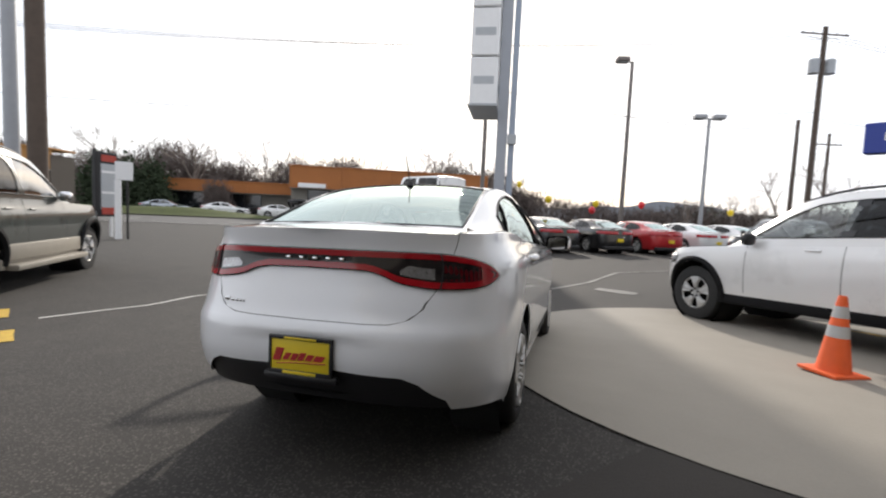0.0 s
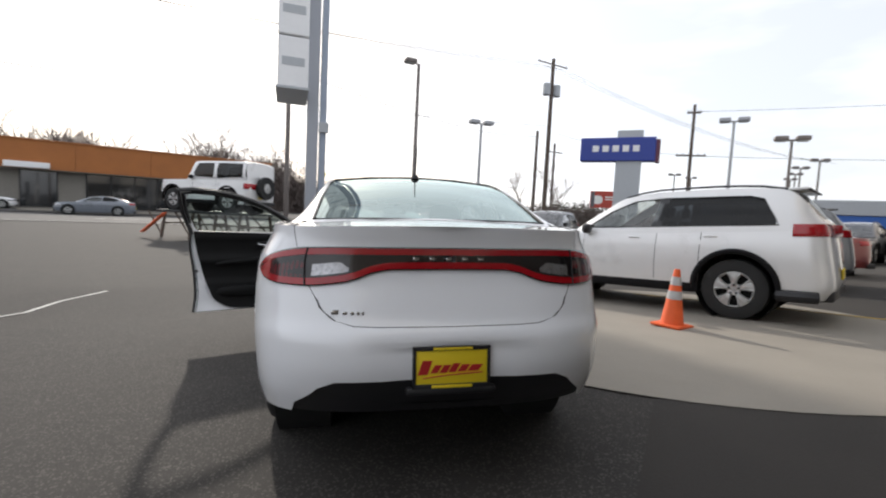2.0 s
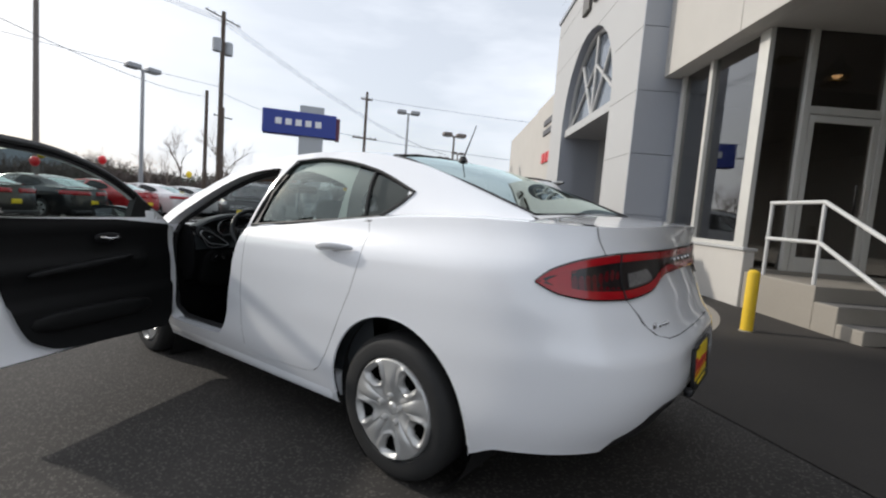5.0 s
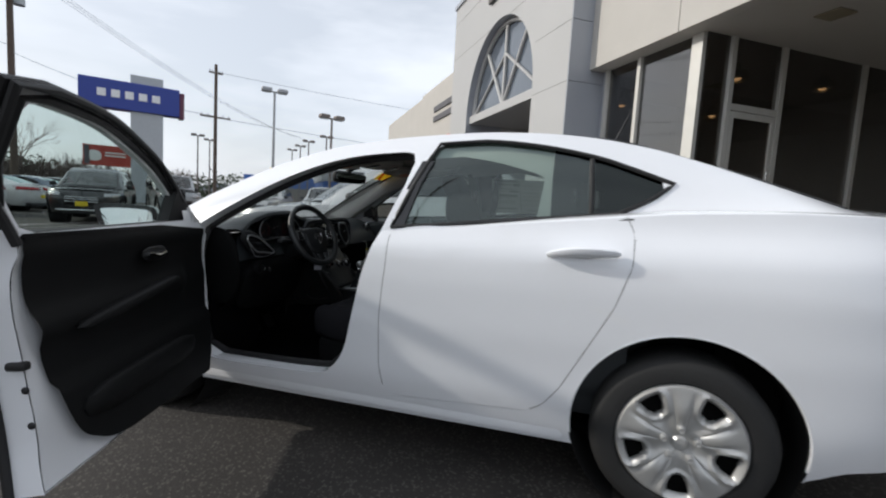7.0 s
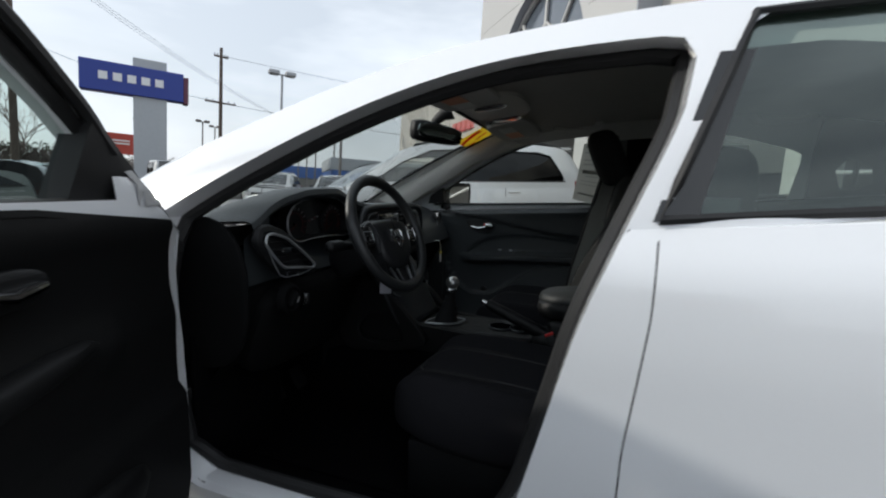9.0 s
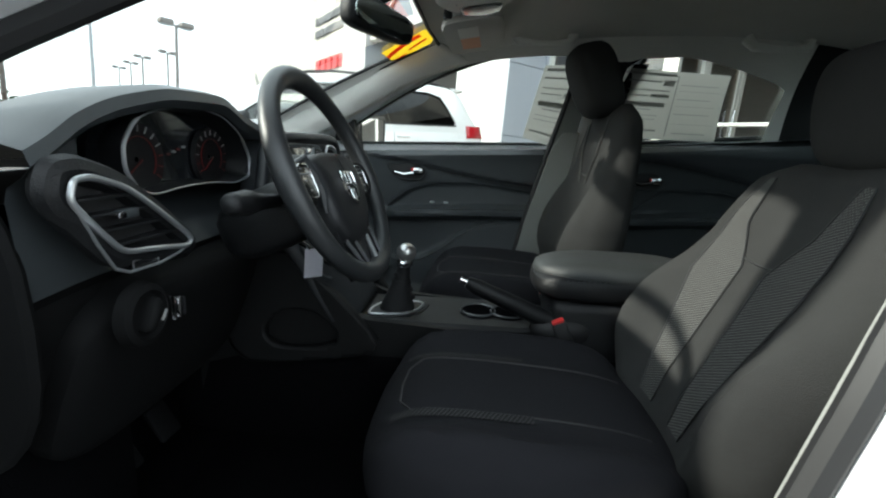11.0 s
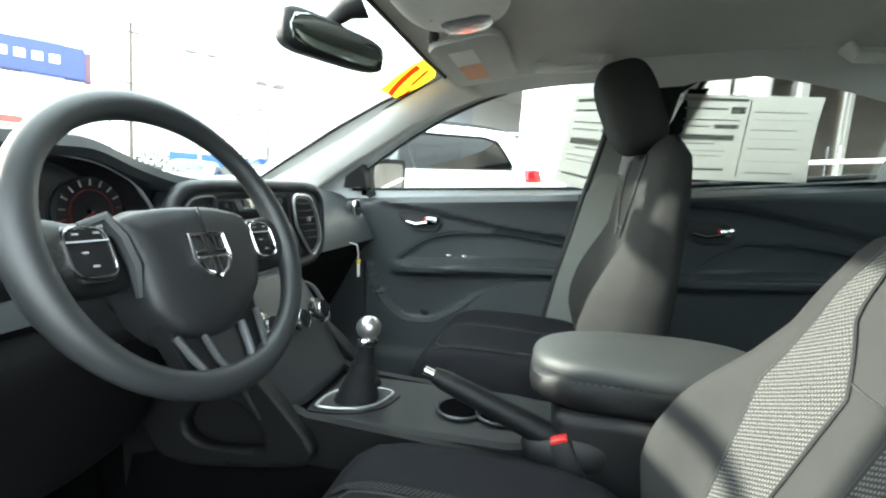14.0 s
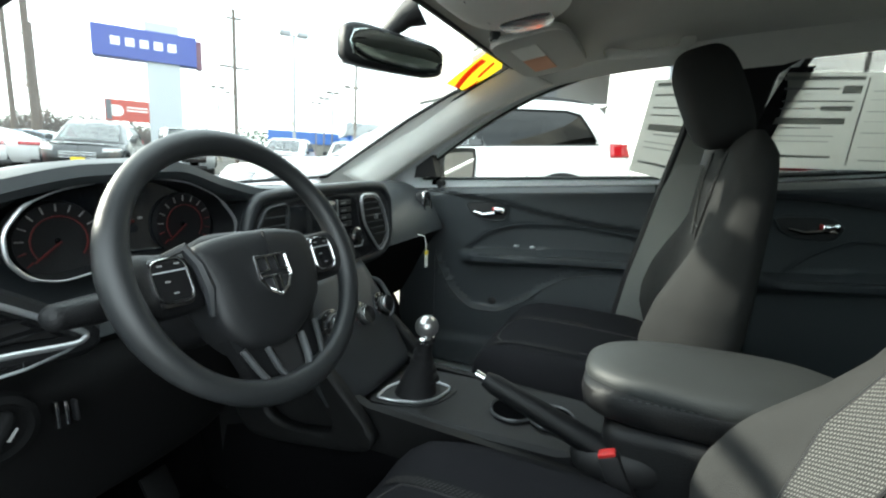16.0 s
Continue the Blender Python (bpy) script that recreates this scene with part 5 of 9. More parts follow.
hoodl = grid(lambda i, t: (-0.385 + (CL[int(i) % len(CL)][0] + 0.385) * (1 - 0.07 * t), 2.14 + 0.046 * t, 1.01 + (CL[int(i) % len(CL)][1] - 1.01) * (1 - 0.08 * t)), range(len(CL) + 1), lin(0, 1, 4))
part("cluster_wall", hoodl, PLASTICDK, cluster)
part("cluster_ring", tube([(a, 2.138, b) for a, b in CL], [0.0016 + 0.0016 * (1 if abs(a + 0.385) > 0.15 else 0.0) for a, b in CL], 8, True), SATIN, cluster)
for cx_, r in ((-0.487, 0.058), (-0.290, 0.056)):
    part("dial", moved(lathe([(r, 0.0), (r * 0.96, -0.008), (r * 0.55, -0.004), (0.004, -0.002)], 36, "y"), Matrix.Translation((cx_, 2.182, 0.995))), PLASTICDK, cluster)
    for i in range(13):
        a = radians(-215 + 250 * i / 12)
        c, s_ = math.cos(a), math.sin(-a)
        part("dial_mark", tube([(cx_ + c * r * 0.74, 2.174, 0.995 + s_ * r * 0.74), (cx_ + c * r * 0.92, 2.173, 0.995 + s_ * r * 0.92)], 0.0013, 4), WHITEMARK if 1 < i < 10 else REDMARK, cluster)
    part("dial_glow", tube([(cx_ + math.cos(radians(a)) * r * 0.62, 2.174, 0.995 + math.sin(radians(a)) * r * 0.62) for a in range(-40, 220, 15)], 0.0013, 4), REDMARK, cluster)
    part("needle", tube([(cx_, 2.170, 0.995), (cx_ - r * 0.6, 2.170, 0.970)], 0.0014, 4), REDMARK, cluster)
for i in range(4):
    part("cluster_mark", block((-0.41 + 0.014 * i, 2.180, 1.000 + 0.004 * i), (-0.404 + 0.014 * i, 2.184, 1.004 + 0.004 * i)), WHITEMARK if i % 2 else REDMARK, cluster)
# outer vent by the door
LV = rounded([(-0.722, 0.962), (-0.714, 0.984), (-0.690, 0.986), (-0.640, 0.970), (-0.597, 0.942), (-0.516, 0.882), (-0.530, 0.872), (-0.595, 0.883), (-0.655, 0.890), (-0.690, 0.925)])
vl = part("side_vent", prism(LV, lambda a, b, d: (a, 2.080 + 0.02 + d, b), 0.03), SEALBLACK, dash)
face_loop(LV, 2.080, 0.0040, SATIN, "vent_ring", vl)
part("vent_lower_edge", tube([(-0.714, 2.083, 0.955), (-0.690, 2.083, 0.908), (-0.668, 2.083, 0.872), (-0.645, 2.083, 0.862), (-0.590, 2.083, 0.860), (-0.545, 2.083, 0.866), (-0.522, 2.083, 0.874)], 0.0022, 6), SATIN, vl)
part("vent_surround", tube([(-0.625 + (a + 0.625) * 1.10, 2.098, 0.925 + (b - 0.925) * 1.16) for a, b in LV], 0.016, 8, True), PLASTICDK, vl)
for i, zz in enumerate((0.900, 0.920, 0.940, 0.960)):
    x0 = (-0.660, -0.678, -0.694, -0.708)[i]
    x1 = (-0.545, -0.572, -0.598, -0.628)[i]
    part("vent_slat", block((x0, 2.082, zz - 0.002), (x1, 2.104, zz + 0.002), 0.001), PLASTICDK, vl)
part("vent_tab", block((-0.660, 2.074, 0.932), (-0.628, 2.086, 0.944), 0.003), PLASTIC, vl)
part("vent_tab_tip", block((-0.664, 2.072, 0.934), (-0.652, 2.082, 0.942), 0.002), CHROME, vl)
part("mirror_switch", block((-0.635, 2.086, 0.862), (-0.590, 2.094, 0.873), 0.003), GLOSSBLACK, dash)
part("switch_outline", tube([(-0.636, 2.085, 0.861), (-0.636, 2.085, 0.874), (-0.589, 2.085, 0.874), (-0.589, 2.085, 0.861)], 0.0012, 5, True), SATIN, dash)
# lamp switch
lp = part("lamp_switch", moved(lathe([(0.046, 0.0), (0.042, -0.014), (0.034, -0.018), (0.030, -0.010), (0.004, -0.008)], 32, "y"), Matrix.Translation((-0.625, 2.095, 0.797))), FOOTSHADE, dash)
part("switch_knob", moved(soft((0, 0, 0), (0.018, 0.03, 0.05), 3, 14, 8), pose(-0.625, 2.080, 0.797, 0, 30, 0)), FOOTSHADE, lp)
part("knob_mark", tube([(-0.624, 2.062, 0.790), (-0.614, 2.062, 0.802)], 0.0018, 4), WHITEMARK, lp)
for i in range(3):
    part("dimmer_wheel", block((-0.566 + 0.011 * i, 2.084, 0.765), (-0.561 + 0.011 * i, 2.096, 0.803 - 0.004 * i), 0.003), CHROME if i < 2 else PLASTICDK, lp)
# centre: screen, vents, radio
CB = rounded([(-0.175, 1.040), (0.275, 1.040), (0.318, 1.000), (0.318, 0.875), (0.270, 0.842), (0.10, 0.838), (-0.10, 0.838), (-0.225, 0.842), (-0.250, 0.875), (-0.222, 0.935), (-0.205, 1.000)], 6)
bez = part("centre_bezel", prism(CB, lambda a, b, d: (a, 2.104 + d - 0.006 * (1.0 - b), b), 0.05), PLASTICMD, dash, "soft dark bezel round the radio")
part("bezel_roll", tube([(a, 2.108, b) for a, b in CB], 0.014, 10, True), PLASTICMD, bez)
IN = rounded([(-0.135, 1.024), (0.135, 1.024), (0.165, 0.935), (0.215, 0.862), (0.16, 0.852), (-0.16, 0.852), (-0.215, 0.862), (-0.165, 0.935)], 4)
part("radio_fascia", prism(IN, lambda a, b, d: (a, 2.094 + d, b), 0.02), GLOSSBLACK, bez)
part("display", block((-0.125, 2.088, 0.935), (0.048, 2.100, 1.014), 0.006), SCREEN, dash, "dark display screen")
for i in range(4):
    part("radio_key", block((0.060, 2.089, 0.945 + 0.018 * i), (0.108, 2.096, 0.957 + 0.018 * i), 0.002), PLASTICDK, bez)
    part("radio_print", block((0.066, 2.0875, 0.949 + 0.018 * i), (0.084, 2.0890, 0.952 + 0.018 * i)), WHITEMARK, bez)
for i in range(5):
    part("radio_key", block((-0.115 + 0.036 * i, 2.089, 0.905), (-0.085 + 0.036 * i, 2.096, 0.918), 0.002), PLASTICDK, bez)
part("knob_frame", tube([(0.052, 2.090, 1.014), (0.054, 2.090, 0.960), (0.068, 2.089, 0.905), (0.082, 2.089, 0.890), (0.150, 2.089, 0.886), (0.158, 2.089, 0.900)], 0.0022, 6), SATIN, bez)
part("radio_knob", moved(lathe([(0.021, 0), (0.020, -0.016), (0.015, -0.019), (0.001, -0.018)], 24, "y"), Matrix.Translation((0.112, 2.090, 0.918))), GLOSSBLACK, bez)
part("knob_ring", moved(lathe([(0.0215, -0.010), (0.0225, -0.014), (0.0180, -0.0175)], 24, "y"), Matrix.Translation((0.112, 2.090, 0.918))), CHROME, bez)
part("slot", block((-0.09, 2.090, 0.866), (0.10, 2.096, 0.872), 0.002), SEALBLACK, bez)
RV = rounded([(0.148, 1.020), (0.228, 1.016), (0.262, 0.975), (0.286, 0.915), (0.282, 0.885), (0.250, 0.858), (0.232, 0.862), (0.195, 0.905), (0.162, 0.945)])
for k in (1, -1):
    kk, yv = (1, 2.094) if k > 0 else (-0.78, 2.091)
    cv = part("centre_vent", prism([(kk * a, b) for a, b in RV], lambda a, b, d: (a, yv + d, b), 0.012), SEALBLACK, bez)
    face_loop([(kk * a, b) for a, b in RV], 2.088, 0.0036, SATIN if k > 0 else PLASTICMD, "vent_ring", cv)
    face_loop([(kk * (0.212 + (a - 0.212) * 0.86), 0.945 + (b - 0.945) * 0.9) for a, b in RV], 2.089, 0.0012, SATIN if k > 0 else PLASTICMD, "vent_inner_ring", cv)
    for i in range(6):
        z = 0.905 + 0.018 * i
        xa = float(np.interp(z, [0.86, 0.945, 1.02], [0.245, 0.172, 0.158]))
        xb = float(np.interp(z, [0.86, 0.90, 0.975, 1.02], [0.268, 0.272, 0.248, 0.222]))
        part("vent_slat", block((min(kk * xa, kk * xb), 2.083, z - 0.002), (max(kk * xa, kk * xb), 2.098, z + 0.002), 0.001), PLASTICMD, cv)
    part("vent_tab", block((kk * 0.215 - 0.004, 2.078, 0.950), (kk * 0.215 + 0.004, 2.088, 0.962), 0.002), SATIN, cv)
# passenger end vent
EV = rounded([(0.655, 0.985), (0.685, 0.995), (0.715, 0.965), (0.722, 0.915), (0.69, 0.885), (0.665, 0.92)])
ev = part("side_vent", prism(EV, lambda a, b, d: (a, 2.165 + d, b), 0.02), SEALBLACK, dash)
face_loop(EV, 2.155, 0.006, CHROME, "vent_ring", ev)
for i in range(5):
    part("vent_slat", block((0.672, 2.154, 0.91 + 0.016 * i), (0.712, 2.168, 0.914 + 0.016 * i), 0.001), PLASTICDK, ev)
part("paper_tag", block((0.527, 2.085, 0.742), (0.549, 2.087, 0.792), 0.0004), PAPER, sedan)
part("tag_top", block((0.527, 2.083, 0.786), (0.549, 2.0868, 0.800), 0.0004), PLATEYELLOW, sedan)
part("tag_string", tube([(0.538, 2.086, 0.798), (0.541, 2.088, 0.825), (0.535, 2.090, 0.850), (0.540, 2.15, 0.862)], 0.0018, 5), PAPER, sedan)
# centre stack and climate knobs
stack_y = curve((0.60, 1.925), (0.66, 1.962), (0.745, 2.008), (0.80, 2.045), (0.85, 2.085))
stack = part("climate_panel", grid(lambda k, t: ((0.172 - 0.012 * t) * k, stack_y(0.842 - 0.235 * t) + 0.05 * abs(k) ** 5, 0.842 - 0.235 * t), lin(-1, 1, 21), lin(0, 1, 16)), PLASTICMD, sedan, "dark climate panel with three knobs", thick=0.02)
part("panel_rim", tube([(0.165 * math.copysign(abs(math.cos(a)) ** 0.5, math.cos(a)), stack_y(0.757 + 0.055 * math.copysign(abs(math.sin(a)) ** 0.5, math.sin(a))) + 0.006, 0.757 + 0.055 * math.copysign(abs(math.sin(a)) ** 0.5, math.sin(a))) for a in lin(0, math.tau, 41)[:-1]], 0.006, 6, True), PLASTIC, stack)
for i, (kx, kz) in enumerate(((-0.092, 0.757), (0.010, 0.745), (0.100, 0.745))):
    KP = pose(kx, stack_y(kz) - 0.004, kz, -22, 0, 0)
    kn = part("climate_knob", moved(lathe([(0.036, 0.004), (0.034, -0.006), (0.023, -0.008), (0.021, -0.028), (0.001, -0.029)], 28, "y"), KP), GLOSSBLACK, stack)
    part("knob_ring", moved(lathe([(0.0225, -0.016), (0.0235, -0.022), (0.0205, -0.0285)], 24, "y"), KP), CHROME, kn)
    for q in range(9):
        a = radians(-30 + 240 * q / 8)
        part("knob_mark", moved(tube([(0.0275 * math.cos(a), -0.0085, 0.0275 * math.sin(a)), (0.031 * math.cos(a), -0.0080, 0.031 * math.sin(a))], 0.0012, 4), KP), REDMARK if i == 1 and q > 5 else WHITEMARK, kn)
# console
console = part("centre_console", grid(lambda k, y: (0.0 + (0.135 if y > 1.5 else 0.115) * math.copysign(abs(k) ** 0.7, k), y, (0.625 if y < 1.95 else 0.625 + 0.03 * (y - 1.95) / 0.1) - 0.30 * max(0, abs(k) - 0.72) ** 1.0 / 0.28), lin(-1, 1, 23), lin(1.30, 2.06, 22)), PLASTICDK, sedan, "dark grey centre console")
part("console_side", block((-0.112, 1.30, 0.28), (0.112, 2.10, 0.52), 0.03), PLASTICDK, console)
SIDE = eased([(2.16, 0.83), (2.07, 0.775), (1.98, 0.71), (1.90, 0.632), (1.44, 0.605), (1.42, 0.30), (2.34, 0.30), (2.34, 0.78)], 3, 60)
BRK = eased([(2.09, 0.800), (2.02, 0.745), (1.949, 0.685), (1.878, 0.600), (1.873, 0.575), (1.892, 0.556), (2.00, 0.535), (2.165, 0.516), (2.225, 0.545), (2.25, 0.64), (2.20, 0.76)], 4, 80)
BRK_HOLE = poly_sdf(eased([(2.000, 0.650), (1.958, 0.592), (1.972, 0.575), (2.08, 0.556), (2.145, 0.575), (2.14, 0.62), (2.08, 0.665)], 4, 95))
for k in (1, -1):
    # side panel and bracket use the shade-darkened trim colour
    cs = part("console_side_panel", prism(SIDE, lambda a, b, d, k=k: (k * (0.128 - d), a, b), 0.02), TRIMSHADE, console)
    bk_f = lambda a, b: (k * (0.150 - 0.02 * max(0.0, 0.60 - b)), a, b)
    brk = grid(bk_f, list(np.arange(1.86, 2.28, 0.014)), list(np.arange(0.50, 0.82, 0.014)))
    brk = carve(carve(brk, YZ, lambda a, b, v: bk_f(a, b), flip(poly_sdf(BRK)), 0.03), YZ, lambda a, b, v: bk_f(a, b), BRK_HOLE, 0.03)
    part("side_bracket", brk, TRIMSHADE, cs, "moulded side bracket with an open pocket", thick=0.028)
BZ = rounded([(-0.082, 1.908), (-0.035, 1.908), (0.004, 1.892), (0.036, 1.840), (0.026, 1.772), (-0.035, 1.786), (-0.064, 1.815), (-0.079, 1.866)])
part("shifter_plate", prism(BZ, lambda a, b, d: (-0.022 + (a + 0.022) * 1.22, 1.843 + (b - 1.843) * 1.22, 0.620 + d), 0.008), PLASTICDK, console)
part("shifter_well", prism(BZ, lambda a, b, d: (a, b, 0.626 + d), 0.005), SEALBLACK, console)
part("shifter_ring", tube([(a, b, 0.631) for a, b in BZ], 0.0034, 8, True), SATIN, console)
gear = part("gear_lever", tube([(-0.018, 1.842, 0.618), (-0.010, 1.840, 0.655), (0.0, 1.835, 0.69), (0.0, 1.832, 0.715), (0, 1.828, 0.745)], [0.050, 0.036, 0.025, 0.019, 0.016], 14), CLADBLACK, sedan, "gear lever in a pleated black boot")
for i in range(4):
    part("boot_fold", moved(lathe([(0.041 - 0.0065 * i, 0.0), (0.037 - 0.0065 * i, 0.008), (0.030 - 0.006 * i, 0.010)], 16), pose(0.0, 1.838 - 0.001 * i, 0.65 + 0.021 * i)), CLADBLACK, gear)
part("gear_knob", moved(soft((0, 0, 0), (0.052, 0.052, 0.050), 2.0, 28, 18), pose(0, 1.824, 0.775)), mat("satin_silver_knob", (0.45, 0.45, 0.45), 0.3, 0.9, var=0.05), gear, "satin silver ball knob")
part("knob_collar", moved(lathe([(0.019, 0), (0.0215, 0.004), (0.0215, 0.012), (0.018, 0.016)], 20), pose(0, 1.827, 0.738)), CHROME, gear)
for y0 in (1.625, 1.545):
    part("cup_holder", moved(lathe([(0.046, 0.010), (0.043, 0.011), (0.041, 0.006), (0.039, -0.05), (0.001, -0.05)], 28), pose(-0.004, y0, 0.620)), SEALBLACK, console)
    # Flat black disc painted in for the well's dark depth; the console is closed.
    part("cup_well", moved(lathe([(0.0415, 0.0115), (0.030, 0.0110), (0.001, 0.0105)], 28), pose(-0.004, y0, 0.620)), CARPET, console)
    part("cup_ring", moved(lathe([(0.0465, 0.007), (0.048, 0.011), (0.0455, 0.014), (0.043, 0.011)], 28), pose(-0.004, y0, 0.620)), DIMGREY, console)
hb = part("hand_brake", tube([(-0.06, 1.42, 0.60), (-0.062, 1.50, 0.632), (-0.066, 1.58, 0.668), (-0.07, 1.66, 0.703), (-0.071, 1.68, 0.712)], [0.024, 0.023, 0.021, 0.019, 0.014], 12), PLASTICDK, sedan, "black hand brake lever with chrome button")
part("brake_button", tube([(-0.071, 1.678, 0.711), (-0.072, 1.697, 0.719)], 0.008, 10), CHROME, hb)
part("brake_gaiter", moved(soft((0, 0, 0), (0.07, 0.16, 0.07), 2.4, 16, 8), pose(-0.06, 1.44, 0.60)), SEALBLACK, hb)
arm = part("armrest_box", block((-0.115, 1.10, 0.30), (0.105, 1.445, 0.70), 0.025, 3), PLASTICDK, sedan, "padded armrest over the console box")
part("armrest_pad", soft((-0.004, 1.275, 0.760), (0.226, 0.425, 0.080), 2.7, 30, 14), ARMPAD, arm)
part("pad_side", soft((-0.004, 1.275, 0.732), (0.230, 0.430, 0.076), 4.0, 30, 14), PLASTICDK, arm)
for i in range(26):
    part("stitch", tube([(-0.1150, 1.10 + 0.0125 * i, 0.7560), (-0.1150, 1.107 + 0.0125 * i, 0.7560)], 0.0010, 4), DIMGREY, arm)
for low_, dx, dz in ((console, 0.0, -0.026), (gear, -0.002, -0.022), (hb, -0.027, -0.002), (arm, 0.006, -0.026)):
    low_.location = low_.location + Vector((dx, -0.022 if low_ is hb else 0, dz))
# steering column and wheel
SW = pose(-0.4036, 1.8890, 0.9755, -24.2, 0, -3.0)


def on_wheel(m):
    """Wheel space: x right, z up, -y towards the driver."""
    return moved(m, SW)


def on_hub(m):
    """Spokes and switches, set back from the rim and turned a little."""
    return moved(m, SW @ Matrix.Translation((0.003, 0.036, -0.010)) @ Matrix.Rotation(radians(3), 4, "Y"))


def on_badge(m):
    """The airbag cover with its emblem."""
    return moved(m, SW @ Matrix.Translation((0.009, 0.0475, -0.030)) @ Matrix.Rotation(radians(3), 4, "Y"))


R_RIM = 0.1735
sw = part("steering_wheel", on_wheel(tube([(R_RIM * math.cos(a), 0.0, R_RIM * math.sin(a)) for a in lin(0, math.tau, 65)[:-1]], [0.0165 + 0.0015 * math.cos(4 * a) for a in lin(0, math.tau, 65)[:-1]], 16, True)), RIMLEATHER, sedan, "dark grey three-spoke steering wheel")
HUB = rounded([(-0.088, 0.034), (-0.055, 0.043), (-0.010, 0.046), (0.050, 0.044), (0.100, 0.032), (0.107, 0.008), (0.100, -0.040), (0.084, -0.072), (0.046, -0.102), (0.010, -0.118), (-0.028, -0.117), (-0.060, -0.104), (-0.083, -0.068), (-0.078, -0.010)], 4)
HUB_ROWS = ((1.0, 0.048), (1.0, 0.010), (0.985, 0.001), (0.95, -0.0045), (0.88, -0.0085), (0.70, -0.0115), (0.40, -0.0132), (0.001, -0.0138))
hubg = grid(lambda i, t: (0.008 + (HUB[int(i) % len(HUB)][0] - 0.008) * HUB_ROWS[int(t)][0], HUB_ROWS[int(t)][1] + 0.06 * max(0.0, HUB[int(i) % len(HUB)][1] * HUB_ROWS[int(t)][0] - 0.02), -0.036 + (HUB[int(i) % len(HUB)][1] + 0.036) * HUB_ROWS[int(t)][0]), range(len(HUB) + 1), range(len(HUB_ROWS)))
part("airbag_cover", on_wheel(hubg), AIRBAG, sw, "moulded airbag cover with shield emblem")
part("cover_shoulder", on_wheel(tube([(-0.112, 0.010, 0.032), (-0.090, 0.002, 0.037), (-0.081, 0.000, 0.012), (-0.079, 0.000, -0.020), (-0.083, 0.006, -0.052)], [0.004, 0.007, 0.008, 0.008, 0.004], 8)), PLASTICMD, sw)
part("cover_rib", on_wheel(tube([(0.020, -0.0095, 0.038), (0.016, -0.0125, 0.012), (0.014, -0.0135, 0.002)], 0.0016, 5)), PLASTICDK, sw)
for k in (1, -1):
    part("wheel_spoke", on_hub(soft((k * 0.122, -0.010, 0.004), (0.13, 0.034, 0.078), 3.0, 20, 10, lambda p, k=k: Vector((p.x, p.y - 0.035 * max(0.0, k * p.x / 0.065), p.z)))), PLASTICDK, sw)
    part("switch_pad", on_hub(soft((k * 0.122, -0.030, 0.004), (0.052, 0.016, 0.060), 4.5, 24, 8)), GLOSSBLACK, sw)
    ring = rounded([(-0.021, -0.024), (-0.0215, 0.025), (0.020, 0.028), (0.0215, -0.026)])
    part("pad_ring", on_hub(tube([(k * (0.122 - a * 1.0), -0.0385, 0.004 + b) for a, b in ring], 0.0012, 6, True)), CHROME, sw)
    part("pad_split", on_hub(tube([(k * 0.122 - 0.020, -0.039, 0.015), (k * 0.122 + 0.020, -0.039, 0.016)], 0.0010, 5)), POLEGREY, sw)
    for dx, dz in ((-0.010, 0.019), (0.010, 0.020), (-0.006, 0.0), (0.0, -0.014)):
        part("pad_mark", on_hub(block((k * 0.122 + dx - 0.003, -0.0395, 0.004 + dz - 0.0010), (k * 0.122 + dx + 0.003, -0.0385, 0.004 + dz + 0.0010))), WHITEMARK, sw)
    part("spoke_trim", on_wheel(tube([(k * 0.064, 0.004, -0.104), (k * 0.056, 0.000, -0.135), (k * 0.044, -0.004, -0.166)], [0.0075, 0.0075, 0.0065], 8, flat=0.6)), DIMGREY, sw)
low = [(-0.074, -0.085), (0.074, -0.085), (0.054, -0.172), (-0.054, -0.172)]
part("lower_spoke", on_wheel(prism(low, lambda a, b, d: (a, 0.008 + d + 0.06 * max(0.0, -0.15 - b), b), 0.02)), PLASTICDK, sw)
part("spoke_bezel", on_wheel(tube([(-0.030, 0.003, -0.112), (-0.026, 0.000, -0.145), (-0.019, -0.002, -0.162), (0.019, -0.002, -0.162), (0.026, 0.000, -0.145), (0.030, 0.003, -0.112)], 0.0062, 8, flat=0.7)), DIMGREY, sw)
part("spoke_recess", on_wheel(prism([(-0.022, -0.105), (0.022, -0.105), (0.016, -0.157), (-0.016, -0.157)], lambda a, b, d: (a, 0.005 + d, b), 0.002)), SEALBLACK, sw)
part("wheel_back", on_hub(soft((0, 0.018, -0.005), (0.17, 0.05, 0.15), 2.6, 20, 10)), PLASTICDK, sw)
sh = [(-0.026, 0.024), (0.026, 0.024), (0.026, -0.006), (0.016, -0.022), (0.0, -0.032), (-0.016, -0.022), (-0.026, -0.006)]
part("emblem", on_badge(tube([(0.0 + a, -0.0630, 0.008 + b) for a, b in sh], 0.0030, 6, True)), CHROME, sw, "chrome shield emblem")
for pts in ([(-0.008, 0.022), (-0.008, 0.004), (-0.024, 0.002)], [(0.008, 0.022), (0.008, 0.004), (0.024, 0.002)], [(-0.005, -0.006), (-0.005, -0.026)], [(0.005, -0.006), (0.005, -0.026)], [(-0.024, -0.005), (0.024, -0.005)]):
    part("emblem_bar", on_badge(tube([(a, -0.0630, 0.008 + b) for a, b in pts], 0.0026, 6)), CHROME, sw)
part("column_shroud", on_wheel(soft((0, 0.13, -0.025), (0.13, 0.20, 0.115), 3, 20, 10)), PLASTICDK, sedan)
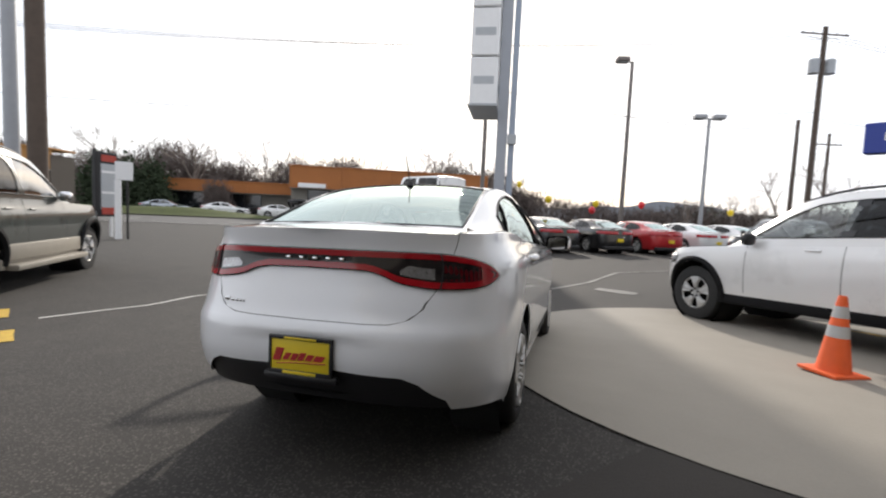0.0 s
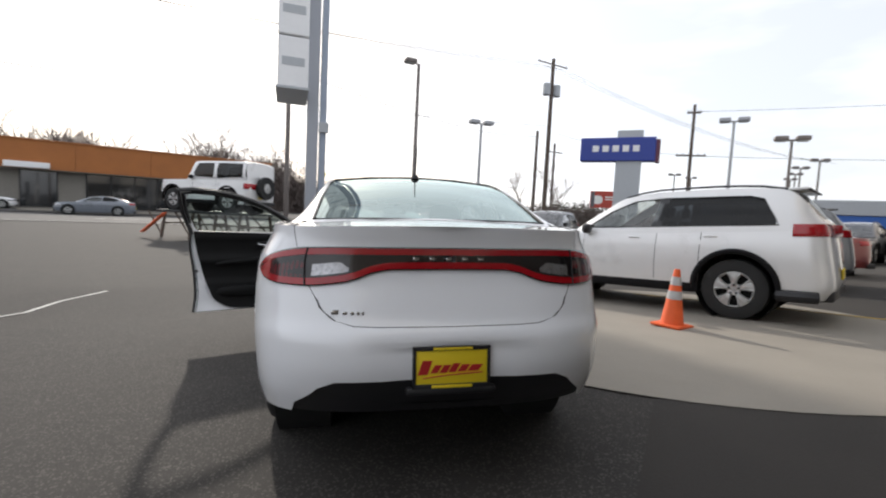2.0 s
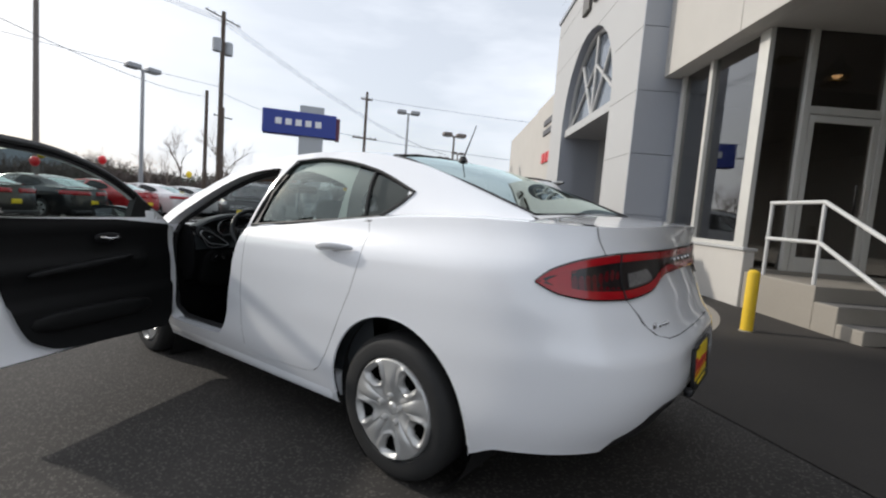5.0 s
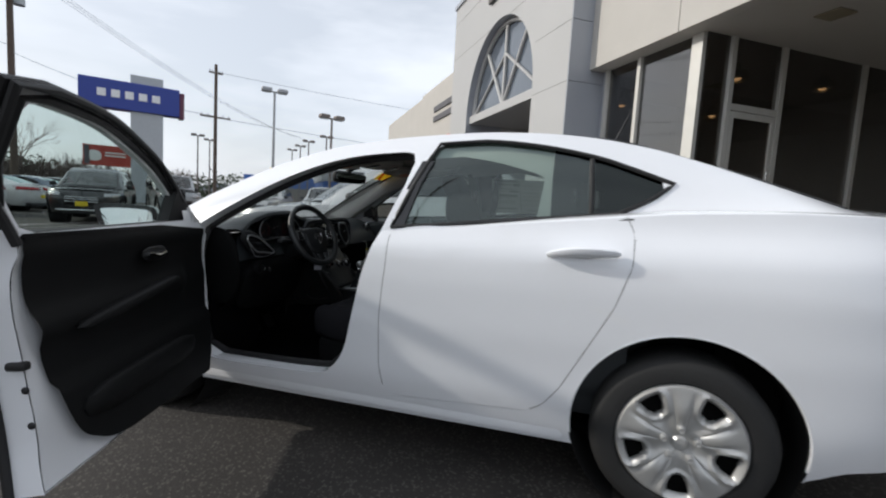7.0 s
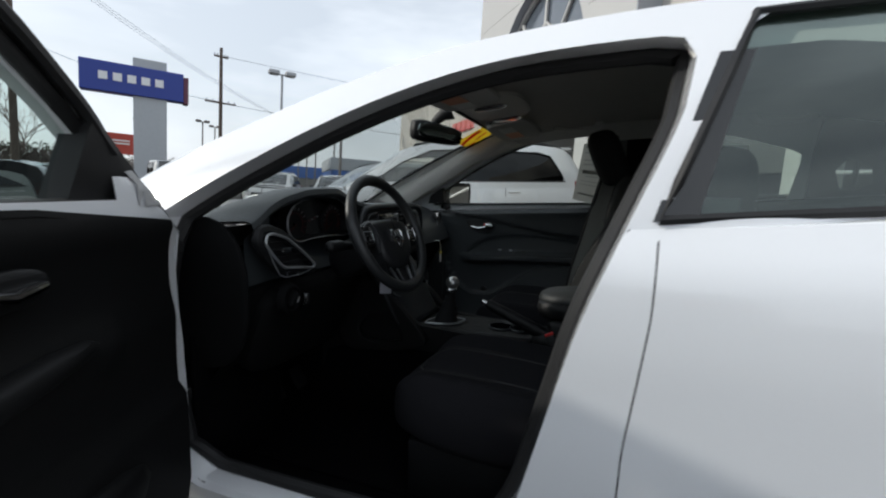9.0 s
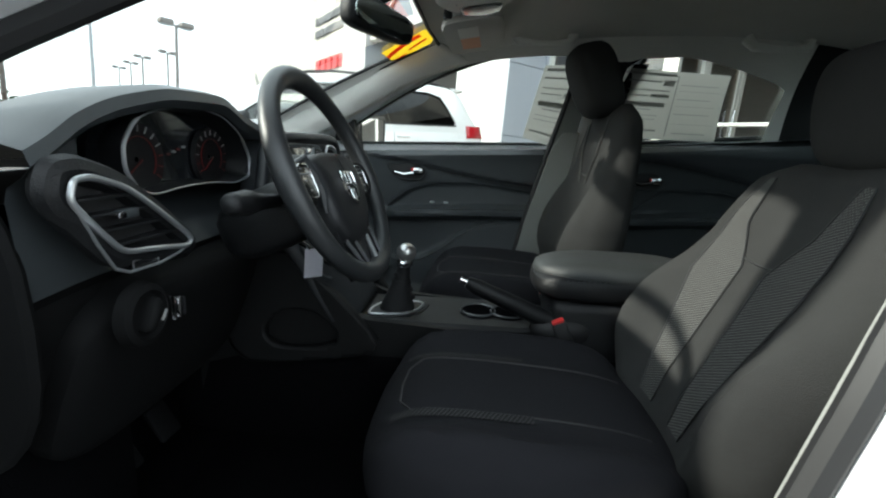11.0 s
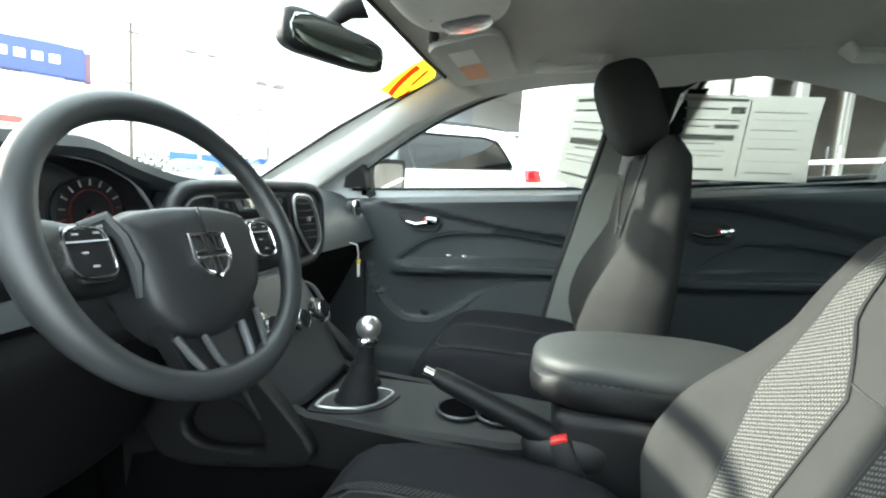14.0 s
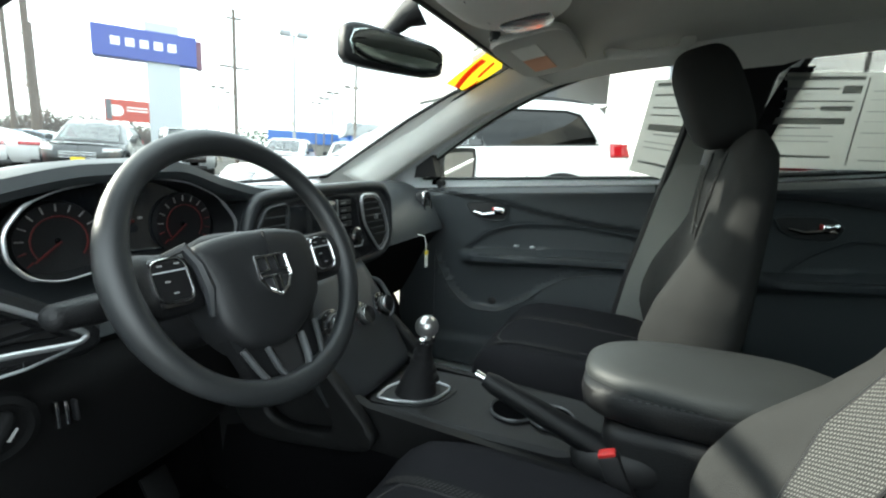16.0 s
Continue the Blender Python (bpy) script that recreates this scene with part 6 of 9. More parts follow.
part("wiper_stalk", on_wheel(tube([(0.05, 0.075, 0.0), (0.13, 0.07, 0.012), (0.175, 0.065, 0.018)], [0.009, 0.010, 0.013], 10)), PLASTICDK, sedan)
st = part("turn_stalk", on_wheel(tube([(-0.05, 0.085, -0.004), (-0.13, 0.078, 0.0), (-0.165, 0.074, 0.002), (-0.205, 0.070, 0.003)], [0.010, 0.013, 0.018, 0.015], 12)), PLASTICDK, sedan, "black turn signal stalk")
part("stalk_end", on_wheel(soft((-0.203, 0.070, 0.003), (0.03, 0.030, 0.030), 2.2, 14, 10)), PLASTICDK, st)
part("knee_panel", moved(soft((0, 0, 0), (0.50, 0.10, 0.30), 4, 24, 12), pose(-0.43, 2.20, 0.69, 22, 0, 0)), FOOTSHADE, sedan)
part("key_tag", moved(block((-0.022, -0.001, -0.032), (0.022, 0.001, 0.032), 0.0005), pose(-0.228, 1.995, 0.772, 0, 4, -42)), mat("pale_tag", (0.55, 0.55, 0.62), 0.6), sedan)
part("key", tube([(-0.232, 2.00, 0.805), (-0.240, 2.03, 0.825)], 0.006, 6), CHROME, sedan)


# seats
BOL_B, BOL_D = [0, 0.12, 0.20, 0.29, 0.40, 0.50, 0.59, 0.70, 1.0], [0.025, 0.050, 0.070, 0.078, 0.068, 0.046, 0.022, 0.002, 0.0]


def seat(xc, lean, hr, weave=((0.05, 0.30, 0.55, 0.80, 0.93), (0.125, 0.150, 0.160, 0.140, 0.118)), span=(0.07, 0.925), y0=1.285, z0=0.545, H=0.66, bolster=1.0, hy=0.035, hz=0.755, hs=1.0, ws=1.0, cz=0.495):
    """A front seat: cushion, backrest with side bolsters and woven inserts, headrest."""
    def back_loop(b, a):
        w = np.interp(b, [0, 0.12, 0.45, 0.75, 0.92, 1.0], [0.20, 0.245, 0.262, 0.235, 0.205, 0.13]) * ws
        t = np.interp(b, [0, 0.2, 0.8, 0.95, 1.0], [0.14, 0.155, 0.115, 0.09, 0.03])
        c, s_ = math.cos(a), math.sin(a)
        x = w * math.copysign(abs(c) ** 0.62, c)
        d = t / 2 * math.copysign(abs(s_) ** 0.7, s_)
        if s_ > 0:
            r = abs(x) / w
            bol = bolster * np.interp(b, BOL_B, BOL_D)
            d += bol * math.exp(-((r - 0.80) / 0.20) ** 2) - 0.012 * math.exp(-(r / 0.4) ** 2)
        return x, d, b * H
    M = Matrix.Translation((xc, y0, z0)) @ Matrix.Rotation(radians(lean), 4, "X")
    ob = part("front_seat", moved(grid(back_loop, lin(0, 1, 30), lin(0, math.tau, 49)), M), FABRIC, sedan, "charcoal cloth front seat with woven inserts")

    def front(x, b, off):
        w = np.interp(b, [0, 0.12, 0.45, 0.75, 0.92, 1.0], [0.20, 0.245, 0.262, 0.235, 0.205, 0.13]) * ws
        t = np.interp(b, [0, 0.2, 0.8, 0.95, 1.0], [0.14, 0.155, 0.115, 0.09, 0.03])
        c = min(1, abs(x) / w) ** (1 / 0.62)
        s_ = math.sqrt(max(0, 1 - c * c))
        bol = bolster * np.interp(b, BOL_B, BOL_D)
        d = t / 2 * s_**0.7 + bol * math.exp(-((abs(x) / w - 0.80) / 0.20) ** 2) - 0.012 * math.exp(-(x / w / 0.4) ** 2)
        return x, d + off, b * H
    # woven strips beside a smooth middle that widens into a panel under the headrest
    inner = lambda b: float(np.interp(b, [0.05, 0.62, 0.70, 0.76, 0.93], [0.040, 0.034, 0.062, 0.088, 0.100])) * ws
    outer = lambda b: float(np.interp(b, *weave)) * ws
    for k in (1, -1):
        g = grid(lambda b, t, k=k: front(k * (inner(b) + t * (outer(b) - inner(b))), b, 0.003), lin(*span, 34), lin(0, 1, 9))
        part("woven_insert", moved(g, M), WEAVE, ob)
        for edge in (inner, outer):
            part("seam", moved(tube([front(k * edge(b), b, 0.003) for b in lin(*span, 26)], 0.0018, 5), M), SEALBLACK, ob)
    part("seam", moved(tube([front(x, 0.66 - 0.02 * math.cos(x * 20), 0.002) for x in lin(-0.05, 0.05, 9)], 0.0016, 5), M), SEALBLACK, ob)
    hrm = M @ pose(0, hy, hz, hr, 0, 0)
    h = part("headrest", moved(soft((0, 0, 0), (0.25 * hs, 0.115 * hs, 0.205 * hs), 3.5, 32, 20, lambda p: Vector((p.x * (1 - 0.16 * max(0, -p.z) / 0.1), p.y + 0.15 * p.z, p.z))), hrm), FABRIC, ob)
    for k in (1, -1):
        part("headrest_post", moved(tube([(k * 0.06, 0, H - 0.06), (k * 0.06, hy * 0.6, hz - 0.05)], 0.006, 8), M), CHROME, ob)

    def cush(p):
        r = abs(p.x) / 0.26
        up = 0.042 * math.exp(-((r - 0.82) / 0.18) ** 2) if p.z > 0 else 0
        nose = -0.035 * max(0, (p.y - 0.16) / 0.12) ** 2 if p.y > 0.16 else 0
        return Vector((p.x * (1 - 0.10 * max(0, p.y) / 0.28), p.y, p.z + up + nose + 0.05 * p.y))
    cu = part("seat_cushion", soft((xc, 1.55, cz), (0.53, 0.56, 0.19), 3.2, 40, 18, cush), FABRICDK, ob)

    def top_c(x, y, off):
        q = soft_top(x, y)
        return xc + x, 1.55 + y, cz + q + off

    def soft_top(x, y):
        e = 3.2
        rx = min(1, abs(x / (0.265 * (1 - 0.10 * max(0, y) / 0.28)))) ** e
        ry = min(1, abs(y) / 0.28) ** e
        z = 0.095 * max(0.0, 1 - min(1, (rx + ry))) ** (1 / e)
        r = abs(x) / 0.26
        return z + 0.042 * math.exp(-((r - 0.82) / 0.18) ** 2) + (-0.035 * max(0, (y - 0.16) / 0.12) ** 2) + 0.05 * y
    for k in (1, -1):
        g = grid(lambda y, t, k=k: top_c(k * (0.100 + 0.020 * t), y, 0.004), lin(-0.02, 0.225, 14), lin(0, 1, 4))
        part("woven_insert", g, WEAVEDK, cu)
        part("seam", tube([top_c(k * 0.098, y, 0.001) for y in lin(-0.22, 0.19, 16)] + [top_c(k * 0.06, 0.215, 0.001), top_c(0, 0.22, 0.001)], 0.0020, 5), SEALBLACK, cu)
    part("seat_base", block((xc - 0.22, 1.32, 0.27), (xc + 0.22, 1.74, 0.44), 0.02), PLASTICDK, ob)
    return ob


seat(0.405, 7.0, -20.0, ((0.05, 0.62, 0.70, 0.76, 0.93), (0.060, 0.056, 0.084, 0.108, 0.116)), (0.60, 0.925), H=0.635, hy=0.09, hz=0.70, hs=1.12, ws=1.06, cz=0.525)
seat(-0.375, 21.0, -14.0, ((0.05, 0.30, 0.55, 0.80, 0.93), (0.088, 0.115, 0.148, 0.140, 0.118)), (0.07, 0.925), 1.235, 0.50, 0.56, 1.0, 0.008, 0.655)
for xk in (-0.115, 0.13):
    bk = part("belt_buckle", moved(block((-0.012, -0.018, -0.07), (0.012, 0.018, 0.03), 0.006), pose(xk, 1.42, 0.60, -24, 0, 0)), SEALBLACK, sedan)
    part("buckle_button", moved(block((-0.010, -0.015, 0.028), (0.010, 0.015, 0.036), 0.003), pose(xk, 1.42, 0.60, -24, 0, 0)), REDPLASTIC, bk, "red release button")
# rear bench
rb = part("rear_bench", moved(soft((0, 0, 0), (1.30, 0.20, 0.66), 5, 40, 16), pose(0, 0.14, 0.76, 20, 0, 0)), FABRIC, sedan, "charcoal cloth rear bench")
part("bench_cushion", soft((0, 0.46, 0.46), (1.32, 0.60, 0.22), 4, 40, 14), FABRIC, rb)
for xk in (-0.34, 0.34):
    part("headrest", moved(soft((0, 0, 0), (0.25, 0.10, 0.15), 2.8, 24, 14), pose(xk, 0.02, 1.12, 16, 0, 0)), FABRIC, rb)


# inner door panels
def step(v, w):
    """0 below, 1 above, eased over the width w."""
    t = min(1.0, max(0.0, v / w + 0.5))
    return t * t * (3 - 2 * t)


def inner_door(k, y0, y1, handle_y, crease, arc, arm_z, pocket):
    """A moulded door panel: cap over a long crease, padded inset, arm ledge and map pocket."""
    mm = (lambda g: g) if k > 0 else mirrored
    top = lambda y: dart.top(0.8, y) - 0.006
    cr, ar, az_ = curve(*crease), curve(*arc), curve(*arm_z)
    pk_ = curve(*pocket) if pocket else None
    arc_in = lambda y: step(y - arc[0][0], 0.02) * step(arc[-1][0] - y, 0.02)

    def px_(y, z):
        x = dart.half(y, min(z, 1.03)) - 0.100
        x -= 0.022 * step(z - cr(y), 0.014)
        x += 0.035 * step(z - top(y) + 0.014, 0.034) ** 2
        x += 0.012 * step(ar(y) - z, 0.014) * arc_in(y) * step(z - az_(y), 0.02)
        x -= 0.050 * math.exp(-((z - az_(y) + 0.020) / 0.024) ** 4) * step(arm_z[-1][0] - y, 0.10)
        if pk_:
            x -= 0.034 * step(pk_(y) - z, 0.016) * step(pocket[-1][0] - y, 0.02)
        x -= 0.012 * step(0.42 - z, 0.05)
        return x
    g = grid(lambda y, t: (px_(y, top(y) - (top(y) - 0.32) * t), y, top(y) - (top(y) - 0.32) * t), lin(y0, y1, 60), lin(0, 1, 76))
    ob = part("inner_door_panel", mm(g), DOORGREY, sedan, "dark grey moulded door panel")
    line = lambda nm, pts, r, m_, d=0.002: part(nm, mm(tube([(px_(y, z) - d, y, z) for y, z in pts], r, 6)), m_, ob)
    line("crease_seam", [(y, cr(y) - 0.008) for y in lin(y0 + 0.02, crease[-1][0], 24)], 0.0025, SEALBLACK)
    line("inset_seam", [(y, ar(y) + 0.004) for y in lin(arc[0][0] + 0.01, arc[-1][0], 24)], 0.0022, PLASTIC)
    line("arm_edge", [(y, az_(y) - 0.004) for y in lin(arm_z[0][0], arm_z[-1][0] - 0.05, 18)], 0.0030, PLASTIC)
    if pk_:
        line("pocket_edge", [(y, pk_(y) - 0.006) for y in lin(pocket[0][0], pocket[-1][0], 34)], 0.0040, PLASTIC)
    part("belt_seal", mm(tube([(dart.half(y, 1.0) - 0.060, y, top(y) - 0.004) for y in lin(y0, y1, 12)], 0.006, 8)), SEALBLACK, ob)
    xh = px_(handle_y, 0.925)
    BZL = rounded([(0.092, 0.030), (-0.045, 0.036), (-0.086, 0.002), (-0.062, -0.036), (0.015, -0.037), (0.064, -0.018)], 5)
    part("handle_bezel", mm(prism([(handle_y + a, 0.922 + b) for a, b in BZL], lambda a, b, d: (xh - 0.004 + d, a, b), 0.012)), SEALBLACK, ob)
    part("bezel_rim", mm(tube([(xh - 0.004, handle_y + a, 0.922 + b) for a, b in BZL], 0.0035, 6, True)), PLASTIC, ob)
    part("pull_handle", mm(tube([(xh - 0.012, handle_y + 0.050, 0.917), (xh - 0.018, handle_y + 0.01, 0.908), (xh - 0.016, handle_y - 0.030, 0.915)], [0.005, 0.007, 0.008], 8)), CHROME, ob)
    part("handle_end", mm(block((xh - 0.022, handle_y - 0.070, 0.908), (xh - 0.006, handle_y - 0.026, 0.938), 0.008)), CHROME, ob)
    part("lock_mark", mm(block((xh - 0.0225, handle_y - 0.030, 0.922), (xh - 0.012, handle_y - 0.022, 0.936), 0.002)), REDPLASTIC, ob)
    if pk_:
        for q in range(2):
            part("window_switch", mm(soft((px_(1.80, 0.795) - 0.004, 1.775 + 0.06 * q, 0.792), (0.012, 0.022, 0.010), 2.4, 12, 6)), SATIN, ob)
        part("speaker_tweeter", mm(soft((px_(1.92, 0.57) - 0.002, 1.92, 0.572), (0.012, 0.035, 0.03), 2, 14, 6)), SEALBLACK, ob)
    return ob


FRONT_LINES = ([(1.38, 0.878), (1.563, 0.896), (1.758, 0.929), (1.971, 0.970), (2.218, 0.998), (2.33, 1.002)], [(1.40, 0.848), (1.506, 0.865), (1.656, 0.880), (1.796, 0.875), (1.924, 0.845), (2.030, 0.768)], [(1.38, 0.785), (1.646, 0.780), (1.847, 0.767), (2.02, 0.757)], [(1.40, 0.735), (1.468, 0.732), (1.624, 0.709), (1.70, 0.669), (1.80, 0.592), (1.909, 0.545), (1.977, 0.545), (2.073, 0.601), (2.134, 0.698), (2.16, 0.76)])
REAR_LINES = ([(0.20, 0.87), (0.40, 0.90), (0.606, 0.944), (0.805, 0.987), (0.945, 1.006), (1.14, 1.016)], [(0.40, 0.82), (0.538, 0.857), (0.658, 0.882), (0.835, 0.885), (0.93, 0.841), (1.00, 0.78)], [(0.20, 0.80), (0.645, 0.791), (0.935, 0.773), (1.05, 0.765)], None)
inner_door(1, 1.38, 2.33, 1.945, *FRONT_LINES)
inner_door(1, 0.20, 1.14, 0.965, *REAR_LINES)
inner_door(-1, 0.20, 1.14, 0.965, *REAR_LINES)


# window stickers
def sticker(corners, x_off, bars):
    """A printed sheet on the side glass; corners (y, z): top front, top rear, low rear, low front."""
    (ya, za), (yb, zb_), (yc, zc), (yd, zd) = corners
    f = lambda u, v, d: (lambda y, z: (dart.cabin_x(y, z) - x_off - d, y, z))((1 - v) * ((1 - u) * yd + u * yc) + v * ((1 - u) * ya + u * yb), (1 - v) * ((1 - u) * zd + u * zc) + v * ((1 - u) * za + u * zb_))
    st_ = part("window_sticker", grid(lambda u, v: f(u, v, 0), lin(0, 1, 8), lin(0, 1, 8)), PAPER_T, sedan, "printed paper price sticker on the glass")
    for (a, b, c, d) in bars:
        part("print_bar", quad(f(a, c, 0.002), f(b, c, 0.002), f(b, d, 0.002), f(a, d, 0.002)), INK_T, st_)


def thin_paper(name, col, back):
    m = mat(name, col, 0.8, var=0.04)
    n, l = m.node_tree.nodes, m.node_tree.links
    tl, mx = n.new("ShaderNodeBsdfTranslucent"), n.new("ShaderNodeMixShader")
    tl.inputs["Color"].default_value = (*back, 1)
    mx.inputs[0].default_value = 0.6
    l.new(n["Principled BSDF"].outputs[0], mx.inputs[1])
    l.new(tl.outputs[0], mx.inputs[2])
    l.new(mx.outputs[0], n["Material Output"].inputs["Surface"])
    return m


PAPER_T = thin_paper("thin_sticker_paper", (0.70, 0.70, 0.66), (0.36, 0.355, 0.32))
INK_T = thin_paper("sticker_ink", (0.42, 0.42, 0.42), (0.235, 0.235, 0.22))
BARS = [(0.04, 0.52, 0.93, 0.965), (0.04, 0.40, 0.84, 0.86), (0.42, 0.52, 0.80, 0.88), (0.05, 0.50, 0.72, 0.735), (0.05, 0.30, 0.645, 0.66), (0.33, 0.50, 0.63, 0.68), (0.06, 0.48, 0.49, 0.56), (0.12, 0.36, 0.445, 0.46), (0.06, 0.44, 0.36, 0.37), (0.06, 0.42, 0.30, 0.31), (0.05, 0.45, 0.12, 0.15), (0.58, 0.92, 0.82, 0.83), (0.58, 0.96, 0.74, 0.745), (0.58, 0.88, 0.62, 0.63), (0.58, 0.93, 0.52, 0.525), (0.58, 0.9, 0.40, 0.41), (0.58, 0.95, 0.25, 0.255), (0.535, 0.545, 0.05, 0.95), (0.6, 0.9, 0.10, 0.115)]
sticker([(1.125, 1.344), (0.737, 1.322), (0.725, 1.086), (1.125, 1.095)], 0.020, BARS)
sticker([(1.412, 1.342), (1.20, 1.348), (1.24, 1.02), (1.466, 1.078)], 0.020, [(a * 1.5, min(0.97, b * 1.5), c, d) for a, b, c, d in BARS[:11]])
# price flash on the windscreen
ws = lambda u, v, d: (lambda x, y: (x, y, dart.roof_z(x, y) - 0.012 - d))(0.459 + 0.128 * u + 0.049 * v, 1.921 - 0.023 * u + 0.082 * v)
flash = part("windscreen_sticker", grid(lambda u, v: ws(u, v, 0), lin(0, 1, 6), lin(-1, 1, 4)), thin_paper("yellow_flash", (0.8, 0.5, 0.02), (0.85, 0.52, 0.02)), sedan, "yellow and red windscreen sticker")
RED_FLASH = thin_paper("red_flash", (0.6, 0.03, 0.02), (0.7, 0.05, 0.02))
part("flash_bar", grid(lambda v, w: ws(0.05 + 0.22 * w + 0.30 * (0.5 + 0.5 * v) ** 2, v, 0.002), lin(-0.7, 0.98, 9), lin(0, 1, 3)), RED_FLASH, flash)
part("flash_bar", grid(lambda v, w: ws(0.62 + 0.10 * w + 0.16 * v, v, 0.002), lin(-0.8, 0.1, 7), lin(0, 1, 3)), RED_FLASH, flash)
part("flash_bar", grid(lambda v, w: ws(0.80 + 0.18 * w * (1 - abs(v - 0.6) / 0.4), v, 0.002), lin(0.25, 0.95, 7), lin(0, 1, 3)), RED_FLASH, flash)

# ---- surfaces on the ground ----


def laid(name, outline, lift, material, label, category, kind="structure", fine=1.0, thick=0.0):
    """A flat surface that follows the ground."""
    P = np.array(outline)
    lo, hi = P.min(0) - fine, P.max(0) + fine
    F = lambda x, y: (x, y, ground_z(x, y) + lift)
    g = grid(F, list(np.arange(lo[0], hi[0] + fine, fine)), list(np.arange(lo[1], hi[1] + fine, fine)))
    g = carve(g, XY, lambda x, y, v: F(x, y), flip(poly_sdf(outline)), fine * 1.6)
    ob = new(name, mesh_of(name, g, material))
    if thick:
        s = ob.modifiers.new("thickness", "SOLIDIFY")
        s.thickness, s.offset = thick, -1
    return tagged(ob, label, category, kind=kind)


APRON_C, APRON_R = (3.4, 2.45), 3.13
laid("pavement_apron", [(APRON_C[0] + APRON_R * math.cos(a), APRON_C[1] + APRON_R * math.sin(a)) for a in lin(0, math.tau, 73)[:-1]], 0.012, CONCRETE, "round pale concrete apron with fine cracks", "pavement", fine=0.25)
BQ = lambda a, o: (5.0 + 0.7915 * a - 0.6112 * o, -0.70 + 0.6112 * a + 0.7915 * o)
# Dark brown strip along the building, laid just below the apron's level.
laid("pavement_strip", [BQ(-7, -3), BQ(9.6, -3), BQ(9.6, 3.4), BQ(-0.5, 3.0), BQ(-7, 1.4)], 0.006, DARKTOP, "dark brown strip of ground along the building", "pavement", fine=0.5)
RD, RN = Vector((0.9, 0.44)).normalized(), Vector((-0.44, 0.9)).normalized()


def road_pt(s, o):
    p = Vector((-20, 30)) + RD * s + RN * o
    return p.x, p.y


laid("road", [road_pt(-90, -7), road_pt(90, -7), road_pt(90, 7), road_pt(-90, 7)], 0.02, ROADTOP, "grey street beyond the lot", "road", fine=4.0)
def berm(s, o):
    x, y = road_pt(min(s, -3.5 + 0.25 * o), o)
    end = min(1.0, max(0.0, (-4.0 - s) / 9.0))
    rise = math.sin(math.pi * min(1.0, max(0.0, (o - 7.9) / 4.6)) ** 1.35)
    return x, y, ground_z(x, y) + 0.10 + (0.72 + 0.08 * math.sin(s * 0.37)) * rise * end ** 0.7


gb = new("ground_grass", mesh_of("ground_grass", grid(berm, lin(-90, -3, 59), lin(7.9, 12.5, 13)), GRASS))
tagged(gb, "low bank of winter grass beside the street", "grass", kind="structure")
laid("pavement_kerb", [road_pt(-90, 7.2), road_pt(90, 7.2), road_pt(90, 7.7), road_pt(-90, 7.7)], 0.14, CONCRETE, "concrete kerb along the street", "kerb", fine=2.0, thick=0.14)
laid("road_shop_lot", [road_pt(-70, 12.3), road_pt(-2, 12.3), road_pt(-2, 7.8), road_pt(60, 7.8), road_pt(60, 20), road_pt(-70, 20)], 0.06, ROADTOP, "paved forecourt of the shops", "pavement", fine=3.0)


def stripe(name, pts, w, lift, material, label):
    """A painted line along points."""
    V, Fa = [], []
    dense_p = []
    for (a, b), (c, d) in zip(pts, pts[1:]):
        n = max(2, int(math.hypot(c - a, d - b) / 0.25))
        dense_p += [(a + (c - a) * k / n, b + (d - b) * k / n) for k in range(n)]
    dense_p.append(pts[-1])
    for i, (x, y) in enumerate(dense_p):
        a, b = dense_p[max(0, i - 1)], dense_p[min(len(dense_p) - 1, i + 1)]
        t = Vector((b[0] - a[0], b[1] - a[1])).normalized()
        ww = w * random.uniform(0.75, 1.2)
        for k in (-0.5, 0.5):
            px, py = x - t.y * ww * k, y + t.x * ww * k
            V.append((px, py, ground_z(px, py) + lift))
        if i:
            Fa.append((2 * i - 2, 2 * i - 1, 2 * i + 1, 2 * i))
    return tagged(new(name, mesh_of(name, (V, Fa), material)), label, "line", kind="structure")


stripe("trim_lot_line", [(-4.75, 0.9), (-4.59, 1.47), (-4.40, 2.0), (-4.42, 2.84), (-4.18, 3.3), (-4.2, 4.0), (-4.03, 4.8)], 0.045, 0.008, WHITELINE, "worn white line on the asphalt")
stripe("trim_lot_line", [(0.66, 6.7), (1.4, 8.2), (2.19, 10.8), (3.74, 12.4), (7.0, 13.5)], 0.09, 0.01, WORNLINE, "worn white line on the asphalt")
stripe("trim_lot_line", [(1.55, 7.3), (2.3, 7.0)], 0.4, 0.01, WORNLINE, "worn white block marking on the asphalt")
stripe("trim_lot_line", [(-5.6, 1.05), (-5.1, 0.75)], 0.10, 0.008, YELLOWLINE, "faded yellow bay line")
stripe("trim_lot_line", [(-4.4, 0.4), (-3.9, 0.1)], 0.10, 0.008, YELLOWLINE, "faded yellow bay line")
stripe("trim_lot_line", [(6.6, 1.9), (5.6, 3.3), (4.6, 4.7)], 0.07, 0.02, YELLOWLINE, "faded yellow bay line")
for s in range(-60, 60, 9):
    stripe("trim_road_dash", [road_pt(s, -1.7), road_pt(s + 3, -1.7)], 0.16, 0.03, WHITELINE, "white road dash")
stripe("trim_road_edge", [road_pt(-80, -6.4), road_pt(80, -6.4)], 0.14, 0.03, WHITELINE, "white edge line of the street")
# ---- showroom ----
P0 = Vector((5.0, -0.70))
BD, BN = Vector((0.7915, 0.6112)), Vector((-0.6112, 0.7915))
